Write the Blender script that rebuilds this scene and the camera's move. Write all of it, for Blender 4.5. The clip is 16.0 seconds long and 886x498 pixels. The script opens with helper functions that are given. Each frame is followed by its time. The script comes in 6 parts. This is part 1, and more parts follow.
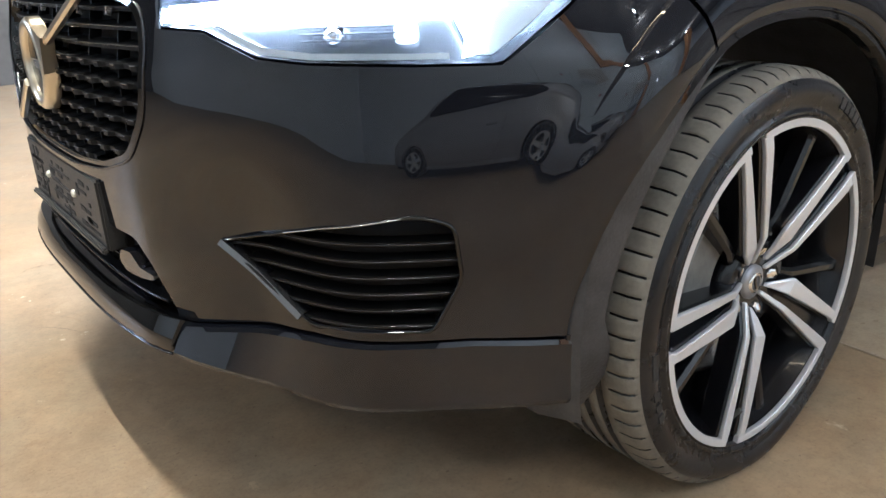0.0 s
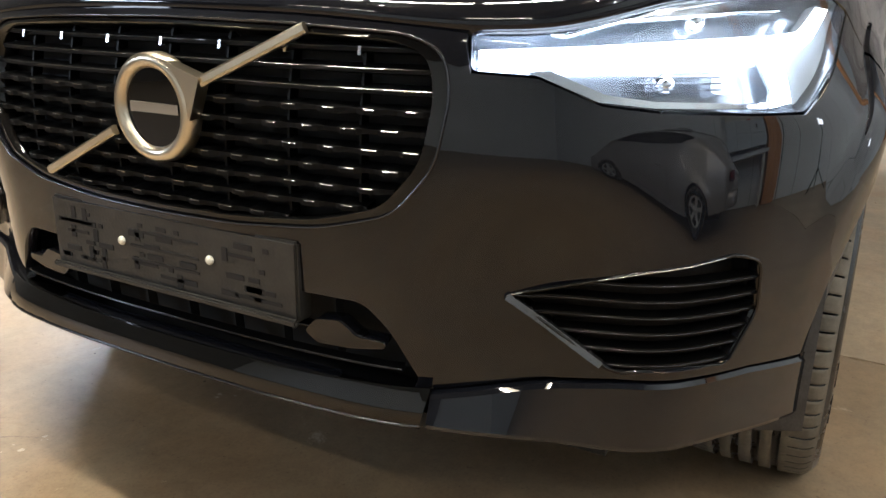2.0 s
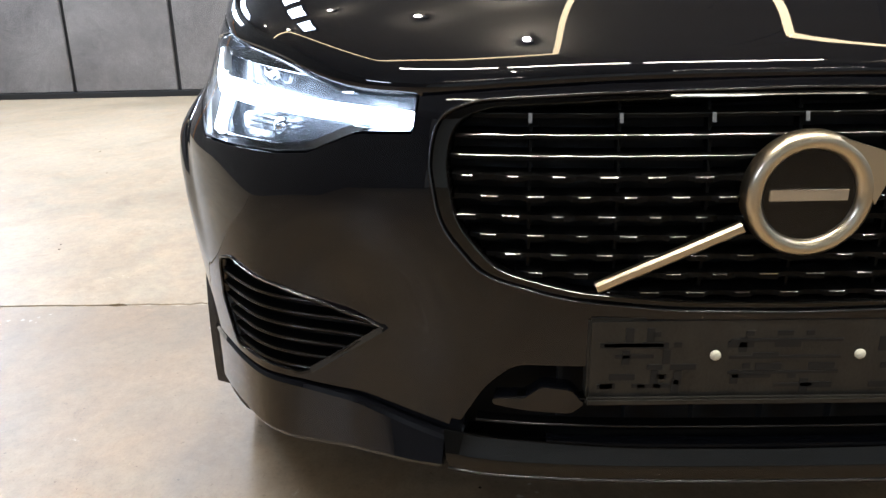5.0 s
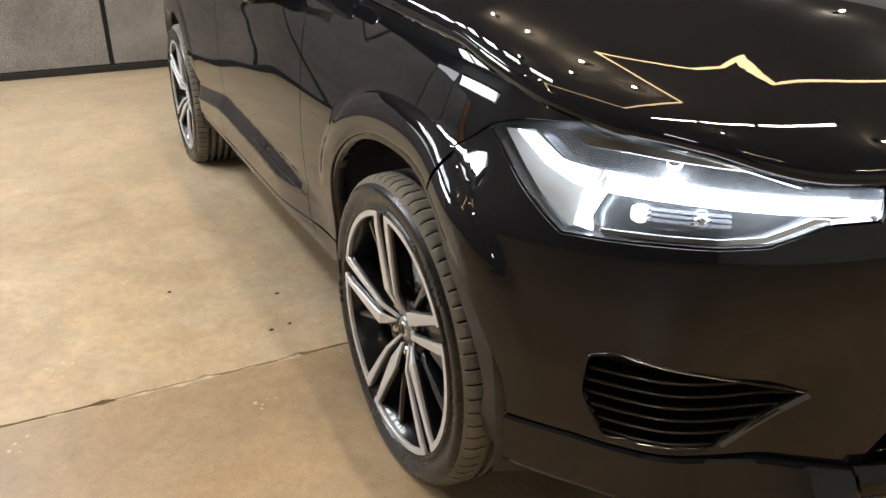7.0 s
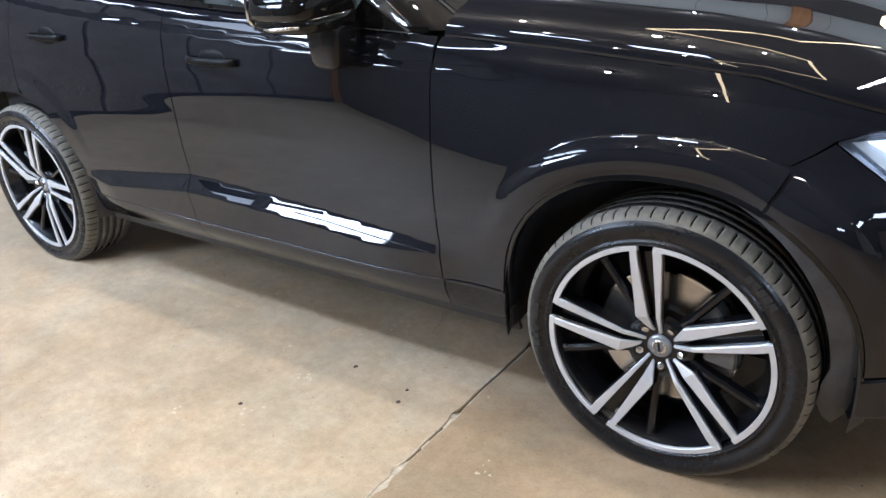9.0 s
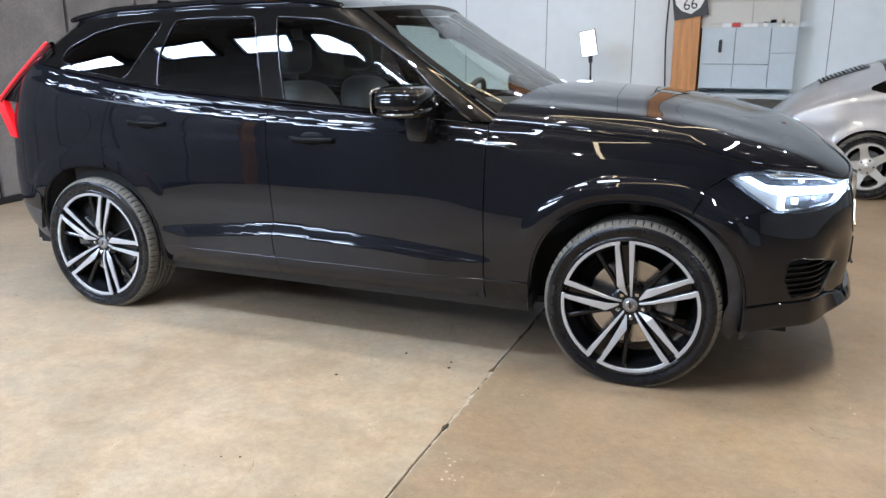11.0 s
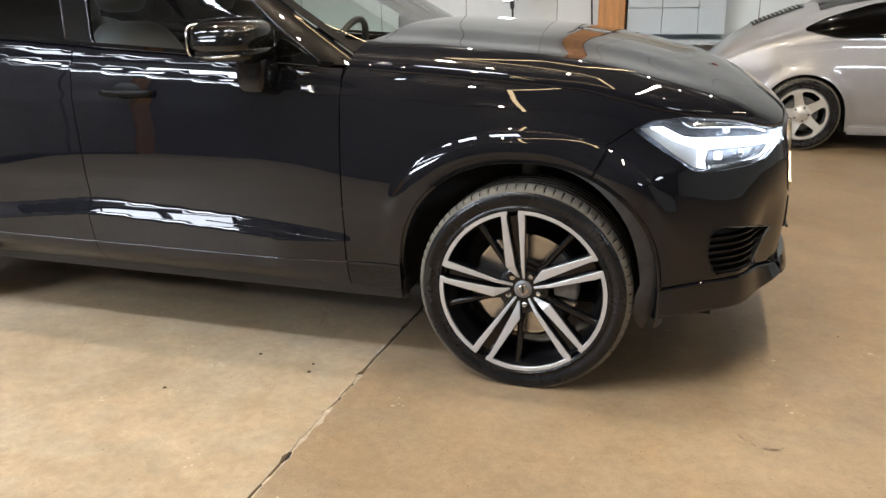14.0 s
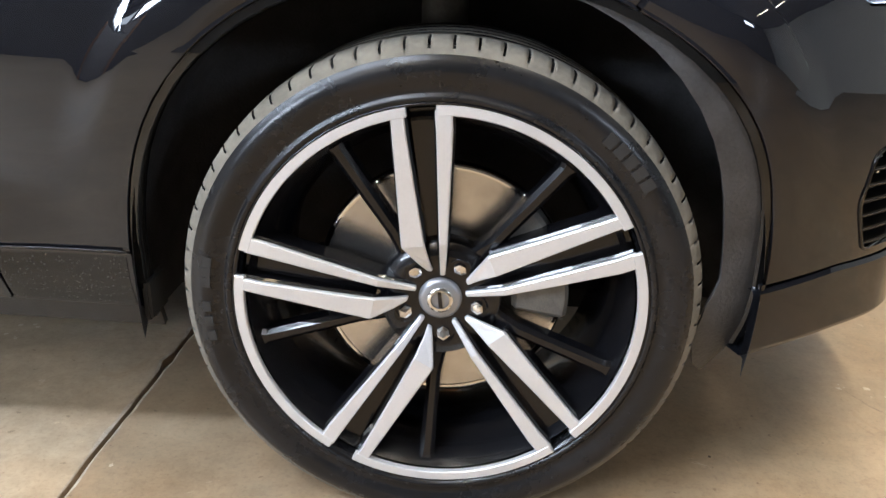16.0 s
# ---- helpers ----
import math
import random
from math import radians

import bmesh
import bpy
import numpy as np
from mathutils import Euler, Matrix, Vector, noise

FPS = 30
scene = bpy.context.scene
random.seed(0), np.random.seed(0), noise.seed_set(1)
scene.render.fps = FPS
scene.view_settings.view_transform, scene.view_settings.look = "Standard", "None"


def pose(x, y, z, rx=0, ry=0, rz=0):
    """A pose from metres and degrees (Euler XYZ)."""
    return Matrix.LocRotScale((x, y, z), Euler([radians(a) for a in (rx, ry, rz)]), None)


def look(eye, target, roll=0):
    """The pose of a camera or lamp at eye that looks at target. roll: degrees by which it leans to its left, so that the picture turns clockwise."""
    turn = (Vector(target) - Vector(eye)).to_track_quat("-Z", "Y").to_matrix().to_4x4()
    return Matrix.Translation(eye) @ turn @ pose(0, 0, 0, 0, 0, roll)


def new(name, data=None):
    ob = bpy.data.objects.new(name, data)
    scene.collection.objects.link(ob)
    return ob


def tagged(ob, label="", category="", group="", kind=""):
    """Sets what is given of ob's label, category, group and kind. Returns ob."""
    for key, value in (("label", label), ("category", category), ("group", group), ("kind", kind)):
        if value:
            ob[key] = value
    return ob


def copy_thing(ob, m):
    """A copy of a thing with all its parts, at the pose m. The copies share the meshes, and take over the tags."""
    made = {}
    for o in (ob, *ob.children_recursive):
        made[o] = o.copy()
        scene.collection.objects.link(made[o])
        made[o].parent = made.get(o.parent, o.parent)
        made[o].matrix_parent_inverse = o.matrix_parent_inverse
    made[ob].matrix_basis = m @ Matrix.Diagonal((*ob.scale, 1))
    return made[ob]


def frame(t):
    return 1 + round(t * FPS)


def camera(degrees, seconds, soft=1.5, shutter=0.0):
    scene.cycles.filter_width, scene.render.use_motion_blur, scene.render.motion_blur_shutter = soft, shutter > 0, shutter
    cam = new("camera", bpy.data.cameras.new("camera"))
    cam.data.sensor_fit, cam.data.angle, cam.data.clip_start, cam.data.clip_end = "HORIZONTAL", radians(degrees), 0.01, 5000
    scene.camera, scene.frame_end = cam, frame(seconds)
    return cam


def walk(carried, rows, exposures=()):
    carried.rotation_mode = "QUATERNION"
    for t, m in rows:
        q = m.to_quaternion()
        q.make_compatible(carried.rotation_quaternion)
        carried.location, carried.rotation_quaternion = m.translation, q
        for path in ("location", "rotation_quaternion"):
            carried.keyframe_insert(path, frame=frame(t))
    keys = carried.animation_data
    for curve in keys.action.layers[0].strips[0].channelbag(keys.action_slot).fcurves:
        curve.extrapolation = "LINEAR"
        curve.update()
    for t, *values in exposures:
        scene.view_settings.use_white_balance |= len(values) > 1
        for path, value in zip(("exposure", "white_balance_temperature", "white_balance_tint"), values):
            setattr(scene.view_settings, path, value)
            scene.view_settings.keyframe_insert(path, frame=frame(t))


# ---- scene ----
cam = camera(59.4, 16.0)
PATH = [
    (0, (1.157, 1.578, 0.889), (0.037, 0.075, 0.191), -2.6),
    (0.5, (1.285, 1.477, 0.897), (0.094, 0.024, 0.212), -1.0),
    (1, (1.449, 1.31, 0.891), (0.084, 0.019, 0.204), 0.7),
    (1.5, (1.589, 1.135, 0.899), (0.037, 0.056, 0.244), 1.2),
    (2, (1.686, 0.944, 0.899), (0.011, 0.03, 0.3), 1.1),
    (2.5, (1.75, 0.688, 0.939), (0.004, -0.055, 0.306), 0.3),
    (3, (1.812, 0.474, 0.935), (0.011, -0.139, 0.32), 0.5),
    (3.5, (1.863, 0.232, 0.959), (0.01, -0.219, 0.358), 0.4),
    (3.7, (1.847, 0.105, 0.965), (-0.018, -0.24, 0.331), 0.0),
    (4, (1.82, -0.03, 0.966), (-0.055, -0.29, 0.32), -0.4),
    (4.5, (1.804, -0.244, 0.987), (-0.073, -0.355, 0.304), -0.9),
    (4.7, (1.829, -0.312, 0.993), (-0.054, -0.406, 0.326), -1.2),
    (6.8, (1.541, -1.478, 1.216), (-0.135, -0.689, 0.461), 0.8),
    (7, (1.463, -1.535, 1.234), (-0.182, -0.722, 0.44), -0.3),
    (7.5, (1.165, -1.717, 1.266), (-0.439, -0.871, 0.423), -0.1),
    (8, (0.946, -1.93, 1.305), (-0.582, -0.925, 0.496), -1.4),
    (8.5, (0.769, -2.204, 1.356), (-0.592, -1.013, 0.502), -3.6),
    (9, (0.576, -2.533, 1.409), (-0.52, -1.081, 0.577), -4.6),
    (9.2, (0.518, -2.676, 1.428), (-0.459, -1.136, 0.608), -4.5),
    (11.3, (0.417, -4.218, 1.39), (-0.3, -2.412, 0.916), 0.2),
    (11.5, (0.455, -4.287, 1.385), (-0.265, -2.48, 0.922), 0.3),
    (12, (0.545, -4.433, 1.377), (-0.187, -2.626, 0.929), 0.3),
    (12.5, (0.572, -4.428, 1.374), (-0.168, -2.624, 0.925), -0.0),
    (13, (0.533, -4.229, 1.358), (-0.209, -2.431, 0.891), -0.5),
    (13.3, (0.509, -3.961, 1.378), (-0.231, -2.175, 0.866), -1.3),
    (13.5, (0.484, -3.847, 1.33), (-0.227, -2.05, 0.812), -1.2),
    (14, (0.496, -3.356, 1.282), (-0.083, -1.54, 0.676), -0.7),
    (14.5, (0.364, -2.859, 1.219), (0.023, -1.016, 0.522), 1.6),
    (15, (0.221, -2.396, 1.131), (0.003, -0.562, 0.366), 2.1),
    (15.5, (0.097, -2.067, 0.931), (-0.028, -0.229, 0.152), 2.3),
    (16, (0.047, -1.914, 0.83), (-0.036, -0.063, 0.078), 2.5),
]
# seconds, stops, kelvin, tint: the phone's white balance drifts as it turns from the lamps to the hall
GRADE = [(0, 1.4, 5000, 10), (1.0, 1.35, 4650, 10), (2.0, 1.05, 5500, 10), (3.5, 0.50, 6600, 10), (4.7, 0.40, 5400, 10), (6.8, 0.15, 6350, 11), (7.6, 0.1, 6850, 11), (8.5, 0.45, 5550, 12), (9.2, 0.5, 5150, 12), (11.3, 0.30, 5200, 12), (13.0, 0.22, 5500, 12), (14.0, 0.30, 6000, 12), (14.6, 0.5, 5850, 12), (15.3, 0.85, 5600, 12), (16.0, 0.95, 5550, 11)]
walk(cam, [(t, look(e, g, r)) for t, e, g, r in PATH], GRADE)

# ---- light ----
world = bpy.data.worlds.new("world")
scene.world = world
world.use_nodes = True
WBG = world.node_tree.nodes["Background"]
WBG.inputs[0].default_value = (0.75, 0.85, 1.0, 1)
WBG.inputs[1].default_value = 0.25


def area_lamp(name, m, sx_, sy_, watts, colour):
    d = bpy.data.lights.new(name, "AREA")
    d.shape, d.size, d.size_y, d.energy, d.color = "RECTANGLE", sx_, sy_, watts, colour
    ob = new(name, d)
    ob.matrix_world = m
    return ob


# ---- materials ----
def material(name, colour, rough=0.5, metal=0.0, coat=0.0, spec=0.5):
    m = bpy.data.materials.new(name)
    m.use_nodes = True
    b = m.node_tree.nodes["Principled BSDF"]
    b.inputs["Base Color"].default_value = (*colour, 1)
    b.inputs["Roughness"].default_value = rough
    b.inputs["Metallic"].default_value = metal
    b.inputs["Coat Weight"].default_value = coat
    b.inputs["Coat Roughness"].default_value = 0.015
    b.inputs["Specular IOR Level"].default_value = spec
    return m


def nodes_of(m):
    return m.node_tree.nodes, m.node_tree.links, m.node_tree.nodes["Principled BSDF"]


def vary(m, scale, amount, bump=0.0, bump_scale=None, stretch=(1, 1, 1), rough_amount=0.0, detail=6):
    """Two scales of noise on the colour, and a fine relief."""
    n, l, b = nodes_of(m)
    co = n.new("ShaderNodeTexCoord")
    mp = n.new("ShaderNodeMapping")
    mp.inputs["Scale"].default_value = stretch
    l.new(co.outputs["Object"], mp.inputs[0])
    base = b.inputs["Base Color"].default_value[:3]
    t1 = n.new("ShaderNodeTexNoise")
    t1.inputs["Scale"].default_value, t1.inputs["Detail"].default_value = scale, detail
    t2 = n.new("ShaderNodeTexNoise")
    t2.inputs["Scale"].default_value, t2.inputs["Detail"].default_value = scale * 9, 4
    l.new(mp.outputs[0], t1.inputs["Vector"]), l.new(mp.outputs[0], t2.inputs["Vector"])
    add = n.new("ShaderNodeMath")
    add.operation = "MULTIPLY_ADD"
    add.inputs[1].default_value = 0.45
    l.new(t2.outputs[0], add.inputs[0]), l.new(t1.outputs[0], add.inputs[2])
    ramp = n.new("ShaderNodeValToRGB")
    ramp.color_ramp.elements[0].position, ramp.color_ramp.elements[1].position = 0.45, 1.0
    ramp.color_ramp.elements[0].color = (*[c * (1 - amount) for c in base], 1)
    ramp.color_ramp.elements[1].color = (*[min(1, c * (1 + amount)) for c in base], 1)
    l.new(add.outputs[0], ramp.inputs[0]), l.new(ramp.outputs[0], b.inputs["Base Color"])
    if rough_amount:
        r0 = b.inputs["Roughness"].default_value
        mr = n.new("ShaderNodeMapRange")
        mr.inputs["From Min"].default_value, mr.inputs["From Max"].default_value = 0.4, 1.0
        mr.inputs["To Min"].default_value, mr.inputs["To Max"].default_value = r0 - rough_amount, r0 + rough_amount
        l.new(add.outputs[0], mr.inputs[0]), l.new(mr.outputs[0], b.inputs["Roughness"])
    if bump:
        bp = n.new("ShaderNodeBump")
        bp.inputs["Strength"].default_value, bp.inputs["Distance"].default_value = bump, 0.004
        t3 = n.new("ShaderNodeTexNoise")
        t3.inputs["Scale"].default_value, t3.inputs["Detail"].default_value = bump_scale or scale * 12, 5
        l.new(mp.outputs[0], t3.inputs["Vector"])
        l.new(t3.outputs[0], bp.inputs["Height"]), l.new(bp.outputs[0], b.inputs["Normal"])
    return m


def glowing(name, colour, strength):
    m = bpy.data.materials.new(name)
    m.use_nodes = True
    b = m.node_tree.nodes["Principled BSDF"]
    b.inputs["Base Color"].default_value = (*colour, 1)
    b.inputs["Emission Color"].default_value = (*colour, 1)
    b.inputs["Emission Strength"].default_value = strength
    return m


def glass(name, tint, ior=1.5, rough=0.0):
    m = bpy.data.materials.new(name)
    m.use_nodes = True
    n, l = m.node_tree.nodes, m.node_tree.links
    n.remove(n["Principled BSDF"])
    tr, gl, fr, mx = n.new("ShaderNodeBsdfTransparent"), n.new("ShaderNodeBsdfGlossy"), n.new("ShaderNodeFresnel"), n.new("ShaderNodeMixShader")
    tr.inputs[0].default_value = (*tint, 1)
    gl.inputs["Roughness"].default_value = rough
    fr.inputs[0].default_value = ior
    l.new(fr.outputs[0], mx.inputs[0]), l.new(tr.outputs[0], mx.inputs[1]), l.new(gl.outputs[0], mx.inputs[2])
    l.new(mx.outputs[0], n["Material Output"].inputs[0])
    return m


PAINT = vary(material("black_paint", (0.0060, 0.0066, 0.0092), 0.5, 0.0, 1.0, 0.0), 1.2, 0.25)
nodes_of(PAINT)[2].inputs["Coat IOR"].default_value = 1.49
GLOSS = material("gloss_black", (0.0045, 0.0045, 0.0045), 0.025, 0, 0.0, 0.45)
MATTE = vary(material("matte_black_plastic", (0.014, 0.014, 0.014), 0.55), 30, 0.35, 0.3, 400)
DUSTFLAP = vary(material("dusty_rubber_flap", (0.036, 0.036, 0.037), 0.5), 24, 0.45, 0.3, 200)
VALANCE = vary(material("satin_grey_plastic", (0.05, 0.05, 0.052), 0.35), 20, 0.2)
LINER = vary(material("dusty_arch_felt", (0.055, 0.050, 0.044), 0.9), 14, 0.45, 0.3, 150)
DARK = material("dark_liner", (0.008, 0.008, 0.008), 0.8)
RUBBER = vary(material("tyre_rubber", (0.0085, 0.0088, 0.0100), 0.27, spec=0.36), 9, 0.35, 0.10, 120, rough_amount=0.08)
TREAD = vary(material("tread_rubber", (0.140, 0.128, 0.103), 0.85), 14, 0.3, 0.25, 160)
SILVER = vary(material("machined_alloy", (0.63, 0.64, 0.66), 0.33, 0.5), 260, 0.03)
RIMBLACK = material("rim_black", (0.0045, 0.0045, 0.0055), 0.24, 0, 0.3, 0.3)
STEEL = vary(material("brake_steel", (0.56, 0.55, 0.54), 0.27, 0.95), 25, 0.2)
PITCH = vary(material("pitch_black_plastic", (0.003, 0.003, 0.003), 0.45, spec=0.12), 40, 0.3)
CASTING = vary(material("cast_iron", (0.16, 0.16, 0.15), 0.6, 0.5), 30, 0.3, 0.2)
CHROME = material("chrome", (0.72, 0.71, 0.69), 0.12, 1.0)
SATIN = material("satin_chrome", (0.62, 0.555, 0.43), 0.28, 1.0)
EDGE = material("bright_edge", (0.55, 0.55, 0.56), 0.22, 1.0)
FOLD = material("fold_sheen", (0.17, 0.17, 0.17), 0.2, 0.9)
SLAT = material("dark_chrome", (0.07, 0.07, 0.078), 0.16, 0.9)
HOUSING = material("lamp_housing", (0.19, 0.20, 0.22), 0.20, 0.75)
REFLECTOR = material("lamp_reflector", (0.75, 0.76, 0.78), 0.12, 1.0)
DRL = glowing("white_led", (0.93, 0.97, 1.0), 9)
DRLSOFT = material("frosted_light_guide", (0.30, 0.32, 0.34), 0.25, 0, 0.6)
SPOT = glowing("spot_lens", (1.0, 0.88, 0.68), 60)
BEAM = glowing("beam_led", (0.93, 0.97, 1.0), 0.8)
TAILRED = glowing("tail_red", (0.85, 0.004, 0.006), 0.8)
TAILFOOT = glowing("tail_foot_red", (0.62, 0.004, 0.006), 0.55)
TAILLENS = material("tail_lens", (0.10, 0.003, 0.003), 0.1, 0, 0.6)
GLASS_CLEAR = glass("clear_cover", (0.93, 0.95, 0.96))
GLASS_FRONT = glass("side_glass", (0.76, 0.84, 0.80), 1.6)
GLASS_DARK = glass("privacy_glass", (0.035, 0.033, 0.032), 1.6)
LEATHER = vary(material("black_leather", (0.035, 0.033, 0.030), 0.5), 20, 0.3, 0.2, 200)
TAN = vary(material("tan_leather", (0.16, 0.105, 0.065), 0.5), 20, 0.2, 0.2, 200)
HOLDER = vary(material("dusty_plate_plastic", (0.019, 0.018, 0.0155), 0.5), 22, 0.5, 0.2, 200)
WHITEBIT = material("pale_plastic", (0.75, 0.73, 0.62), 0.4)
PORSILVER = vary(material("silver_paint", (0.37, 0.365, 0.37), 0.40, 0.5, 0.8), 3, 0.05)
FLOORM = material("concrete", (0.40, 0.29, 0.19), 0.42)
FLOORM2 = material("browner_concrete", (0.40, 0.29, 0.19), 0.42)
WALLWHITE = vary(material("white_panel", (0.72, 0.77, 0.79), 0.5), 0.8, 0.06, 0.05, 60)
CARPET = vary(material("dark_felt_panel", (0.20, 0.19, 0.185), 0.95), 2.2, 0.3, 0.8, 160)
BATTEN = material("dark_batten", (0.010, 0.010, 0.011), 0.7)
WOOD = vary(material("glulam", (0.50, 0.235, 0.075), 0.45), 3.0, 0.3, 0.15, 60, stretch=(9, 9, 0.7), rough_amount=0.08)
CABINET = vary(material("grey_blue_board", (0.49, 0.55, 0.595), 0.4), 2, 0.06)
CABGREY = vary(material("beige_board", (0.54, 0.53, 0.49), 0.5), 2, 0.06)
KNOB = vary(material("aged_knob_plastic", (0.50, 0.46, 0.38), 0.4), 20, 0.15)
CAPGREY = material("grey_cap_lacquer", (0.26, 0.27, 0.29), 0.32, 0.6, 0.3)
SIGNBLACK = vary(material("sign_black", (0.03, 0.03, 0.032), 0.5), 12, 0.4)
SIGNWHITE = vary(material("sign_white", (0.75, 0.75, 0.73), 0.45), 12, 0.08)
CEILM = vary(material("ceiling_boards", (0.135, 0.122, 0.108), 0.8), 1, 0.2)
SOUTHM = vary(material("grey_painted_block", (0.100, 0.096, 0.092), 0.7), 1.5, 0.25, 0.2, 40)
STRIP = glowing("led_strip", (1.0, 0.72, 0.38), 16)
TUBE = glowing("led_tube", (1.0, 0.80, 0.52), 14)
PANELGLOW = glowing("led_panel", (1.0, 0.98, 0.95), 7)
SKYGLOW = glowing("daylight_outside", (0.93, 0.97, 1.0), 4)
SKYLIGHT = glowing("skylight_sheet", (0.95, 0.98, 1.0), 5)
RIMSILVER = material("silver_lacquer", (0.62, 0.62, 0.60), 0.38, 0.45, 0.4)
GLASS_SCREEN = glass("screen_glass", (0.80, 0.86, 0.83), 1.55)
n_, l_, b_ = nodes_of(CARPET)
co_ = n_.new("ShaderNodeTexCoord")
sp_ = n_.new("ShaderNodeTexNoise")
sp_.inputs["Scale"].default_value, sp_.inputs["Detail"].default_value = 150, 3
rp_ = n_.new("ShaderNodeValToRGB")
rp_.color_ramp.elements[0].position, rp_.color_ramp.elements[0].color = 0.42, (0.55, 0.55, 0.55, 1)
rp_.color_ramp.elements[1].position, rp_.color_ramp.elements[1].color = 0.66, (1.9, 1.9, 1.95, 1)
mx_ = n_.new("ShaderNodeMix")
mx_.data_type, mx_.blend_type = "RGBA", "MULTIPLY"
mx_.inputs[0].default_value = 1.0
l_.new(co_.outputs["Object"], sp_.inputs["Vector"]), l_.new(sp_.outputs[0], rp_.inputs[0])
l_.new(b_.inputs["Base Color"].links[0].from_socket, mx_.inputs[6]), l_.new(rp_.outputs[0], mx_.inputs[7])
l_.new(mx_.outputs[2], b_.inputs["Base Color"])
DUSTY = material("dusty_black_sill", (0.005, 0.005, 0.005), 0.18, 0, 0.0, 0.35)
n_, l_, b_ = nodes_of(DUSTY)
co_ = n_.new("ShaderNodeTexCoord")
sp_ = n_.new("ShaderNodeTexVoronoi")
sp_.inputs["Scale"].default_value = 170
rp_ = n_.new("ShaderNodeValToRGB")
rp_.color_ramp.elements[0].position, rp_.color_ramp.elements[0].color = 0.10, (0.06, 0.056, 0.05, 1)
rp_.color_ramp.elements[1].position, rp_.color_ramp.elements[1].color = 0.24, (0.005, 0.005, 0.005, 1)
l_.new(co_.outputs["Object"], sp_.inputs["Vector"]), l_.new(sp_.outputs["Distance"], rp_.inputs[0]), l_.new(rp_.outputs[0], b_.inputs["Base Color"])
CABLE = material("black_cable", (0.01, 0.01, 0.01), 0.5)


def concrete(mat, dark, light):
    n, l, b = nodes_of(mat)
    co = n.new("ShaderNodeTexCoord")

    def noise_tex(scale, detail, rough=0.6, dist=0.0):
        t = n.new("ShaderNodeTexNoise")
        t.inputs["Scale"].default_value, t.inputs["Detail"].default_value = scale, detail
        t.inputs["Roughness"].default_value, t.inputs["Distortion"].default_value = rough, dist
        l.new(co.outputs["Object"], t.inputs["Vector"])
        return t

    def ramp(src, p0, c0, p1, c1):
        r = n.new("ShaderNodeValToRGB")
        r.color_ramp.elements[0].position, r.color_ramp.elements[0].color = p0, (*c0, 1)
        r.color_ramp.elements[1].position, r.color_ramp.elements[1].color = p1, (*c1, 1)
        l.new(src, r.inputs[0])
        return r

    def mixc(kind, a, c, fac):
        m = n.new("ShaderNodeMix")
        m.data_type, m.blend_type = "RGBA", kind
        if isinstance(fac, float):
            m.inputs[0].default_value = fac
        else:
            l.new(fac, m.inputs[0])
        l.new(a, m.inputs[6]), l.new(c, m.inputs[7])
        return m.outputs[2]

    cloud = noise_tex(0.9, 6, 0.62, 0.4)
    c1 = ramp(cloud.outputs[0], 0.32, dark, 0.70, light)
    mott = noise_tex(7, 8, 0.7)
    c2 = ramp(mott.outputs[0], 0.32, (0.74, 0.72, 0.68), 0.68, (1.12, 1.12, 1.10))
    col = mixc("MULTIPLY", c1.outputs[0], c2.outputs[0], 0.7)
    hue = noise_tex(4.3, 5, 0.65, 0.6)
    ch = ramp(hue.outputs[0], 0.36, (0.95, 0.985, 1.02), 0.64, (1.05, 1.0, 0.955))
    col = mixc("MULTIPLY", col, ch.outputs[0], 0.9)
    fleck = noise_tex(28, 8, 0.78)
    cf = ramp(fleck.outputs[0], 0.36, (0.80, 0.775, 0.74), 0.60, (1.06, 1.06, 1.05))
    col = mixc("MULTIPLY", col, cf.outputs[0], 0.42)
    grit = noise_tex(130, 3, 0.6)
    c3 = ramp(grit.outputs[0], 0.28, (0.72, 0.70, 0.68), 0.5, (1, 1, 1))
    col = mixc("MULTIPLY", col, c3.outputs[0], 0.55)
    # worn patches where the surface has flaked pale
    flake = noise_tex(3.1, 9, 0.75, 0.8)
    fm = ramp(flake.outputs[0], 0.655, (0, 0, 0), 0.70, (1, 1, 1))
    pale = n.new("ShaderNodeRGB")
    pale.outputs[0].default_value = (0.60, 0.51, 0.39, 1)
    halfm = n.new("ShaderNodeMath")
    halfm.operation = "MULTIPLY"
    halfm.inputs[1].default_value = 0.6
    l.new(fm.outputs[0], halfm.inputs[0])
    col = mixc("MIX", col, pale.outputs[0], halfm.outputs[0])
    # small pale chips and fine dark specks
    chip = noise_tex(16, 6, 0.7, 0.3)
    cm = ramp(chip.outputs[0], 0.67, (1, 1, 1), 0.70, (1.28, 1.27, 1.24))
    col = mixc("MULTIPLY", col, cm.outputs[0], 0.8)
    speck = noise_tex(55, 2, 0.5)
    km = ramp(speck.outputs[0], 0.70, (1, 1, 1), 0.74, (0.55, 0.50, 0.45))
    col = mixc("MULTIPLY", col, km.outputs[0], 0.7)
    stain = noise_tex(1.7, 5, 0.6, 1.2)
    sm = ramp(stain.outputs[0], 0.54, (1, 1, 1), 0.70, (0.74, 0.70, 0.64))
    col = mixc("MULTIPLY", col, sm.outputs[0], 0.5)
    # old spills, brown with a definite edge
    spill = noise_tex(1.15, 7, 0.68, 2.2)
    pm = ramp(spill.outputs[0], 0.575, (1, 1, 1), 0.635, (0.84, 0.775, 0.69))
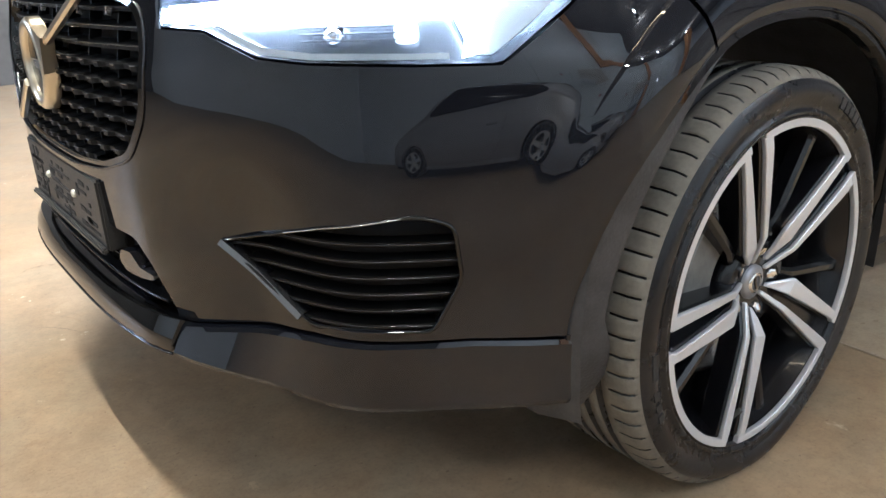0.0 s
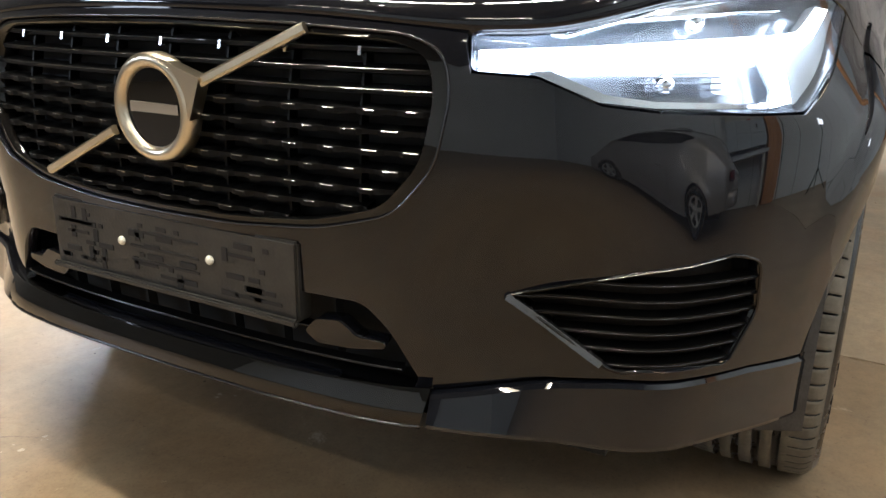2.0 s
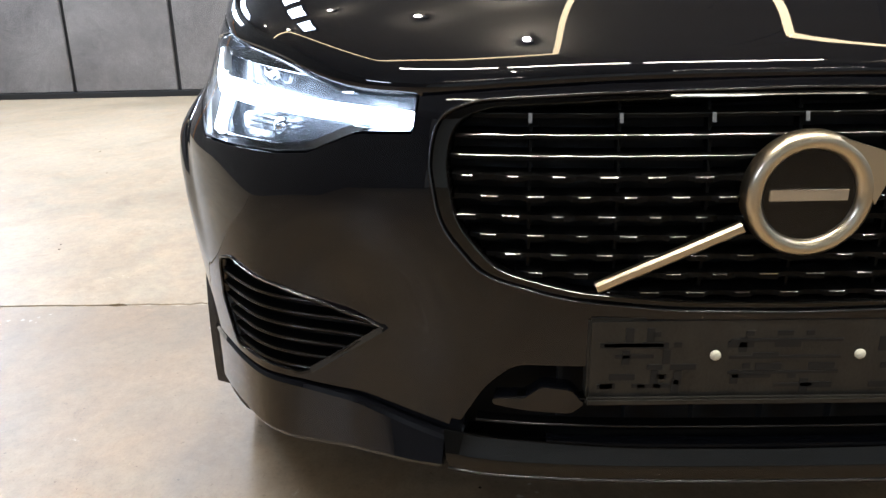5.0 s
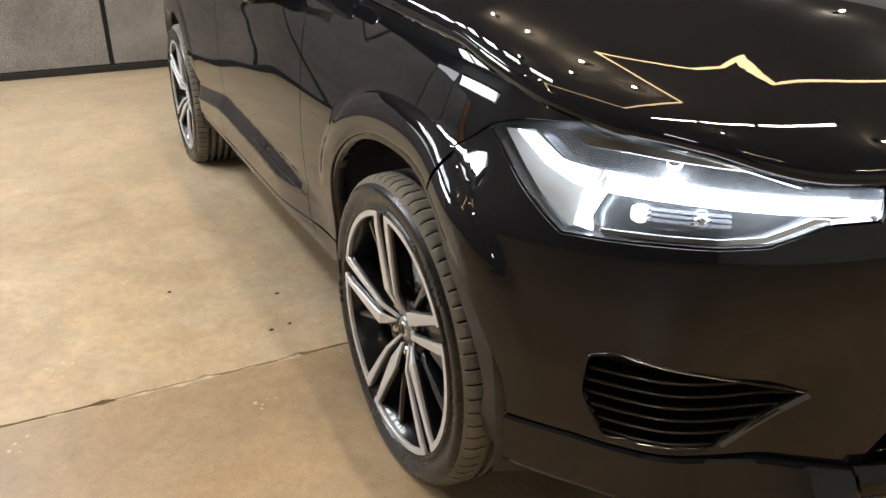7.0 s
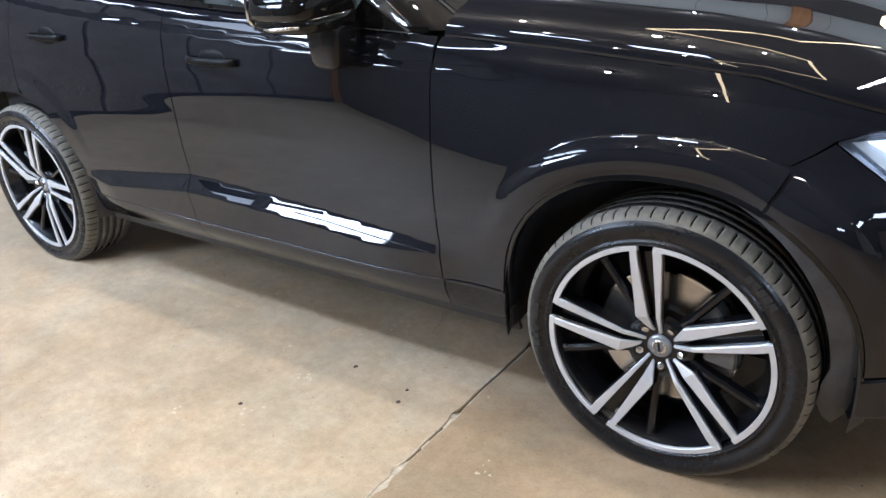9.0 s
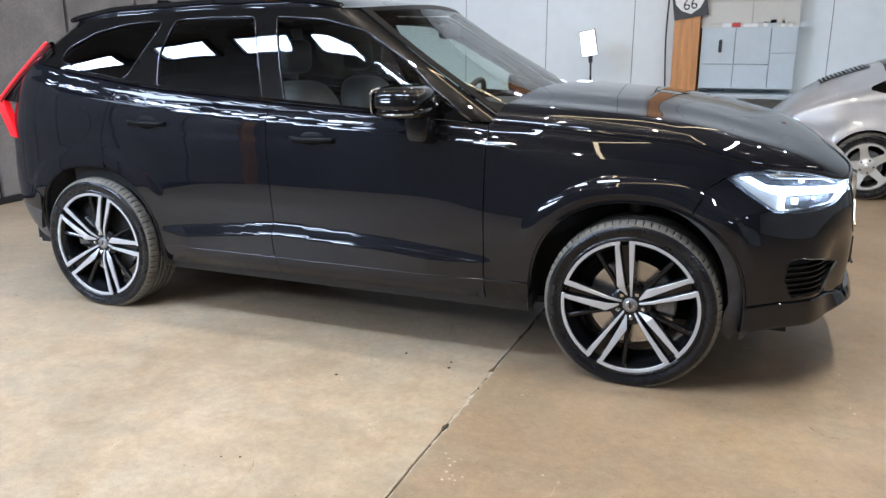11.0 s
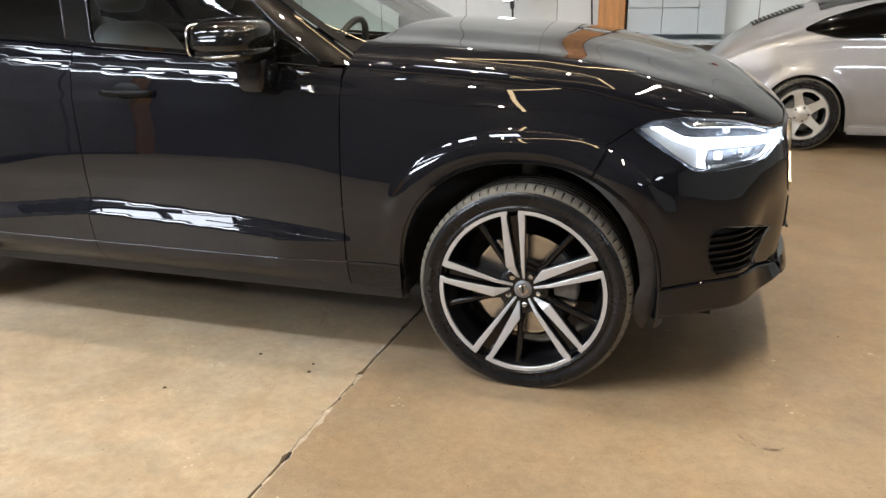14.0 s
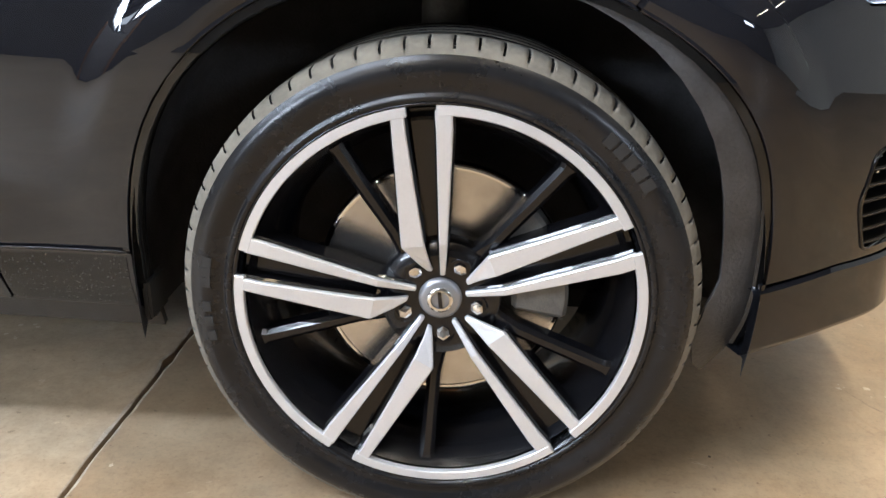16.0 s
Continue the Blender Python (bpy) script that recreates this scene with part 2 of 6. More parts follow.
    col = mixc("MULTIPLY", col, pm.outputs[0], 0.35)
    drip = noise_tex(5.2, 6, 0.7, 1.4)
    dm = ramp(drip.outputs[0], 0.64, (1, 1, 1), 0.67, (0.80, 0.73, 0.65))
    col = mixc("MULTIPLY", col, dm.outputs[0], 0.4)
    l.new(col, b.inputs["Base Color"])
    rr = n.new("ShaderNodeMapRange")
    rr.inputs["To Min"].default_value, rr.inputs["To Max"].default_value = 0.30, 0.62
    l.new(mott.outputs[0], rr.inputs[0]), l.new(rr.outputs[0], b.inputs["Roughness"])
    bp = n.new("ShaderNodeBump")
    bp.inputs["Strength"].default_value, bp.inputs["Distance"].default_value = 0.25, 0.003
    l.new(mott.outputs[0], bp.inputs["Height"]), l.new(bp.outputs[0], b.inputs["Normal"])


concrete(FLOORM, (0.36, 0.284, 0.188), (0.485, 0.393, 0.275))
concrete(FLOORM2, (0.268, 0.196, 0.120), (0.370, 0.279, 0.178))
PALECON = vary(material("crumbled_joint_edge", (0.42, 0.35, 0.26), 0.85), 40, 0.35, 0.5, 160)


# ---- mesh tools ----
def link(name, me, mat, parent=None, label=""):
    me.materials.append(mat)
    ob = new(name, me)
    if parent is not None:
        ob.parent = parent
    if label:
        ob["label"] = label
    return ob


def part(name, bm, mat, parent=None, label="", smooth=False):
    me = bpy.data.meshes.new(name)
    bmesh.ops.recalc_face_normals(bm, faces=bm.faces)
    bm.to_mesh(me)
    bm.free()
    if smooth:
        me.polygons.foreach_set("use_smooth", [True] * len(me.polygons))
    return link(name, me, mat, parent, label)


def thing(name, label, category, group="", kind="", at=(0, 0, 0)):
    ob = new(name)
    ob.location = at
    ob.empty_display_size = 0.1
    return tagged(ob, label, category, group, kind)


def raw_mesh(name, verts, faces, normals=None):
    me = bpy.data.meshes.new(name)
    me.from_pydata([tuple(v) for v in verts], [], [tuple(f) for f in faces])
    me.polygons.foreach_set("use_smooth", [True] * len(me.polygons))
    if normals is not None:
        me.normals_split_custom_set_from_vertices([tuple(v) for v in normals])
    return me


def box_bm(lo, hi, bevel=0.0, seg=2, bm=None):
    own = bmesh.new()
    bmesh.ops.create_cube(own, size=1)
    for v in own.verts:
        v.co = Vector([(lo[i] + hi[i]) / 2 + v.co[i] * (hi[i] - lo[i]) for i in range(3)])
    if bevel:
        bmesh.ops.bevel(own, geom=own.edges[:], offset=bevel, segments=seg, affect="EDGES")
    if bm is None:
        return own
    me = bpy.data.meshes.new("tmp")
    own.to_mesh(me)
    own.free()
    bm.from_mesh(me)
    bpy.data.meshes.remove(me)
    return bm


def blob(c, r, e=0.6, nu=28, nv=18, taper=None):
    """A superellipsoid."""
    bm = bmesh.new()
    rows = []
    for j in range(nv + 1):
        a = -math.pi / 2 + math.pi * j / nv
        row = []
        for i in range(nu):
            t = 2 * math.pi * i / nu
            p = lambda v: math.copysign(abs(v) ** e, v)
            q = [p(math.cos(a)) * p(math.cos(t)), p(math.cos(a)) * p(math.sin(t)), p(math.sin(a))]
            if taper:
                q = taper(q)
            row.append(bm.verts.new([c[k] + r[k] * q[k] for k in range(3)]))
        rows.append(row)
    for j in range(nv):
        for i in range(nu):
            bm.faces.new((rows[j][i], rows[j][(i + 1) % nu], rows[j + 1][(i + 1) % nu], rows[j + 1][i]))
    bmesh.ops.remove_doubles(bm, verts=bm.verts, dist=1e-5)
    return bm


def revolve(profile, n, axis="y", close=False):
    """profile: (along the axis, radius)."""
    verts, faces = [], []
    k = len(profile)
    for i in range(n):
        a = 2 * math.pi * i / n
        for h, r in profile:
            verts.append((r * math.cos(a), h, r * math.sin(a)) if axis == "y" else (r * math.cos(a), r * math.sin(a), h))
    for i in range(n):
        for j in range(k if close else k - 1):
            a, b = i * k + j, i * k + (j + 1) % k
            c, d = ((i + 1) % n) * k + (j + 1) % k, ((i + 1) % n) * k + j
            faces.append((a, b, c, d))
    bm = bmesh.new()
    vs = [bm.verts.new(v) for v in verts]
    for f in faces:
        q = list(dict.fromkeys(vs[t] for t in f))
        if len(q) > 2:
            bm.faces.new(q)
    bmesh.ops.remove_doubles(bm, verts=bm.verts, dist=1e-6)
    return bm


def prism(points, depth, bm=None, bevel=0.0):
    """A polygon in x, z, thick along y from 0 to depth."""
    own = bmesh.new()
    f = own.faces.new([own.verts.new((p[0], 0, p[1])) for p in points])
    ex = bmesh.ops.extrude_face_region(own, geom=[f])
    for v in ex["geom"]:
        if isinstance(v, bmesh.types.BMVert):
            v.co.y += depth
    if bevel:
        bmesh.ops.recalc_face_normals(own, faces=own.faces)
        bmesh.ops.bevel(own, geom=own.edges[:], offset=bevel, segments=1, affect="EDGES")
    if bm is None:
        return own
    me = bpy.data.meshes.new("tmp")
    own.to_mesh(me)
    own.free()
    bm.from_mesh(me)
    bpy.data.meshes.remove(me)
    return bm


def sweep(points, section, closed=False, up=(0, 0, 1)):
    """A section of (side, up) pairs carried along points."""
    bm = bmesh.new()
    pts = [Vector(p) for p in points]
    rings = []
    for i, p in enumerate(pts):
        a = pts[i - 1] if (i or closed) else p
        b = pts[(i + 1) % len(pts)] if (i < len(pts) - 1 or closed) else p
        d = (b - a).normalized()
        side = d.cross(Vector(up)).normalized()
        top = side.cross(d)
        rings.append([bm.verts.new(p + side * s + top * t) for s, t in section])
    k = len(section)
    for i in range(len(rings) if closed else len(rings) - 1):
        r0, r1 = rings[i], rings[(i + 1) % len(rings)]
        for j in range(k):
            bm.faces.new((r0[j], r0[(j + 1) % k], r1[(j + 1) % k], r1[j]))
    if not closed:
        bm.faces.new(rings[0]), bm.faces.new(rings[-1][::-1])
    return bm


def ring_section(r, n=8):
    return [(r * math.cos(2 * math.pi * i / n), r * math.sin(2 * math.pi * i / n)) for i in range(n)]


def curve(knots, width=0.03):
    """A smooth function through knots (u, value)."""
    u = np.array([k[0] for k in knots], float)
    v = np.array([k[1] for k in knots], float)
    o = np.argsort(u)
    u, v = u[o], v[o]
    g = np.linspace(u[0] - 6 * width, u[-1] + 6 * width, 3000)
    h = np.interp(g, u, v)
    step = g[1] - g[0]
    m = max(1, int(width / step))
    ker = np.hanning(2 * m + 3)
    ker /= ker.sum()
    pad = len(ker) // 2
    h = np.convolve(np.pad(h, pad, mode="edge"), ker, mode="valid")
    return lambda x: np.interp(x, g, h)


def smooth01(t):
    t = np.clip(t, 0, 1)
    return t * t * (3 - 2 * t)


def inside(poly, p):
    x, y = p[:, 0], p[:, 1]
    res = np.zeros(len(p), bool)
    q = np.asarray(poly)
    for (x0, y0), (x1, y1) in zip(q, np.roll(q, -1, 0)):
        if y0 == y1:
            continue
        hit = ((y0 > y) != (y1 > y)) & (x < (x1 - x0) * (y - y0) / (y1 - y0) + x0)
        res ^= hit
    return res


def resample(poly, step):
    out = []
    q = [np.array(p, float) for p in poly]
    for a, b in zip(q, q[1:] + q[:1]):
        n = max(1, int(math.ceil(np.linalg.norm(b - a) / step)))
        out += [a + (b - a) * i / n for i in range(n)]
    return np.array(out)


def rounded(poly, r, n=5):
    """The polygon with its corners rounded."""
    out = []
    q = [np.array(p, float) for p in poly]
    for a, b, c in zip(q[-1:] + q[:-1], q, q[1:] + q[:1]):
        la, lc = np.linalg.norm(a - b), np.linalg.norm(c - b)
        k = min(r, la * 0.45, lc * 0.45)
        p0, p1 = b + (a - b) / la * k, b + (c - b) / lc * k
        for i in range(n + 1):
            t = i / n
            out.append(tuple((1 - t) ** 2 * p0 + 2 * t * (1 - t) * b + t * t * p1))
    return out


from mathutils.geometry import delaunay_2d_cdt


def patch(name, poly, f, mat, parent, holes=(), step=0.03, thick=0.012, label="", lift=0.0, axis=(-2.8, 0.0), shade=True):
    """A panel: the polygon of surface coordinates, less its holes, laid on the surface f, with a rim of its thickness."""
    loops = [resample(poly, step * 0.7)] + [resample(h, step * 0.5) for h in holes]
    allb = np.concatenate(loops)
    lo, hi = loops[0].min(0), loops[0].max(0)
    gx, gy = np.arange(lo[0] + step / 2, hi[0], step), np.arange(lo[1] + step / 2, hi[1], step)
    g = np.array([(a + (0.25 * step if j % 2 else -0.25 * step), b) for j, b in enumerate(gy) for a in gx]).reshape(-1, 2)
    if len(g):
        ok = inside(loops[0], g)
        for h in loops[1:]:
            ok &= ~inside(h, g)
        g = g[ok]
    if len(g):
        near = np.full(len(g), 9.0)
        for i in range(0, len(allb), 400):
            near = np.minimum(near, np.sqrt(((g[:, None] - allb[None, i:i + 400]) ** 2).sum(2)).min(1))
        g = g[near > step * 0.42]
    pts = np.concatenate([allb, g]) if len(g) else allb
    edges, k = [], 0
    for lp in loops:
        edges += [(k + i, k + (i + 1) % len(lp)) for i in range(len(lp))]
        k += len(lp)
    v2, _, tris, _, _, _ = delaunay_2d_cdt([Vector(p) for p in pts], edges, [], 0, 1e-7)
    v2 = np.array([(v[0], v[1]) for v in v2])
    tris = np.array(tris)
    cen = v2[tris].mean(1)
    ok = inside(loops[0], cen)
    for h in loops[1:]:
        ok &= ~inside(h, cen)
    tris = tris[ok]
    used = np.unique(tris)
    remap = np.full(len(v2), -1)
    remap[used] = np.arange(len(used))
    tris, v2 = remap[tris], v2[used]

    def at(u, v):
        return np.stack(f(u, v), 1)

    e = 1e-3
    P = at(v2[:, 0], v2[:, 1])
    N = np.cross(at(v2[:, 0] + e, v2[:, 1]) - at(v2[:, 0] - e, v2[:, 1]), at(v2[:, 0], v2[:, 1] + e) - at(v2[:, 0], v2[:, 1] - e))
    N /= np.maximum(np.linalg.norm(N, axis=1, keepdims=True), 1e-12)
    ax = np.stack([np.clip(P[:, 0], axis[0], axis[1]), 0 * P[:, 1], 0 * P[:, 2] + 0.7], 1)
    flip = ((P - ax) * N).sum(1).mean() < 0
    if flip:
        N = -N
    P = P + N * lift
    fn = np.cross(P[tris[:, 1]] - P[tris[:, 0]], P[tris[:, 2]] - P[tris[:, 0]])
    bad = (fn * N[tris].mean(1)).sum(1) < 0
    tris[bad] = tris[bad][:, ::-1]
    # the rim
    cnt = {}
    for a, b, c in tris.tolist():
        for x, y in ((a, b), (b, c), (c, a)):
            cnt[(x, y)] = 1
    rim = [(x, y) for (x, y) in cnt if (y, x) not in cnt]
    V, NN, F = [tuple(p) for p in P], [tuple(p) for p in N], [tuple(t) for t in tris.tolist()]
    if thick:
        for x, y in rim:
            t = P[y] - P[x]
            out = np.cross(t, N[x])
            out = out / max(np.linalg.norm(out), 1e-12)
            k = len(V)
            V += [tuple(P[x]), tuple(P[y]), tuple(P[y] - N[y] * thick), tuple(P[x] - N[x] * thick)]
            n0, n1 = out * 0.8 + N[x] * 0.6, out * 0.8 + N[y] * 0.6
            NN += [tuple(n0), tuple(n1), tuple(out), tuple(out)]
            F.append((k, k + 3, k + 2, k + 1))
    me = raw_mesh(name, V, F, NN if shade else None)
    return link(name, me, mat, parent, label)


# ---- the room ----
ROOM = dict(x0=-5.9, x1=9.5, y0=-6.4, y1=6.5, h=4.3)


def floor_sheet():
    """One concrete sheet with a jagged saw joint across it."""
    rnd = random.Random(4)
    x0, x1, y0, y1 = -16.3, 11.0, -9.5, 9.0
    xs = [x0, -3.5, -1.5]
    n = int((y1 - y0) / 0.035)
    V, F = [], []
    wob = wl = wr = 0.0
    filled, bed = False, []
    for i in range(n + 1):
        y = y0 + (y1 - y0) * i / n
        c = -0.562 + 0.006 * math.sin(y * 0.9)
        wob = 0.6 * wob + rnd.uniform(-0.002, 0.002)
        chip = 0.012 if rnd.random() < 0.14 else 0.0
        a, b = c - 0.0045 + wob - chip * rnd.random(), c + 0.0045 + wob + chip * rnd.random()
        wl = 0.75 * wl + 0.25 * rnd.uniform(0.0, 0.010)
        wr = 0.75 * wr + 0.25 * rnd.uniform(0.0, 0.009)
        if rnd.random() < 0.10:
            filled = not filled
        bed.append(filled)
        dp = -0.004 if filled else -0.02
        V += [(x0, y, 0), (a - wl * rnd.uniform(0.3, 1.4), y, 0), (a, y, -0.0015), (a + 0.001, y, dp), (b - 0.001, y, dp), (b, y, -0.0015), (b + wr * rnd.uniform(0.3, 1.4), y, 0), (x1, y, 0)]
    for i in range(n):
        for j in range(7):
            k = i * 8 + j
            F.append((k, k + 1, k + 9, k + 8))
    me = bpy.data.meshes.new("floor")
    me.from_pydata(V, [], F)
    me.materials.append(FLOORM), me.materials.append(FLOORM2), me.materials.append(PALECON), me.materials.append(DARK)
    me.polygons.foreach_set("material_index", [(0, 2, 0, 2 if bed[i // 7] else 3, 1, 2, 1)[i % 7] for i in range(len(F))])
    return tagged(new("floor", me), "worn tan concrete floor with a chipped saw joint", "floor", kind="structure")


floor_sheet()


def wall(name, lo, hi, mat, label):
    return tagged(part(name, box_bm(lo, hi), mat), label, "wall", kind="structure")


R = ROOM
XW = -16.0


def roof(y):
    """The unseen roof's underside, raised towards the white wall so the bonnet mirrors it."""
    return R["h"] + max(0.0, y - 2.0) * 0.34


wall("wall_north", (XW, R["y1"], 0), (R["x1"], R["y1"] + 0.15, roof(R["y1"]) + 0.02), WALLWHITE, "white sandwich panel wall with thin joints")
wall("wall_east", (R["x1"], R["y0"] - 0.2, 0), (R["x1"] + 0.2, R["y1"] + 0.15, roof(R["y1"])), WALLWHITE, "plain white panel wall closing the hall")
wall("wall_far_west", (XW - 0.2, R["y0"] - 0.2, 0), (XW, R["y1"] + 0.15, roof(R["y1"])), SOUTHM, "plain grey wall closing the hall behind the partition")


def ceiling_sheet():
    ys = [R["y0"] - 0.2, 2.0, R["y1"] + 0.15]
    prof = [(y, roof(y)) for y in ys] + [(y, roof(y) + 0.15) for y in ys[::-1]]
    bm = bmesh.new()
    rings = [[bm.verts.new((x, y, z)) for y, z in prof] for x in (XW - 0.2, R["x1"] + 0.2)]
    n = len(prof)
    for k in range(n):
        bm.faces.new((rings[0][k], rings[0][(k + 1) % n], rings[1][(k + 1) % n], rings[1][k]))
    bm.faces.new(rings[0][::-1]), bm.faces.new(rings[1])
    bmesh.ops.recalc_face_normals(bm, faces=bm.faces)
    return bm


tagged(part("ceiling", ceiling_sheet(), CEILM), "unseen brown ceiling closing the hall, with an added slope", "ceiling", kind="structure")
# thin joints of the sandwich panels
WN = bpy.data.objects["wall_north"]
for i in range(9):
    x = -6.9 + 1.15 * i
    part("panel_joint", box_bm((x - 0.004, R["y1"] - 0.003, 0), (x + 0.004, R["y1"] + 0.01, roof(R["y1"]))), CASTING, WN)

# the felt-covered partition behind the car, in upright boards
DW = tagged(part("wall_west", box_bm((-6.1, -6.08, 0), (-5.94, 5.0, 2.36)), BATTEN), "dark partition wall with grey felt boards", "wall", kind="structure")
for y0_, y1_ in [(-6.06 + 1.0 * i, -6.06 + 1.0 * i + 0.96) for i in range(12)]:
    part("felt_board", box_bm((-5.94, y0_, 0.06), (-5.90, min(y1_, 5.0), 2.34), 0.006, 1), CARPET, DW)
part("skirting", box_bm((-5.94, -6.08, 0.0), (-5.885, 5.0, 0.055), 0.004, 1), BATTEN, DW)
# it stands a little askew to the car
DW.matrix_basis = Matrix.Translation((-5.9, 1.0, 0)) @ Matrix.Rotation(math.radians(2.3), 4, "Z") @ Matrix.Translation((5.9, -1.0, 0))

# the window wall behind the camera: a row of high lights
Y0 = R["y0"]
HIGH = [(-10.4, -7.5), (-7.3, -4.05), (4.4, 6.2)]
BANDS = [(HIGH, 2.80, 3.68)]
top_ = 0.0
for k, (wins, z0, z1) in enumerate(BANDS + [([], R["h"], R["h"])]):
    wall("wall_south_%d" % (k + 1), (XW, Y0 - 0.2, top_), (R["x1"], Y0, z0), SOUTHM, "dark grey block wall along the rows of hall windows")
    top_ = z1
    ends = [XW] + [v for w in wins for v in w] + [R["x1"]]
    for i in range(0, len(ends) if wins else 0, 2):
        wall("wall_south_pier_%d_%d" % (k + 1, i // 2 + 1), (ends[i], Y0 - 0.2, z0), (ends[i + 1], Y0, z1), SOUTHM, "dark grey pier between the hall windows")
    for i, (a, b) in enumerate(wins):
        w = thing("window_%d_%d" % (k + 1, i + 1), "bright hall window in a slim dark frame", "window", kind="structure")
        bm = box_bm((a, Y0 - 0.14, z0), (a + 0.05, Y0 - 0.06, z1))
        box_bm((b - 0.05, Y0 - 0.14, z0), (b, Y0 - 0.06, z1), bm=bm)
        for z in (z0, z1 - 0.05):
            box_bm((a + 0.05, Y0 - 0.139, z), (b - 0.05, Y0 - 0.061, z + 0.05), bm=bm)
        part("window_frame", bm, BATTEN, w)
        part("daylight", box_bm((a, Y0 - 0.19, z0), (b, Y0 - 0.17, z1)), SKYGLOW, w)
        if i > 0:
            m_ = ((a + b) / 2, Y0 - 0.04, (z0 + z1) / 2)
            area_lamp("window_light", look(m_, (m_[0], 0, 1.2)), (b - a) * 0.9, 0.6, (60 if i < 2 else 28) * (b - a), (0.95, 0.98, 1.0))


def glulam(name, x, y, w, d):
    return tagged(part(name, box_bm((x, y, 0), (x + w, y + d, roof(y)), 0.006), WOOD), "orange glued-laminated timber pillar beside a hall wall", "pillar", "timber pillars", "structure")


glulam("pillar_1", -0.61, 6.12, 0.30, 0.36)
glulam("pillar_2", -6.05, 5.06, 0.42, 0.36)
tagged(part("end_post", box_bm((-5.92, -6.38, 0), (-5.60, -6.12, 2.36), 0.006), WOOD), "short orange timber post ending the felt partition", "post", kind="structure")

# ---- light fittings ----
# LED tubes in a zigzag over the bay, and a row in front of the car
ZIG = [(0.75, 2.9), (0.42, 1.65), (0.21, 1.03), (-0.28, 0.93), (-0.85, 0.0), (0.45, -0.28), (0.72, -1.8), (-0.72, -3.0), (-0.95, -5.0)]
ROW = [(-1.75, -0.80), (-0.72, 0.15), (0.23, 1.15)]
LAMPZ = 3.35


def tube(p0, p1, watts, mat=TUBE, colour=(1.0, 0.84, 0.60), r=0.012, wide=0.02):
    t = thing("led_tube", "slim warm white LED tube hanging under the ceiling", "ceiling light", "LED tubes under the ceiling")
    a, b = Vector((*p0, LAMPZ)), Vector((*p1, LAMPZ))
    part("tube", sweep([a, b], ring_section(r)), mat, t)
    for q in (a.lerp(b, 0.1), a.lerp(b, 0.9)):
        part("wire", sweep([q, (q[0], q[1], roof(q[1]))], ring_section(0.002, 5), up=(1, 0, 0)), CABLE, t)
    d = b - a
    if not watts:
        return
    area_lamp("tube_light", Matrix.Translation((a + b) / 2 - Vector((0, 0, 0.03))) @ Matrix.Rotation(math.atan2(d.y, d.x), 4, "Z"), d.length, wide, watts, colour)


for p0, p1 in zip(ZIG, ZIG[1:]):
    tube(p0, p1, 0, STRIP, r=0.020)
for y0_, y1_ in ROW:
    tube((1.15, y0_), (1.15, y1_), 22, wide=0.05)
# two tubes added, unseen, to light the floor ahead of the car
tube((4.0, 0.7), (4.0, 2.2), 14)
tube((4.0, -2.5), (4.0, -1.0), 10)


# translucent roof lights over the aisle and along the outer wall


def skylight(k, x, y, w, d, watts):
    sk = thing("skylight_%d" % k, "translucent white roof light in the ceiling", "skylight", kind="structure")
    h = R["h"]
    part("sheet", box_bm((x, y, h - 0.012), (x + w, y + d, h - 0.004)), SKYLIGHT, sk)
    bm = box_bm((x - 0.05, y - 0.05, h - 0.05), (x, y + d + 0.05, h))
    for lo, hi in (((x + w, y - 0.05), (x + w + 0.05, y + d + 0.05)), ((x, y - 0.05), (x + w, y)), ((x, y + d), (x + w, y + d + 0.05))):
        box_bm((*lo, h - 0.05), (*hi, h), bm=bm)
    part("kerb", bm, BATTEN, sk)
    area_lamp("roof_light", pose(x + w / 2, y + d / 2, h - 0.02), w, d, watts, (0.93, 0.97, 1.0))


for i in range(7):
    skylight(i + 1, -7.5 + i, -3.10, 0.63, 0.45, 40 - 2 * i)
for i in range(3):
    skylight(i + 8, -7.6 + 1.2 * i, -6.1, 1.08, 0.85, 30)

# small spots over the bay; six more, unseen, added to brighten the white wall
BAY = [(-2.9, -0.45), (-1.95, -0.45), (-1.0, -0.45), (-0.05, -0.45), (-1.7, -2.1), (-1.25, -3.6), (-2.25, -4.8), (-1.4, -5.75), (-0.76, -1.22), (2.0, -0.9), (1.8, 2.2)]
for k, (x, y) in enumerate(BAY + [(-5.0 + 1.6 * i, 4.7) for i in range(6)]):
    sl = thing("ceiling_spot", "small round ceiling spot with a warm lens", "ceiling light", "spots under the ceiling")
    h = roof(y)
    bm = revolve([(0.0, 0.0), (0.0, 0.045), (0.006, 0.05), (0.12, 0.05), (0.12, 0.0)], 18)
    bm.transform(Matrix.Translation((x, y, h - 0.12)) @ Matrix.Rotation(math.pi / 2, 4, "X"))
    part("housing", bm, BATTEN, sl, smooth=True)
    part("lens", blob((x, y, h - 0.125), (0.028, 0.028, 0.008), 1.0, 14, 8), SPOT, sl, smooth=True)
    d_ = bpy.data.lights.new("spot_light", "POINT")
    d_.energy, d_.color, d_.shadow_soft_size = (22 if k > 3 else 64, (1.0, 0.84, 0.60), 0.028) if k < len(BAY) else (42, (1.0, 0.93, 0.82), 0.03)
    new("spot_light", d_).location = (x, y, h - 0.17)


# ---- the car: its surfaces ----
NF, NR, XF, WB, RX, WBASE = 3.0, 3.3, 0.875, 0.94, 0.93, -2.865


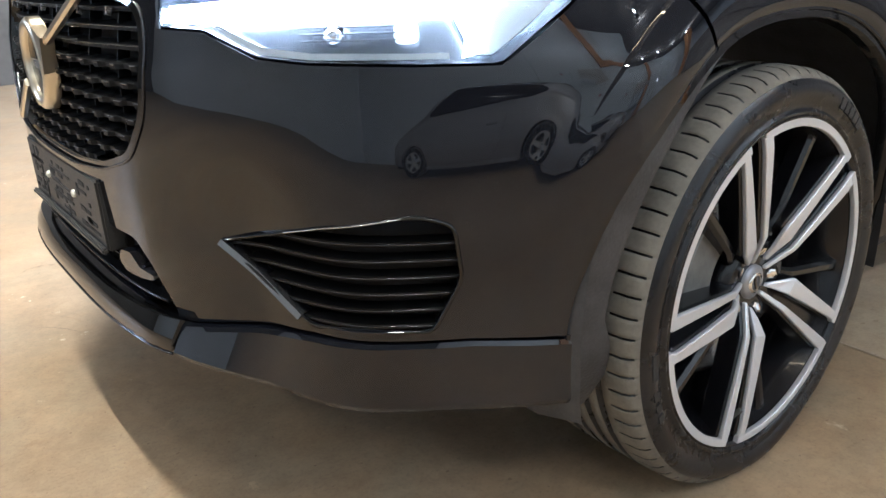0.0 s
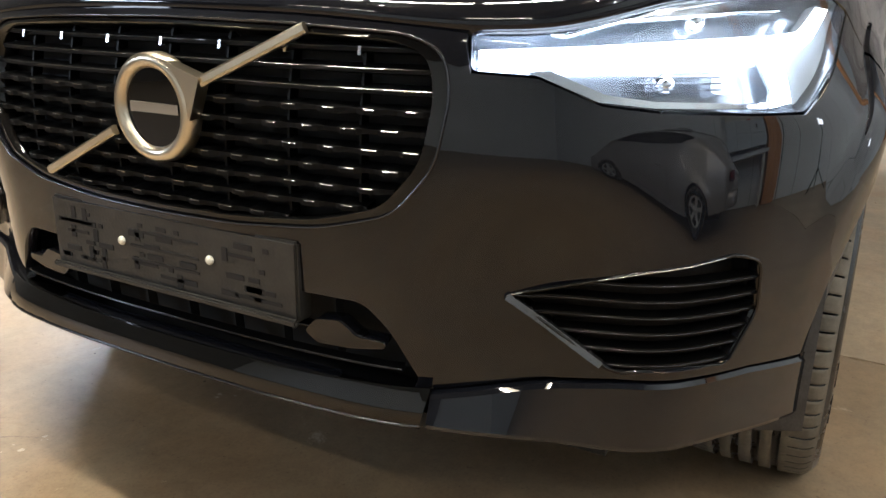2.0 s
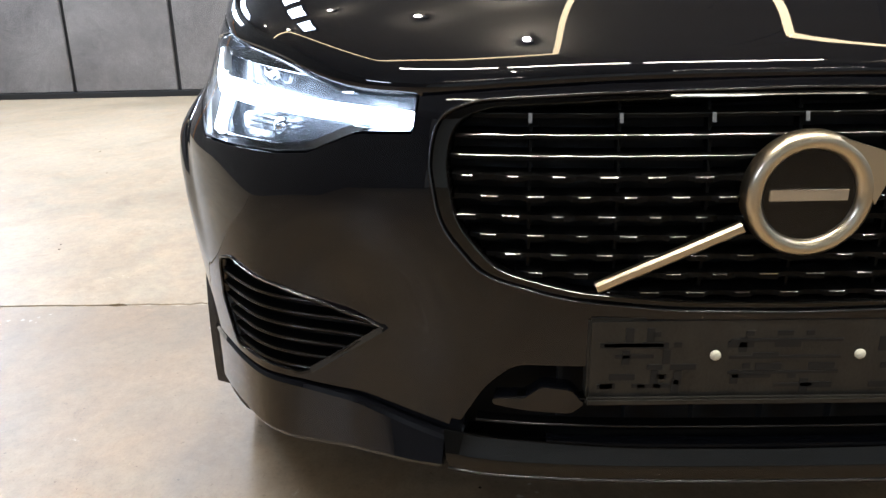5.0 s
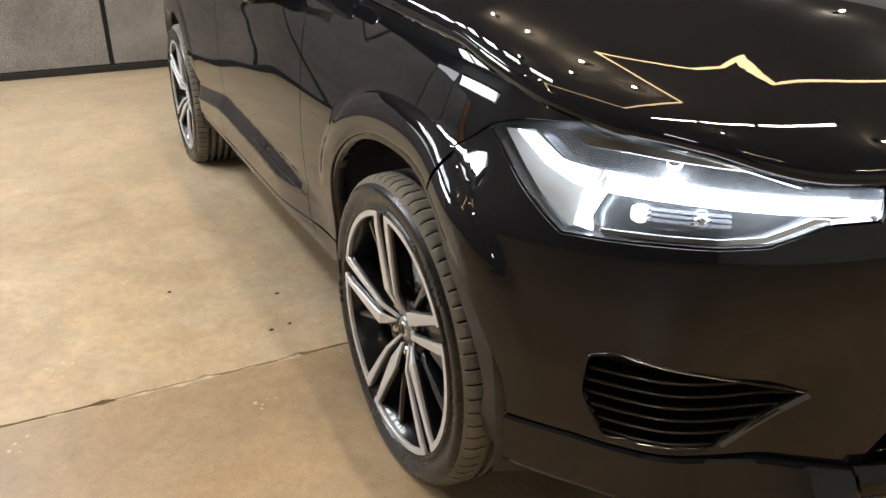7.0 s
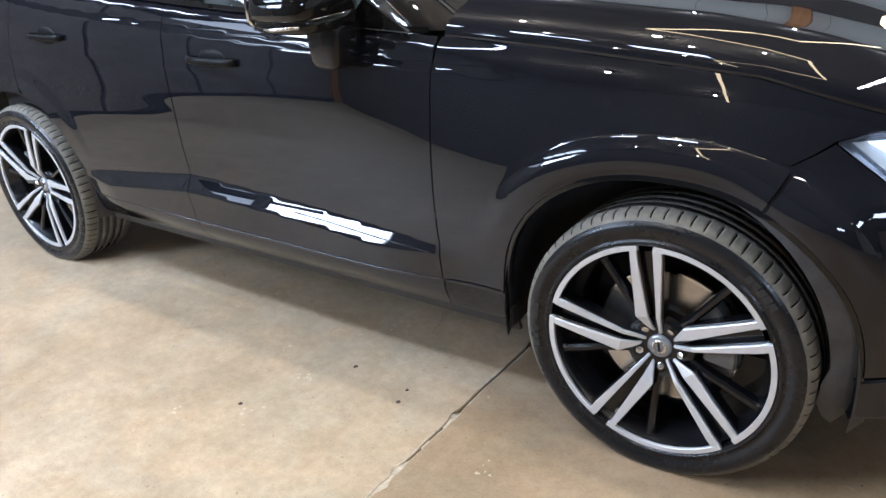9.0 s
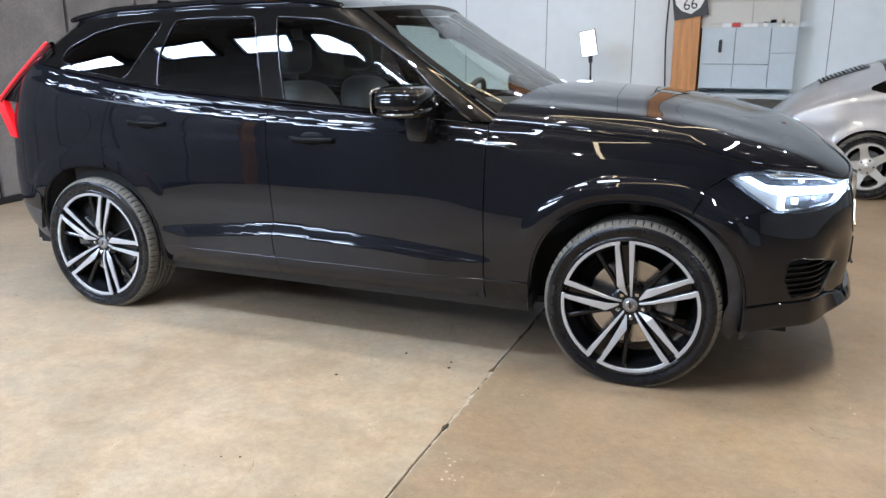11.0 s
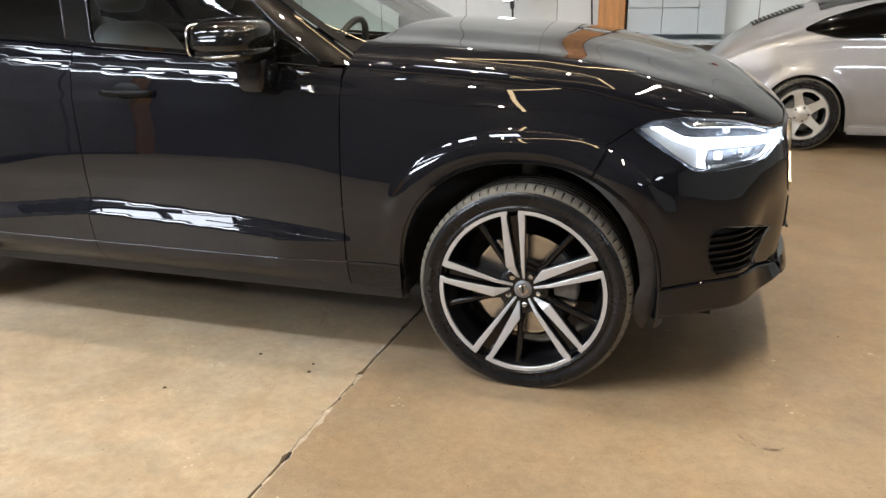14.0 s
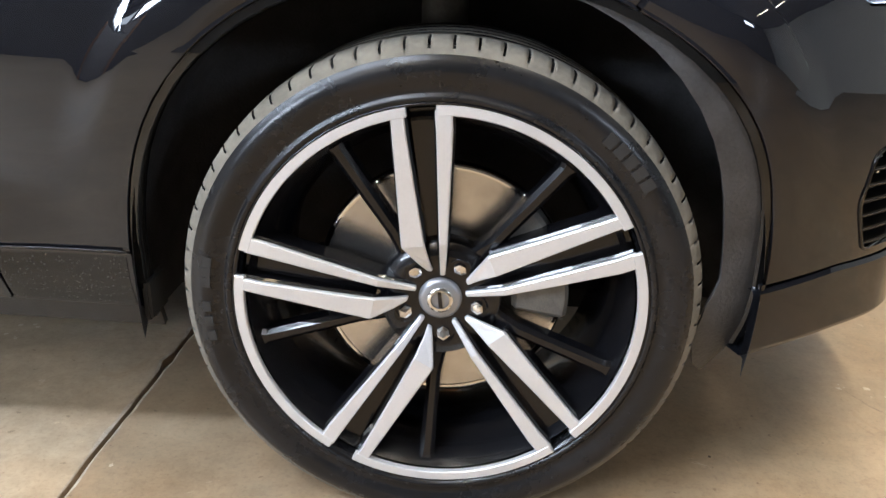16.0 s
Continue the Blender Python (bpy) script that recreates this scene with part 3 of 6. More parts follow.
def plan_table():
    th = np.linspace(0, math.pi / 2, 3000)
    fx, fy = XF * np.cos(th) ** (2 / NF), WB * np.sin(th) ** (2 / NF)
    rx, ry = WBASE - RX * np.sin(th) ** (2 / NR), WB * np.cos(th) ** (2 / NR)
    x = np.concatenate([fx, np.linspace(0, WBASE, 400)[1:-1], rx])
    y = np.concatenate([fy, np.full(398, WB), ry])
    s = np.concatenate([[0], np.cumsum(np.hypot(np.diff(x), np.diff(y)))])
    keep = np.concatenate([[True], np.diff(s) > 1e-7])
    return s[keep], x[keep], y[keep]


PS, PX, PY = plan_table()
g_ = np.linspace(0, PS[-1], 6000)
PX, PY, PS = np.interp(g_, PS, PX), np.interp(g_, PS, PY), g_
TX, TY = np.gradient(PX, PS), np.gradient(PY, PS)
ker_ = np.hanning(41) / np.hanning(41).sum()
TX = np.convolve(np.pad(TX, 20, mode="reflect", reflect_type="even"), ker_, mode="valid")
TY = np.convolve(np.pad(TY, 20, mode="reflect", reflect_type="even"), ker_, mode="valid")
ln_ = np.hypot(TX, TY)
PNX, PNY = TY / ln_, -TX / ln_
PNY[0] = PNY[-1] = 0.0


def sx(x):
    """The way round the plan to a place x along the side."""
    return float(np.interp(-x, -PX, PS))


def sy(y):
    """The way round the plan to a place y across the front."""
    k = np.argmax(PY)
    return float(np.interp(y, PY[:k], PS[:k]))


off_side = curve([(0.2, -0.075), (0.28, -0.045), (0.34, -0.024), (0.45, -0.016), (0.55, -0.003), (0.65, 0.001), (0.75, -0.001), (0.85, -0.006), (0.93, -0.012), (1.0, -0.020), (1.05, -0.030), (1.10, -0.046), (1.2, -0.084), (1.4, -0.16)], 0.035)
off_front = curve([(0.2, -0.11), (0.28, -0.062), (0.36, -0.014), (0.45, -0.007), (0.55, -0.003), (0.66, 0.0), (0.76, -0.003), (0.85, -0.023), (0.90, -0.045), (0.96, -0.095)], 0.03)
off_rear = curve([(0.2, -0.55), (0.32, -0.30), (0.40, -0.11), (0.46, -0.045), (0.53, -0.010), (0.62, 0.0), (0.75, 0.0), (0.92, -0.02), (1.02, -0.05), (1.12, -0.11), (1.22, -0.20), (1.4, -0.36)], 0.04)
crease_z = curve([(-2.6, 0.47), (-2.3, 0.50), (-1.7, 0.565), (-1.1, 0.54), (-0.62, 0.50), (-0.4, 0.48)], 0.1)
shoulder_z = curve([(-3.6, 0.98), (-2.2, 0.965), (-1.0, 0.935), (-0.6, 0.915), (-0.2, 0.865), (0.4, 0.82)], 0.1)
z_top = curve([(-3.9, 1.32), (-3.3, 1.31), (-3.0, 1.265), (-2.65, 1.215), (-2.4, 1.19), (-1.67, 1.14), (-1.15, 1.11), (-0.7, 1.075), (-0.3, 1.05), (0.17, 1.015), (0.43, 0.955), (0.57, 0.930), (0.66, 0.920), (0.71, 0.910), (0.78, 0.882), (0.80, 0.876), (0.83, 0.874), (0.85, 0.879), (0.88, 0.896), (0.94, 0.915)], 0.02)
ARCH, ARCHN = ((0.002, 0.349), (WBASE, 0.352)), 2.3


def roll_in(x):
    return smooth01((-0.35 - x) / 0.3)


def relief(x, z):
    o = 0 * x
    for (cx, cz), amp in zip(ARCH, (0.012, 0.007)):
        r = (np.abs(x - cx) ** ARCHN + np.abs(z - cz) ** ARCHN) ** (1 / ARCHN)
        up = smooth01((z - 0.50) / 0.2)
        o = o + amp * smooth01((0.552 - r) / 0.06) * up * smooth01((r - 0.2) / 0.1)
    w = smooth01((x + 2.5) / 0.30) * smooth01((-0.50 - x) / 0.42)
    d = crease_z(x) - z
    t_ = d / (0.026 + 0.028 * w)
    o = o + w * 0.037 * (np.clip(t_ - 0.1, 0, 1) + np.clip(t_, 0, 1) + np.clip(t_ + 0.1, 0, 1)) / 3 * smooth01((z - 0.28) / 0.10)
    d2 = shoulder_z(x) - z
    o = o + 0.0025 * smooth01((d2 + 0.03) / 0.05) * smooth01((0.16 - d2) / 0.14) * smooth01((-0.7 - x) / 0.7)
    o = o + 0.036 * np.exp(-((x - 0.37) / 0.17) ** 2) * smooth01((0.88 - z) / 0.14)
    o = o - 0.005 * smooth01((0.394 - z) / 0.006) * smooth01((-0.3 - x) / 0.1)
    # the rolled waist under the windows and the sharp line below it
    u = z_top(x) - z
    return o - roll_in(x) * (0.014 * smooth01((0.028 - u) / 0.028) + 0.007 * smooth01((0.088 - u) / 0.022))


lean_z = curve([(0.60, 0.0), (0.70, -0.002), (0.80, -0.010), (0.88, -0.021), (0.95, -0.034), (1.02, -0.050), (1.10, -0.071), (1.2, -0.098)], 0.05)


def lean(x, z):
    """The front wings lean inwards over the wheels."""
    return lean_z(z) * smooth01((x + 1.0) / 0.75)


def waist(x, z):
    """Heights on the side, shifted so that the shoulder follows the waist."""
    return z - 0.6 * (z_top(x) - 1.10) * smooth01((z - 0.75) / 0.30)


def body(s, z):
    a = np.abs(s)
    bx, by = np.interp(a, PS, PX), np.interp(a, PS, PY)
    nx, ny = np.interp(a, PS, PNX), np.interp(a, PS, PNY)
    wf = np.where(nx > 0, nx, 0) ** 2
    wr = np.where(nx < 0, nx, 0) ** 2
    o = wf * off_front(z) + wr * off_rear(z) + (1 - wf - wr) * (off_side(waist(bx, z)) + relief(bx, z) + lean(bx, z)) + 4 * wf * (1 - wf) * (0.016 - 0.026 * smooth01((z - 0.38) / 0.46))
    # the cheeks beside the lower grille lie back
    o = o - 0.034 * smooth01((a - 0.38) / 0.26) * smooth01((0.82 - a) / 0.20) * smooth01((0.72 - z) / 0.20) * smooth01((z - 0.27) / 0.06)
    return bx + nx * o, np.sign(s + 1e-12) * (by + ny * o), z + 0 * s


def inset(depth):
    """The body's surface, moved inwards."""
    def f(s, z):
        a = np.abs(s)
        nx, ny = np.interp(a, PS, PNX), np.interp(a, PS, PNY)
        x, y, zz = body(s, z)
        return x - nx * depth, y - np.sign(s + 1e-12) * ny * depth, zz
    return f


def arch_points(k, a0, a1, r=0.447, n=26):
    """Points on the slightly squared wheel arch."""
    out = []
    for i in range(n + 1):
        a = math.radians(a0 + (a1 - a0) * i / n)
        c, s_ = math.cos(a), math.sin(a)
        q = r * (abs(c) ** ARCHN + abs(s_) ** ARCHN) ** (-1 / ARCHN)
        out.append((ARCH[k][0] + q * c, ARCH[k][1] + q * s_))
    return out


def S(pts, sg):
    """Side points (x, z) as surface coordinates."""
    return [(sg * sx(x), z) for x, z in pts]


def Fy(pts, sg=1):
    """Front points (y, z) as surface coordinates."""
    return [(sg * math.copysign(sy(abs(y)), y), z) for y, z in pts]


car = thing("car", "black five-door SUV with lit headlamps on concrete", "car")
SILL = 0.295

# the outline of a headlamp: along its lower edge from the outer tip to the grille, and back over the top
HL_LOW = [("x", 0.335, 0.900), ("x", 0.43, 0.835), ("x", 0.525, 0.770), ("x", 0.61, 0.772), ("y", 0.72, 0.778), ("y", 0.66, 0.786), ("y", 0.585, 0.818), ("y", 0.505, 0.822)]
HL_TOP = [("y", 0.502, 0.866)]
for v_ in (0.53, 0.56, 0.60, 0.64, 0.68):
    HL_TOP.append(("y", v_, float(z_top(np.interp(sy(v_), PS, PX))) - 0.005))
for v_ in (0.70, 0.64, 0.58, 0.52):
    HL_TOP.append(("x", v_, float(z_top(v_)) - 0.006))
HL_TOP += [("x", 0.46, 0.925), ("x", 0.40, 0.920)]


def intake(sg):
    """The side intake's outline."""
    return mixed(INTAKE, sg)


def mixed(pts, sg):
    return [(sg * (sx(v) if k == "x" else sy(v)), z) for k, v, z in pts]


for sg, side in ((1, "left"), (-1, "right")):
    top = lambda x: float(z_top(x)) - 0.004
    # front wing
    xs = np.linspace(-0.642, 0.52, 30)
    wing = [(-0.640, SILL)] + [(-0.642, 0.6), (-0.646, 0.9)] + [(-0.650, 1.0)] + [(x, top(x)) for x in xs] + [(0.46, 0.929), (0.40, 0.924), (0.335, 0.904), (0.30, 0.878), (0.17, 0.800)]
    wing += arch_points(0, 62, 188)
    wing += [(-0.445, SILL)]
    patch("front_wing", S(wing, sg), body, PAINT, car, step=0.014)
    # doors
    xs = np.linspace(-0.655, -1.752, 20)
    door = [(-1.712, SILL), (-1.725, 0.6), (-1.75, 0.95)] + [(x, top(x)) for x in xs[::-1]] + [(-0.651, 0.9), (-0.647, 0.6), (-0.645, SILL)]
    patch("front_door", S(door, sg), body, PAINT, car, step=0.011)
    xs = np.linspace(-1.757, -2.68, 20)
    rdoor = [(-1.717, SILL), (-1.73, 0.6), (-1.755, 0.95)] + [(x, top(x)) for x in xs] + [(-2.74, 1.05), (-2.772, 0.93), (-2.765, 0.80)]
    rdoor += [p for p in arch_points(1, 74, -8, r=0.435)] + [(-2.43, SILL)]
    patch("rear_door", S(rdoor, sg), body, PAINT, car, step=0.011)
    # quarter panel, from the rear door to the tail
    xs = np.linspace(-2.684, -3.33, 22)
    quarter = [(-2.769, 0.805), (-2.776, 0.93), (-2.744, 1.05)] + [(x, top(x)) for x in xs] + [(-3.43, 1.22), (-3.52, 1.10), (-3.58, 0.95), (-3.53, 0.87), (-3.42, 0.66), (-3.27, 0.60)]
    quarter += arch_points(1, 150, 77, r=0.43)
    patch("quarter_panel", S(quarter, sg), body, PAINT, car, step=0.013)
    # fuel flap, a shallow round lid
    if sg < 0:
        flap = [(-2.955 + 0.115 * math.cos(a), 1.01 + 0.095 * math.sin(a)) for a in np.linspace(0, 2 * math.pi, 40)[:-1]]
        patch("fuel_flap", S(flap, sg), body, PAINT, car, step=0.03, thick=0.004, lift=0.0022)
    # rear bumper side in paint above, bare plastic below
    rb = [(-3.275, 0.595), (-3.425, 0.655), (-3.535, 0.865), (-3.66, 0.88), (-3.70, 0.60), (-3.70, 0.535)] + [(-3.5, 0.525), (-3.30, 0.50)]
    patch("rear_bumper_side", S(rb, sg), body, PAINT, car, step=0.03)
    rp = [(-3.292, 0.495), (-3.45, 0.515), (-3.58, 0.530), (-3.70, 0.530), (-3.70, 0.43), (-3.55, 0.40), (-3.40, 0.35), (-3.29, 0.33)]
    patch("rear_valance_side", S(rp, sg), body, VALANCE, car, step=0.03, label="satin grey lower bumper corner")
    # sill trim underneath
    patch("sill_trim", S([(-2.44, SILL - 0.004), (-0.43, SILL - 0.004), (-0.43, 0.245), (-2.44, 0.245)], sg), inset(0.018), MATTE, car, step=0.05)
    # black wheel-arch lips
    for k, (a0, a1, rr) in enumerate(((-9, 190, 0.445), (-10, 188, 0.432))):
        lip = arch_points(k, a0, a1, r=rr, n=40) + arch_points(k, a1, a0, r=rr - 0.010, n=40)
        patch("arch_lip", S(lip, sg), inset(0.005), GLOSS, car, step=0.03, thick=0.03)
    # the flared edge over the front wheel, split where wing and bumper meet
    for a0, a1 in ((62.5, 144), (36, 61.5)):
        outer, skin = [(0.544, -0.002), (0.5375, 0.000), (0.5355, 0.0030), (0.534, 0.0055)], [(0.534, 0.0055), (0.526, 0.0076), (0.512, 0.0092), (0.498, 0.0096), (0.480, 0.0082), (0.464, 0.0048), (0.452, 0.0016), (0.446, -0.004)]
        an = np.linspace(a0, a1, 70)
        tap = smooth01((146 - an) / 30) * smooth01((an - 34) / 18)
        for strip, nm in ((outer, "flare_crease"), (skin, "arch_flare")):
            vv, ff = [], []
            for a, tp in zip(an, tap):
                for r_, h_ in strip:
                    px, pz = arch_points(0, a, a, r=0.446 + (r_ - 0.446) * (0.9 + 0.1 * tp), n=1)[0]
                    q = inset(-(h_ * tp - 0.0012 * (1 - tp)))(np.array([sg * sx(px)]), np.array([pz]))
                    vv.append([float(v[0]) for v in q])
            m_ = len(strip)
            for i in range(len(an) - 1):
                for j in range(m_ - 1):
                    f_ = (i * m_ + j, i * m_ + j + 1, (i + 1) * m_ + j + 1, (i + 1) * m_ + j)
                    ff.append(f_ if sg > 0 else f_[::-1])
            link(nm, raw_mesh(nm, vv, ff), PAINT, car)
    # a thin paint bead added low on the front door to catch the crease's highlight
    for x0, x1 in ((-0.66, -1.20),):
        xx = np.linspace(x0, x1, 24)
        p = np.stack(inset(0.0005)(np.array([sg * sx(v) for v in xx]), crease_z(xx) - 0.030), 1)
        part("crease_bead", sweep(p, ring_section(0.0024, 8)), PAINT, car, smooth=True)
    # liners
    for k in (0, 1):
        cx, cz = ARCH[k]
        bm = bmesh.new()
        ring = []
        for a in np.linspace(-12, 192 - 18 * k, 40):
            c, s_ = math.cos(math.radians(a)), math.sin(math.radians(a))
            q_ = (abs(c) ** ARCHN + abs(s_) ** ARCHN) ** (-1 / ARCHN) * (1.0 if k == 0 else 0.97)
            ring.append([bm.verts.new((cx + r_ * q_ * c, sg * y_, cz + r_ * q_ * s_)) for y_, r_ in ((0.925, 0.440), (0.86, 0.464), (0.62, 0.464), (0.60, 0.05))])
        for r0, r1 in zip(ring, ring[1:]):
            for j in range(3):
                bm.faces.new((r0[j], r0[j + 1], r1[j + 1], r1[j]))
        part("wheel_arch_liner", bm, LINER if k else DUSTFLAP, car, smooth=True)
    # air deflector in front of the front wheel
    flap = [(0.465, 0.36), (0.448, 0.31), (0.428, 0.27), (0.408, 0.232), (0.388, 0.25), (0.368, 0.30), (0.372, 0.36)]
    flap += [arch_points(0, a_, a_, r=0.385 + 0.050 * smooth01((a_ - 15) / 65), n=1)[0] for a_ in range(8, 82, 6)]
    flap += [arch_points(0, a_, a_, r=0.4455, n=1)[0] for a_ in range(80, 2, -6)]
    patch("wheel_deflector", S(flap, sg), inset(0.012), DUSTFLAP, car, step=0.03, thick=0.005)
    # road dust on the sill behind the wheel
    patch("dusty_sill", S([(-0.452, 0.300), (-0.452, 0.386), (-0.638, 0.386), (-0.638, 0.300)], sg), body, DUSTY, car, step=0.03, thick=0.001, lift=0.0012)
    strut = revolve([(-0.10, 0.0), (-0.10, 0.035), (0.10, 0.035), (0.10, 0.0)], 18)
    strut.transform(Matrix.Translation((-0.02, sg * 0.70, 0.72)) @ Matrix.Rotation(math.pi / 2, 4, "X"))
    part("suspension_strut", strut, CASTING, car, smooth=True)
    # highlight on the sill's crease, put in as a thin dark chrome rod
    xs = np.linspace(-0.455, -2.42, 60)
    P = np.stack(inset(-0.0004)(np.array([sg * sx(x) for x in xs]), 0.392 + 0 * xs), 1)
    part("sill_glint", sweep(P, ring_section(0.0018, 5)), SLAT, car, smooth=True)
    part("mud_guard", box_bm((-0.440, min(sg * 0.84, sg * 0.905), 0.275), (-0.428, max(sg * 0.84, sg * 0.905), 0.34), 0.004), MATTE, car)

# ---- front bumper ----
lower = [(-sx(x), z) for x, z in arch_points(0, 60, -4)]
upper = [(-sx(0.17), 0.797), (-sx(0.30), 0.874)] + [(a, z - 0.003) for a, z in mixed(HL_LOW, -1)]
upper += [(-sy(0.498), 0.85), (-sy(0.497), 0.866), (-sy(0.45), 0.871), (-sy(0.38), 0.876), (-sy(0.25), 0.883), (-sy(0.05), 0.887)]
outline = lower[::-1] + upper
bump_half = outline  # from the arch foot, up the arch, along the lamp, to the middle
bottom_half = [(-sx(0.44), 0.396), (-sx(0.57), 0.410), (-sy(0.70), 0.413), (-sy(0.60), 0.403), (-sy(0.47), 0.382), (-sy(0.2), 0.364)]
bump = bump_half + [(-a, z) for a, z in bump_half[::-1]] + [(-a, z) for a, z in bottom_half] + bottom_half[::-1]
GR = [(0.0, 0.877), (0.24, 0.873), (0.42, 0.864), (0.470, 0.845), (0.482, 0.79), (0.466, 0.70), (0.41, 0.632), (0.30, 0.602), (0.15, 0.588), (0.0, 0.585)]
LG = [(0.0, 0.505), (0.365, 0.502), (0.405, 0.465), (0.445, 0.395), (0.44, 0.378), (0.36, 0.372), (0.0, 0.370)]
INTAKE = [("y", 0.560, 0.528), ("y", 0.72, 0.570), ("x", 0.625, 0.588), ("x", 0.585, 0.574), ("x", 0.578, 0.50), ("x", 0.612, 0.424), ("y", 0.695, 0.424)]


def whole(pts):
    h = Fy(pts)
    return h + [(-a, z) for a, z in h[::-1] if a > 1e-6]


grille_hole = rounded(whole(GR), 0.03)
lower_hole = rounded(whole(LG), 0.02)
patch("front_bumper", bump, body, PAINT, car, holes=[grille_hole, lower_hole] + [rounded(intake(sg), 0.015) for sg in (1, -1)], step=0.016, thick=0.022)
# splitter: a blade under the nose that sweeps up at its corners
def flared(s, z):
    """The body's surface, thrown forward into a blade towards the nose."""
    a = np.abs(s)
    d = 0.004 + 0.046 * smooth01((sx(0.66) - a) / (sx(0.66) - sy(0.46))) * smooth01((0.42 - z) / 0.10)
    nx, ny = np.interp(a, PS, PNX), np.interp(a, PS, PNY)
    x, y, zz = body(s, z)
    return x + nx * d, y + np.sign(s + 1e-12) * ny * d, zz


def corner_piece(sg):
    """The painted piece under the bumper's corner: its foot stands out into the blade's tip."""
    a = np.linspace(sy(0.464), sx(0.43), 46)
    way = (a - a[0]) / (a[-1] - a[0])
    top = np.interp(a, [sy(0.464), sy(0.60), sy(0.70), sx(0.57), sx(0.43)], [0.377, 0.398, 0.408, 0.405, 0.388])
    low = np.interp(a, [sy(0.464), sy(0.60), sy(0.72), sx(0.60), sx(0.43)], [0.333, 0.317, 0.305, 0.300, 0.286])
    flare = 0.034 * (1 - smooth01(way / 0.75)) + 0.002
    nx, ny = np.interp(a, PS, PNX), np.interp(a, PS, PNY)

    def line(z, d):
        x, y, _ = body(a, top - 0.005)
        return np.stack([x + nx * d, sg * (y + ny * d), z], 1)

    rows_ = [line(top, -0.03 + 0 * a), line(top, 0.45 * flare - 0.002), line(top - 0.006, 0.45 * flare + 0.002), line(low + 0.008, flare), line(low, flare - 0.004), line(low - 0.006, -0.10 + 0 * a)]
    n, m = len(a), len(rows_)
    V = np.concatenate(rows_)
    F = [(j * n + i, (j + 1) * n + i, (j + 1) * n + i + 1, j * n + i + 1) for j in range(m - 1) for i in range(n - 1)]
    F.append(tuple(j * n for j in range(m))[::-1])
    me = raw_mesh("bumper_corner", V, [f if sg < 0 else f[::-1] for f in F])
    for e in me.edges:
        p, q = e.vertices
        e.use_edge_sharp = p // n == q // n or (p % n == 0 and q % n == 0)
    link("bumper_corner", me, PAINT, car)


for sg in (1, -1):
    corner_piece(sg)
blade = [(-sy(0.465), 0.388), (-sy(0.2), 0.382), (0, 0.380)]
blade_low = [(-sy(0.455), 0.338), (-sy(0.2), 0.334), (0, 0.334)]
bl = blade + [(-a, z) for a, z in blade[-2::-1]] + [(-a, z) for a, z in blade_low] + blade_low[-2::-1]
patch("splitter", bl, flared, GLOSS, car, step=0.02, thick=0.08)
# bright edge line of the blade
yy = np.linspace(-0.455, 0.455, 50)
pts = np.stack(flared(np.array([math.copysign(sy(abs(v)), v) for v in yy]), 0.335 + 0 * yy), 1)
part("splitter_edge", sweep(pts, ring_section(0.0028, 6)), SLAT, car, smooth=True)
# grille: backing, surround, slats, ribs
patch("grille_backing", whole(GR), inset(0.055), DARK, car, step=0.05, thick=0)
gm = np.array(grille_hole)
gc = gm.mean(0)
inner = [tuple(gc + (p - gc) * np.array([0.955, 0.935])) for p in gm]
patch("grille_surround", [tuple(p) for p in gm], inset(0.004), GLOSS, car, holes=[inner], step=0.02, thick=0.03, label="gloss black grille frame")
ln2 = np.stack(inset(-0.001)(gm[:, 0], gm[:, 1]), 1)
part("grille_bead", sweep(ln2, ring_section(0.0022, 6), closed=True), SLAT, car, "thin dark chrome bead round the grille", smooth=True)


def half_width(z, ring):
    q = np.array(ring)
    best = 0.0
    for (a0, z0), (a1, z1) in zip(q, np.roll(q, -1, 0)):
        if (z0 - z) * (z1 - z) <= 0 and z0 != z1:
            best = max(best, a0 + (a1 - a0) * (z - z0) / (z1 - z0))
    return best


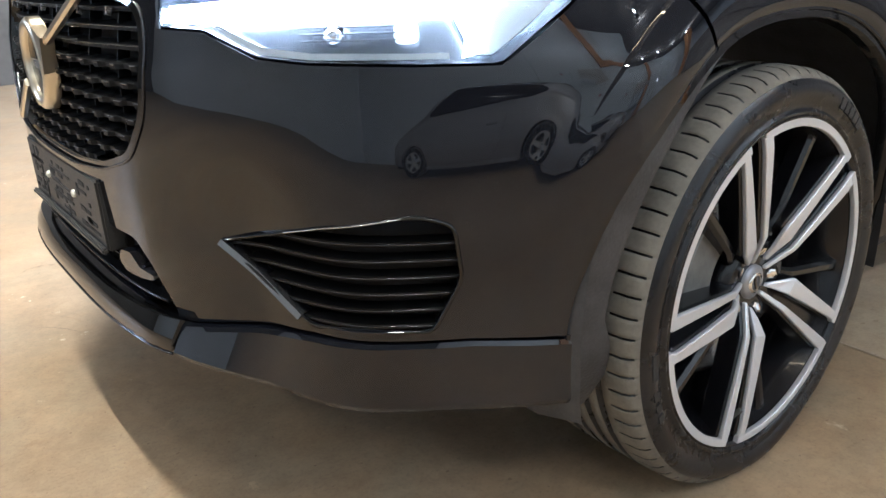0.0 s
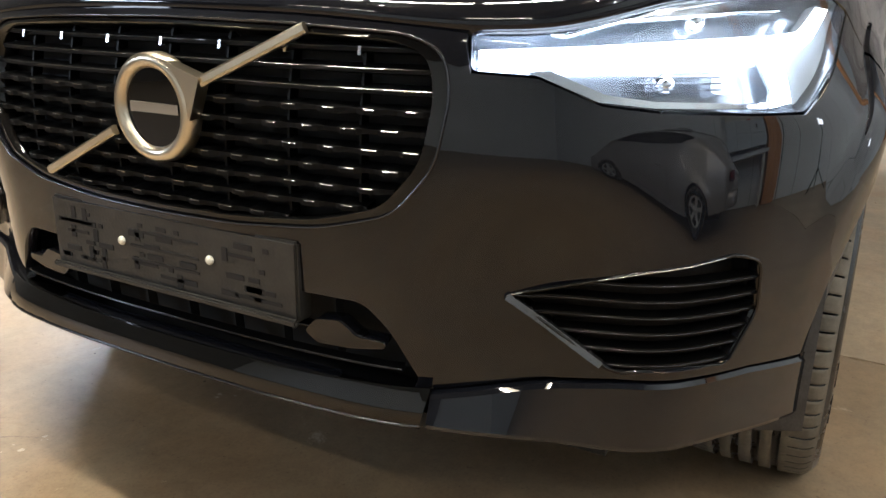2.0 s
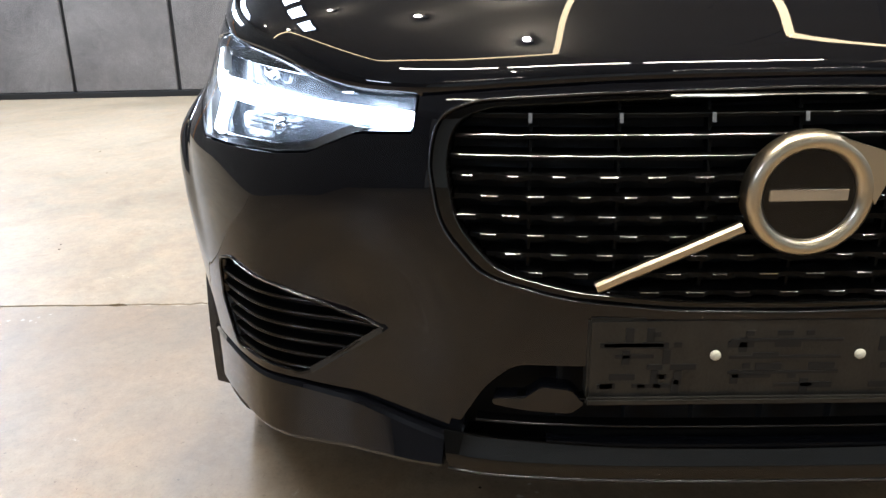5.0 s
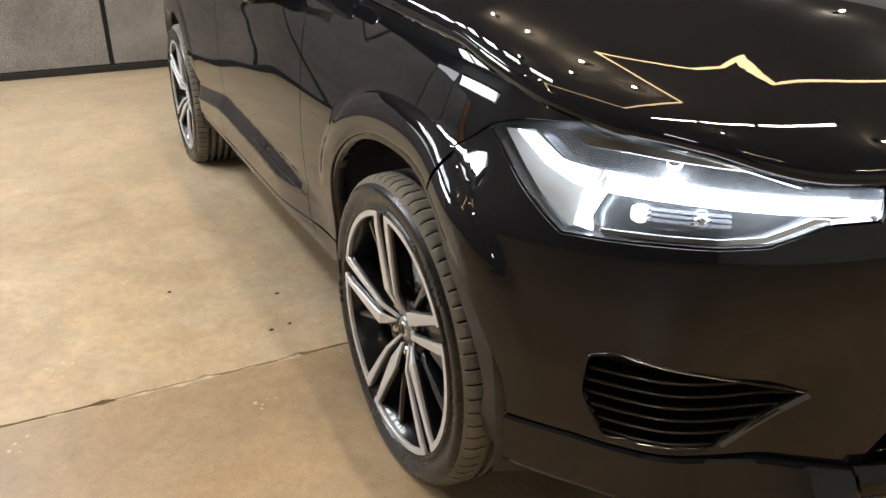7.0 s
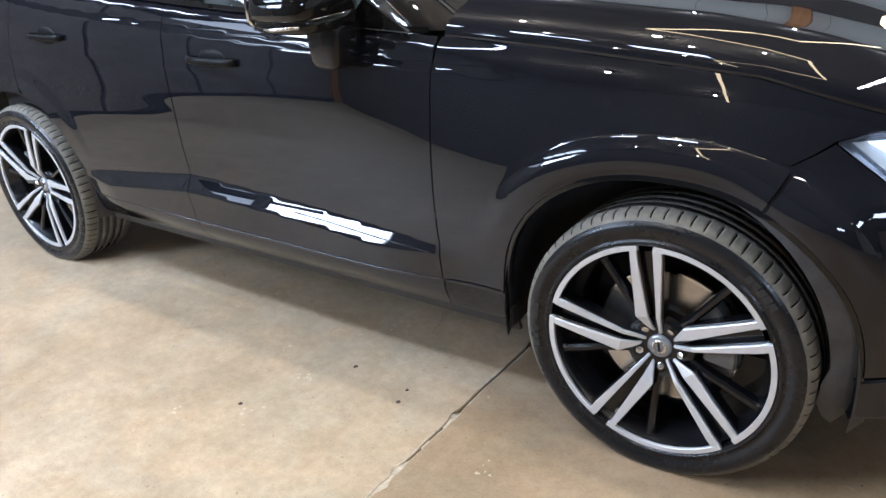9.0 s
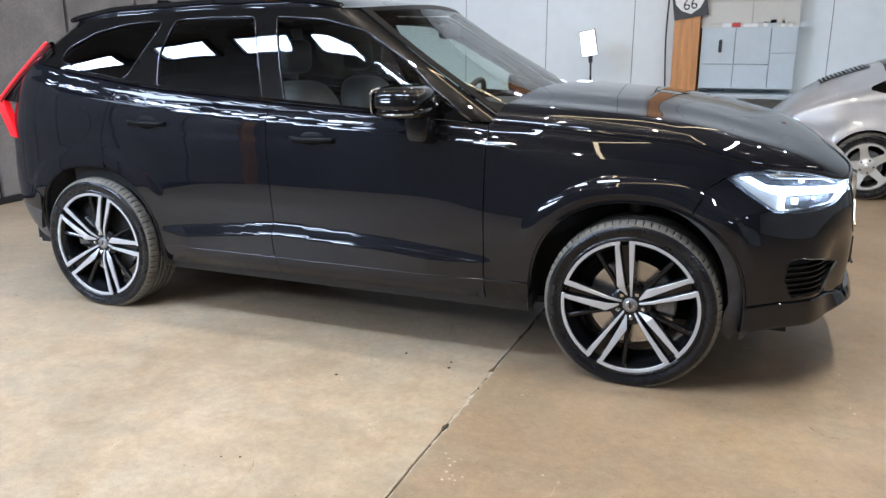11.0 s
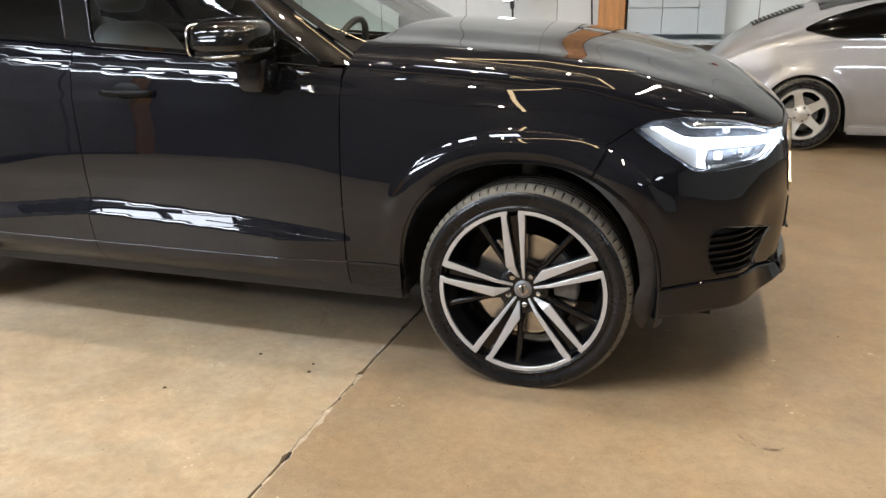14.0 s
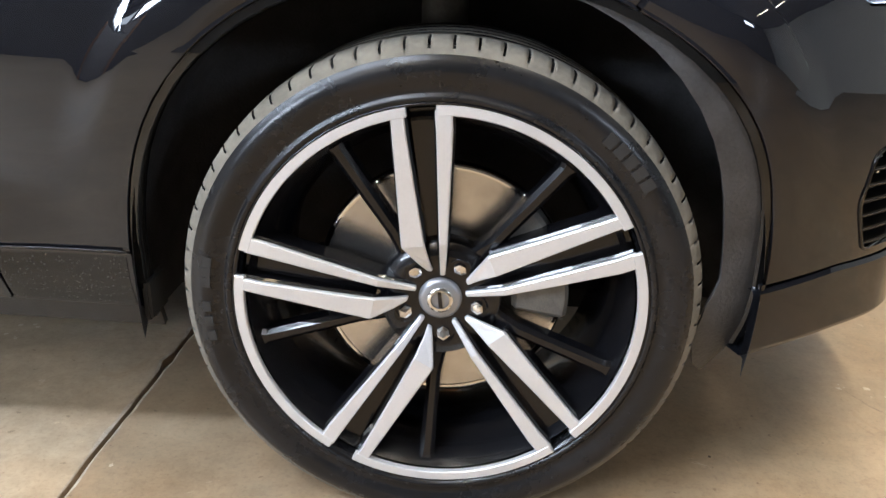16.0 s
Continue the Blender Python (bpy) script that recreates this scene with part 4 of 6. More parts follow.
ZROWS = [0.607 + 0.0262 * i for i in range(11)]
for j, z in enumerate(ZROWS):
    w = half_width(z, inner) - 0.004
    ss = np.linspace(-w, w, 121)
    wave = 0.5 + 0.5 * np.cos(ss * 2 * math.pi / 0.062 + (math.pi if j % 2 else 0))
    amp = 0.006 if j < 7 else 0.001
    depth = 0.018 - amp * smooth01(wave * 1.6 - 0.3)
    V, F = [], []
    nx, ny = np.interp(np.abs(ss), PS, PNX), np.interp(np.abs(ss), PS, PNY) * np.sign(ss + 1e-12)
    bx, by, _ = body(ss, z + 0 * ss)
    th = 0.0032 + 0.0012 * (amp > 0.004) * smooth01(wave * 1.6 - 0.3)
    for dd, dz in ((depth, th), (depth, -th), (depth + 0.028, -th - 0.004), (depth + 0.028, th + 0.004)):
        V.append(np.stack([bx - nx * dd, by - ny * dd, z + dz + 0 * ss], 1))
    V = np.concatenate(V)
    k = len(ss)
    F = [(r * k + i, r * k + i + 1, ((r + 1) % 4) * k + i + 1, ((r + 1) % 4) * k + i) for r in range(4) for i in range(k - 1)]
    me = bpy.data.meshes.new("grille_slat")
    me.from_pydata([tuple(v) for v in V], [], F)
    bm = bmesh.new()
    bm.from_mesh(me)
    bpy.data.meshes.remove(me)
    part("grille_slat", bm, PITCH, car)
    # the slat's bright edge, broken into dashes in the lower rows
    runs = [(0, k - 1)]
    if amp > 0.004:
        cuts = np.flatnonzero(np.diff(np.concatenate([[0], (wave > 0.62).astype(int), [0]])))
        runs = [(a, b - 1) for a, b in zip(cuts[::2], cuts[1::2]) if b - 1 > a]
    front = np.stack([bx - nx * (depth - 0.001), by - ny * (depth - 0.001), z + 0.6 * (th + 0 * ss)], 1)
    for a, b in runs:
        part("slat_edge", sweep(front[a:b + 1], ring_section(0.0010 if amp > 0.004 else 0.0006, 4)), EDGE, car)
for y in [-0.35 + 0.117 * i for i in range(7)]:
    s_ = math.copysign(sy(abs(y)), y)
    z0, z1 = 0.605, 0.868
    p = np.stack(inset(0.036)(np.full(9, s_), np.linspace(z0, z1, 9)), 1)
    part("grille_rib", sweep(p, [(-0.002, -0.01), (0.002, -0.01), (0.002, 0.008), (-0.002, 0.008)], up=(1, 0, 0)), PITCH, car)
    q = np.stack(inset(0.012)(np.full(2, s_), np.array([0.834, 0.846])), 1)
    part("grille_stud", sweep(q, [(-0.0025, -0.004), (0.0025, -0.004), (0.0025, 0.004), (-0.0025, 0.004)], up=(1, 0, 0)), EDGE, car)

# badge: ring with a corner barb, dark disc, plain bar, and the diagonal strip
EX = float(body(np.array([0.0]), np.array([0.745]))[0][0])


def badge():
    c = Vector((EX - 0.004, 0.004, 0.745))
    prof = [(-0.014, 0.057), (0.004, 0.0585), (0.012, 0.064), (0.013, 0.074), (0.006, 0.081), (-0.014, 0.082)]
    bm = bmesh.new()
    n = 72
    rings = []
    for i in range(n):
        a = 2 * math.pi * i / n
        rings.append([bm.verts.new((c.x + h, c.y + r * math.cos(a), c.z + r * math.sin(a))) for h, r in prof])
    for i in range(n):
        for j in range(len(prof) - 1):
            bm.faces.new((rings[i][j], rings[(i + 1) % n][j], rings[(i + 1) % n][j + 1], rings[i][j + 1]))
    part("badge_ring", bm, SATIN, car, "satin metal badge ring", smooth=True)
    # the barb towards upper right
    bm = bmesh.new()
    pts = [(0.028, 0.074), (0.104, 0.050), (0.080, -0.012), (0.066, 0.018), (0.050, 0.046)]
    f = [bm.verts.new((c.x + 0.011, c.y + y, c.z + z)) for y, z in pts]
    b = [bm.verts.new((c.x - 0.012, c.y + y, c.z + z)) for y, z in pts]
    bm.faces.new(f), bm.faces.new(b[::-1])
    for i in range(5):
        bm.faces.new((f[i], b[i], b[(i + 1) % 5], f[(i + 1) % 5]))
    part("badge_barb", bm, SATIN, car)
    bm = bmesh.new()
    vs = [bm.verts.new((c.x + 0.002, c.y + 0.059 * math.cos(a), c.z + 0.059 * math.sin(a))) for a in np.linspace(0, 2 * math.pi, 49)[:-1]]
    bm.faces.new(vs)
    part("badge_disc", bm, GLOSS, car)
    bm = box_bm((c.x + 0.002, c.y - 0.050, c.z - 0.008), (c.x + 0.0045, c.y + 0.050, c.z + 0.008), 0.001, 1)
    part("badge_bar", bm, CHROME, car, "plain bright bar across the badge")
    for a, b in (((-0.258, 0.622), (-0.078, 0.706)), ((0.092, 0.785), (0.272, 0.868))):
        P0 = [float(v[0]) for v in inset(-0.004)(np.array([math.copysign(sy(abs(a[0])), a[0])]), np.array([a[1]]))]
        P1 = [float(v[0]) for v in inset(-0.006)(np.array([math.copysign(sy(abs(b[0])), b[0])]), np.array([b[1]]))]
        part("badge_strip", sweep([P0, P1], [(-0.006, -0.0075), (0.002, -0.0075), (0.006, -0.004), (0.006, 0.004), (0.002, 0.0075), (-0.006, 0.0075)], up=(0, -0.42, 0.9)), SATIN, car)


badge()

# number-plate holder with its raised print worn to bars
px = EX - 0.002
ph = part("plate_holder", box_bm((px - 0.03, -0.266, 0.455), (px + 0.004, 0.266, 0.578), 0.004), HOLDER, car, "empty dusty black plate holder")
bm = box_bm((px + 0.004, -0.268, 0.452), (px + 0.014, 0.268, 0.463), 0.003)
part("holder_ledge", bm, HOLDER, ph)
rnd = random.Random(9)
for i in range(64):
    y, z = rnd.uniform(-0.24, 0.24), rnd.choice([0.478, 0.492, 0.507, 0.523, 0.54, 0.556])
    w, h = rnd.choice([(0.006, 0.004), (0.012, 0.004), (0.02, 0.005), (0.006, 0.012), (0.03, 0.003)]), 0
    if abs(abs(y) - 0.097) < 0.03:
        continue
    part("holder_slot", box_bm((px + 0.0035, y - w[0], z - w[1]), (px + 0.0052, y + 0.75 * w[0], z + 0.75 * w[1])), DARK, ph)
for z in (0.497, 0.520, 0.545):
    part("holder_bar", box_bm((px + 0.0035, -0.075, z - 0.002), (px + 0.0055, 0.075, z + 0.002)), DARK, ph)
for y in (-0.094, 0.1):
    b = blob((px + 0.006, y, 0.524), (0.005, 0.0075, 0.0075), 1.0, 14, 8)
    part("screw_cap", b, WHITEBIT, ph, "pale screw cap", smooth=True)

# lower grille: backing, two bars, tow-eye bulges
patch("lower_grille_backing", whole(LG), inset(0.07), DARK, car, step=0.05, thick=0)
for z0, w, dd in ((0.446, 0.36, 0.012), (0.404, 0.42, 0.008)):
    ss = np.linspace(-sy(w), sy(w), 60)
    p = np.stack(inset(dd)(ss, z0 + 0 * ss), 1)
    part("lower_grille_bar", sweep(p, [(-0.012, -0.004), (0.004, -0.003), (0.006, 0.0), (0.004, 0.002), (-0.012, 0.004)]), PITCH, car)
    part("bar_edge", sweep(np.stack(inset(dd - 0.006)(ss, z0 + 0.001 + 0 * ss), 1), ring_section(0.0014, 6)), SLAT, car, smooth=True)
for y in [-0.3 + 0.1 * i for i in range(7)]:
    p = np.stack(inset(0.04)(np.full(5, math.copysign(sy(abs(y)), y)), np.linspace(0.385, 0.498, 5)), 1)
    part("lower_grille_rib", sweep(p, [(-0.003, -0.01), (0.003, -0.01), (0.003, 0.008), (-0.003, 0.008)], up=(1, 0, 0)), DARK, car)
for sg in (1, -1):
    pts = [("y", 0.265, 0.440), ("y", 0.285, 0.462), ("y", 0.325, 0.466), ("y", 0.350, 0.446), ("y", 0.395, 0.443), ("y", 0.395, 0.434), ("y", 0.345, 0.426), ("y", 0.285, 0.424)]
    patch("tow_eye_cover", rounded(mixed(pts, sg), 0.006), inset(0.002), PAINT, car, step=0.02, thick=0.03)
    # side intake: backing, blades, edge, and highlights put in as thin metal strips
    patch("side_intake_backing", intake(sg), inset(0.05), DARK, car, step=0.05, thick=0)
    hole = rounded(intake(sg), 0.015)
    hz = [(abs(a), z) for a, z in hole]
    for i in range(6):
        z = 0.432 + 0.0235 * i
        xs = []
        q = np.array(hz)
        for (a0, z0), (a1, z1) in zip(q, np.roll(q, -1, 0)):
            if (z0 - z) * (z1 - z) < 0:
                xs.append(a0 + (a1 - a0) * (z - z0) / (z1 - z0))
        if len(xs) >= 2:
            ss = np.linspace(min(xs), max(xs), 24) * sg
            p = np.stack(inset(0.014)(ss, z + 0 * ss), 1)
            # the blade's front highlight, put in as a dark chrome line
            part("blade_glint", sweep(np.stack(inset(0.004)(ss, z + 0 * ss), 1), ring_section(0.0012, 5)), SLAT, car, smooth=True)
            part("intake_blade", sweep(p, [(-0.014, -0.0045), (0.010, -0.003), (0.010, 0.003), (-0.014, 0.0045)] if sg > 0 else [(-0.010, -0.003), (0.014, -0.0045), (0.014, 0.0045), (-0.010, 0.003)]), PITCH, car)
    hq = np.array(hole)
    p = np.stack(inset(-0.0005)(hq[:, 0], hq[:, 1]), 1)
    part("intake_edge", sweep(p, ring_section(0.003, 6), closed=True), GLOSS, car, smooth=True)
    # the black fold's reflection, put in as a strip of lighter metal
    fold = np.array(resample([intake(sg)[0], intake(sg)[-1], intake(sg)[0]], 0.02))
    fold = fold[:len(fold) // 2]
    part("intake_fold", sweep(np.stack(inset(0.0)(fold[:, 0], fold[:, 1]), 1), [(-0.008, -0.005), (0.008, -0.005), (0.005, 0.004), (-0.005, 0.004)]), FOLD, car)
    # highlight along the intake's top, put in as a thin bright metal line
    tq = np.array(resample(intake(sg)[:3] + intake(sg)[:2][::-1], 0.02))
    part("intake_glint", sweep(np.stack(inset(-0.003)(tq[:len(tq) // 2, 0], tq[:len(tq) // 2, 1]), 1), ring_section(0.0013, 5)), EDGE, car, smooth=True)

# ---- headlamps ----
for sg in (1, -1):
    hl = mixed(HL_LOW, sg) + mixed(HL_TOP, sg)
    lamp = patch("headlamp", rounded(hl, 0.008), inset(0.05), HOUSING, car, step=0.03, thick=0, label="lit LED headlamp with a T-shaped white strip")
    hp = np.array(rounded(hl, 0.008))
    cen = hp.mean(0)
    shr = [tuple(cen + (p - cen) * 0.985) for p in hp]
    # side wall of the bowl
    a, b = np.stack(inset(0.004)(hp[:, 0], hp[:, 1]), 1), np.stack(inset(0.05)(hp[:, 0], hp[:, 1]), 1)
    n = len(hp)
    bm = bmesh.new()
    va, vb = [bm.verts.new(p) for p in a], [bm.verts.new(p) for p in b]
    for i in range(n):
        bm.faces.new((va[i], va[(i + 1) % n], vb[(i + 1) % n], vb[i]))
    part("lamp_bowl", bm, HOUSING, lamp)
    T_BAR = [("y", 0.512, 0.826), ("y", 0.512, 0.846), ("y", 0.64, 0.853), ("x", 0.68, 0.862), ("x", 0.57, 0.868), ("x", 0.56, 0.838), ("x", 0.68, 0.834), ("y", 0.62, 0.828)]
    T_END = [("x", 0.365, 0.900), ("x", 0.43, 0.908), ("x", 0.50, 0.872), ("x", 0.575, 0.868), ("x", 0.575, 0.835), ("x", 0.560, 0.80), ("x", 0.565, 0.780), ("x", 0.532, 0.779), ("x", 0.48, 0.815), ("x", 0.42, 0.858)]
    patch("light_bar", mixed(T_BAR, sg), inset(0.012), DRL, lamp, step=0.02, thick=0.015, label="glowing white light strip")
    patch("light_end", mixed(T_END, sg), inset(0.012), DRLSOFT, lamp, step=0.02, thick=0.015, label="frosted white light strip end")
    for name, shape in (("light_stem", [("x", 0.578, 0.842), ("x", 0.545, 0.842), ("x", 0.540, 0.783), ("x", 0.566, 0.778), ("x", 0.561, 0.80)]),
                        ("light_arm", [("x", 0.560, 0.868), ("x", 0.50, 0.873), ("x", 0.435, 0.904), ("x", 0.395, 0.903), ("x", 0.47, 0.862), ("x", 0.53, 0.842), ("x", 0.560, 0.840)])):
        patch(name, mixed(shape, sg), inset(0.009), DRL, lamp, step=0.02, thick=0.012, label="glowing white light strip")
    HOOK = [("x", 0.58, 0.783), ("y", 0.72, 0.788), ("y", 0.665, 0.796), ("y", 0.60, 0.824), ("y", 0.575, 0.822), ("y", 0.65, 0.788), ("y", 0.72, 0.780), ("x", 0.58, 0.776)]
    patch("light_hook", mixed(HOOK, sg), inset(0.010), REFLECTOR, lamp, step=0.02, thick=0.015, label="bright lower lamp trim")
    UP = [("x", 0.50, 0.915), ("x", 0.60, 0.912), ("y", 0.67, 0.896), ("y", 0.60, 0.868), ("y", 0.62, 0.866), ("y", 0.69, 0.886), ("x", 0.60, 0.898), ("x", 0.53, 0.900)]
    patch("upper_trim", mixed(UP, sg), inset(0.012), REFLECTOR, lamp, step=0.02, thick=0.012)
    for k, (x, z, r) in enumerate(((0.70, 0.806, 0.015), (0.625, 0.806, 0.013), (0.66, 0.884, 0.015))):
        c = [float(v[0]) for v in inset(0.035)(np.array([sg * sx(x)]), np.array([z]))]
        part("projector", blob(c, (r, r, r), 0.5 if k == 1 else 1.0, 20, 12), BEAM if k == 1 else REFLECTOR, lamp, smooth=True)
    for k in range(3):
        z = 0.80 + 0.008 * k
        ss = np.linspace(sx(0.73), sx(0.635), 10) * sg
        p = np.stack(inset(0.03)(ss, z + 0 * ss), 1)
        part("lamp_fin", sweep(p, [(-0.008, -0.001), (0.008, -0.001), (0.008, 0.001), (-0.008, 0.001)]), HOUSING, lamp)
    cover = patch("lamp_cover", shr, body, GLASS_CLEAR, lamp, step=0.026, thick=0.004, label="clear lamp cover")
    cover.visible_shadow = False

# ---- bonnet ----
z_spine = curve([(-0.7, 1.228), (-0.4, 1.222), (0.0, 1.193), (0.27, 1.152), (0.5, 1.096), (0.7, 1.020), (0.86, 0.934)], 0.08)


def bonnet(s, q):
    """From the edge (q = 0) to the spine (q = 1)."""
    a = np.abs(s)
    bx = np.interp(a, PS, PX)
    zt = z_top(bx)
    ex, ey, ez = body(s, zt)
    cx = np.where(ex > 0.0, ex * 0.62, np.where(ex > -0.3, ex, -0.3 + (ex + 0.3) * 0.6)) + 0.04 * np.where(ex > 0, 0, 1) * smooth01((ex + 0.2) / -0.4)
    k = 1 - (1 - q) ** 1.0
    x, y = ex + (cx - ex) * k, ey * (1 - k)
    rise = np.sqrt(np.clip(1 - (1 - q) ** 2.3, 0, 1))
    zz = ez + (z_spine(x) - ez) * rise
    # a shallow valley beside the raised centre
    v = np.abs(y) / 0.55
    zz = zz - 0.012 * np.exp(-((v - 1.12) / 0.22) ** 2) * smooth01((0.75 - x) / 0.4) * smooth01(q * 4)
    return x, y, zz


def bonnet_panel():
    smax = sx(-0.635)
    ns, nq = 181, 26
    ss = np.linspace(-smax, smax, ns)
    qs = np.concatenate([[0], (np.linspace(0, 1, nq)[1:]) ** 1.8])
    SS, QQ = np.meshgrid(ss, qs, indexing="ij")
    P = np.stack(bonnet(SS.ravel(), QQ.ravel()), 1)
    rim = np.stack(bonnet(ss, 0 * ss), 1)
    nx = np.interp(np.abs(ss), PS, PNX)
    ny = np.interp(np.abs(ss), PS, PNY) * np.sign(ss)
    low = rim - np.stack([nx * 0.006, ny * 0.006, 0 * nx + 0.012], 1)
    F = [(i * nq + j, (i + 1) * nq + j, (i + 1) * nq + j + 1, i * nq + j + 1) for i in range(ns - 1) for j in range(nq - 1)]
    k = len(P)
    F += [(i * nq, k + i, k + i + 1, (i + 1) * nq) for i in range(ns - 1)]
    bm = bmesh.new()
    vs = [bm.verts.new(p) for p in np.concatenate([P, low])]
    for f in F:
        bm.faces.new([vs[t] for t in f])
    bmesh.ops.remove_doubles(bm, verts=bm.verts, dist=1e-5)
    part("bonnet", bm, PAINT, car, "glossy black bonnet with soft reflections", smooth=True)


bonnet_panel()

# ---- cabin: the glasshouse ----
ROOF_W, DEPTH_F, NFG = 0.655, 0.50, 3.2
z_roof = curve([(-3.7, 1.44), (-3.3, 1.51), (-2.9, 1.555), (-2.3, 1.582), (-1.7, 1.585), (-1.3, 1.565), (-1.0, 1.54)], 0.1)


def half_w(w, x):
    base = WB + off_side(waist(x, z_top(x))) - 0.021 * roll_in(x) + lean(x, z_top(x))
    return base - (base - ROOF_W) * (0.80 * w + 0.20 * w * w)


def front_x(w):
    return -0.44 - 0.80 * w


def rear_x(w):
    return -3.58 + 0.20 * w


def cabin_y(x, w):
    """The half width of the glasshouse at x, at w of its height."""
    f, r = front_x(w), rear_x(w)
    uf = np.clip((x - (f - DEPTH_F)) / DEPTH_F, 0, 1)
    ur = np.clip(((r + 0.55) - x) / 0.55, 0, 1)
    return half_w(w, x) * np.clip(1 - uf ** NFG, 0, 1) ** (1 / NFG) * np.clip(1 - ur ** 3.2, 0, 1) ** (1 / 3.2)


def cabin(sg):
    def f(x, z):
        zb, zt = z_top(x), z_roof(x)
        w = np.clip((z - zb) / (zt - zb), -0.05, 1.05)
        return x, sg * cabin_y(x, w), z
    return f


def pillar_x(w, frac):
    return front_x(w) - DEPTH_F + DEPTH_F * (1 - frac ** NFG) ** (1 / NFG)


def pillar_edge(frac, n=16):
    out = []
    for w in np.linspace(0, 1, n):
        x = pillar_x(w, frac)
        zb, zt = float(z_top(x)), float(z_roof(x))
        out.append((x, zb + (zt - zb) * w))
    return out


# window outlines, (x, z)
W_FRONT = [(-0.735, 1.080), (-0.915, 1.203), (-1.10, 1.340), (-1.33, 1.472), (-1.55, 1.525), (-1.820, 1.540), (-1.680, 1.146)]
W_REAR = [(-1.800, 1.152), (-1.945, 1.542), (-2.20, 1.540), (-2.43, 1.530), (-2.475, 1.36), (-2.445, 1.203)]
W_QUART = [(-2.655, 1.228), (-2.50, 1.528), (-2.75, 1.512), (-2.95, 1.468), (-3.10, 1.385), (-3.12, 1.330), (-2.98, 1.278)]
for sg in (1, -1):
    edge = pillar_edge(0.90)
    outer = edge + [(x, float(z_roof(x))) for x in np.linspace(edge[-1][0] - 0.02, -3.24, 26)] + [(-3.29, 1.42), (-3.335, float(z_top(-3.335)) + 0.002)] + [(x, float(z_top(x)) + 0.003) for x in np.linspace(-3.32, edge[0][0] - 0.02, 40)]
    wins = [rounded(W_FRONT, 0.03), rounded(W_REAR, 0.03), rounded(W_QUART, 0.05)]
    patch("window_surround", outer, cabin(sg), GLOSS, car, holes=wins, step=0.028, thick=0.02)
    for nm, poly, mt, lb in (("front_door_glass", wins[0], GLASS_FRONT, "lightly tinted side window"), ("rear_door_glass", wins[1], GLASS_DARK, "dark privacy glass"), ("quarter_glass", wins[2], GLASS_DARK, "dark privacy glass")):
        gl_ = patch(nm, poly, cabin(sg), mt, car, step=0.05, thick=0, lift=-0.006, label=lb)
        gl_.visible_shadow = False
        # thin grey seal round the glass
        q = np.array(resample(poly, 0.03))
        P = np.stack(cabin(sg)(q[:, 0], q[:, 1]), 1)
        part("window_seal", sweep(P, ring_section(0.0035, 5), closed=True), SLAT, car, smooth=True)
    # waist moulding
    xs = np.linspace(-0.70, -3.05, 60)
    P = np.stack([xs, sg * (cabin_y(xs, 0.0 * xs) + 0.004), z_top(xs) + 0.006], 1)
    part("waist_moulding", sweep(P, [(-0.008, -0.007), (0.006, -0.007), (0.006, 0.005), (-0.008, 0.008)]), GLOSS, car)
    # roof rail on its feet
    xs = np.linspace(-1.50, -3.22, 40)
    lift = 0.022 * np.sqrt(np.clip(np.minimum((-1.50 - xs) / 0.30, (xs + 3.22) / 0.30), 0, 1))
    P = np.stack([xs, sg * (0.605 + 0 * xs), z_roof(xs) + 0.017 + lift], 1)
    part("roof_rail", sweep(P, [(-0.014, -0.010), (0.014, -0.010), (0.014, 0.007), (0.007, 0.012), (-0.007, 0.012), (-0.014, 0.007)]), GLOSS, car, "gloss black roof rail")
    # door mirror: cap, lower half, stalk, glass
    mir = part("door_mirror", blob((-0.985, sg * 1.00, 1.178), (0.122, 0.125, 0.062), 0.62, 32, 20, lambda q: [q[0], q[1] * (1 - 0.12 * q[2]), q[2] * (1 - 0.12 * q[1] * sg)]), GLOSS, car, "gloss black door mirror", smooth=True)
    part("mirror_housing", blob((-0.980, sg * 0.995, 1.128), (0.116, 0.118, 0.030), 0.55, 28, 14), GLOSS, mir, smooth=True)
    part("mirror_foot", blob((-0.935, sg * 0.945, 1.060), (0.058, 0.062, 0.070), 0.45, 24, 16, lambda q: [q[0] * (1 + 0.12 * q[2]), q[1], q[2]]), RIMBLACK, mir, smooth=True)
    part("mirror_indicator", sweep([(-1.07, sg * 1.100, 1.118), (-0.98, sg * 1.122, 1.120), (-0.90, sg * 1.105, 1.126)], ring_section(0.005, 6)), CHROME, mir, smooth=True)
    part("mirror_glass", blob((-1.103, sg * 0.995, 1.168), (0.006, 0.10, 0.058), 0.5, 20, 10), CHROME, mir, smooth=True)
    foot = part("mirror_base", prism([(-0.72, 1.085), (-0.86, 1.17), (-0.93, 1.10)], 0.012), GLOSS, mir)
    foot.location.y = sg * 0.895
    # handles
    for x, z in ((-1.50, 0.972), (-2.47, 1.014)):
        yb = float(body(np.array([sg * sx(x)]), np.array([z]))[1][0])
        part("handle_recess", blob((x + 0.0, yb - sg * 0.006, z), (0.070, 0.010, 0.040), 0.8, 24, 14), PITCH, car, smooth=True)
        hd = sweep([(x - 0.115 + 0.23 * t, yb + sg * (0.006 + 0.018 * math.sin(math.pi * t) ** 0.5), z + 0.003) for t in np.linspace(0, 1, 15)], [(0.0085 * math.cos(a), 0.0125 * math.sin(a)) for a in np.linspace(0, 2 * math.pi, 13)[:-1]])
        part("door_handle", hd, PITCH, car, smooth=True)
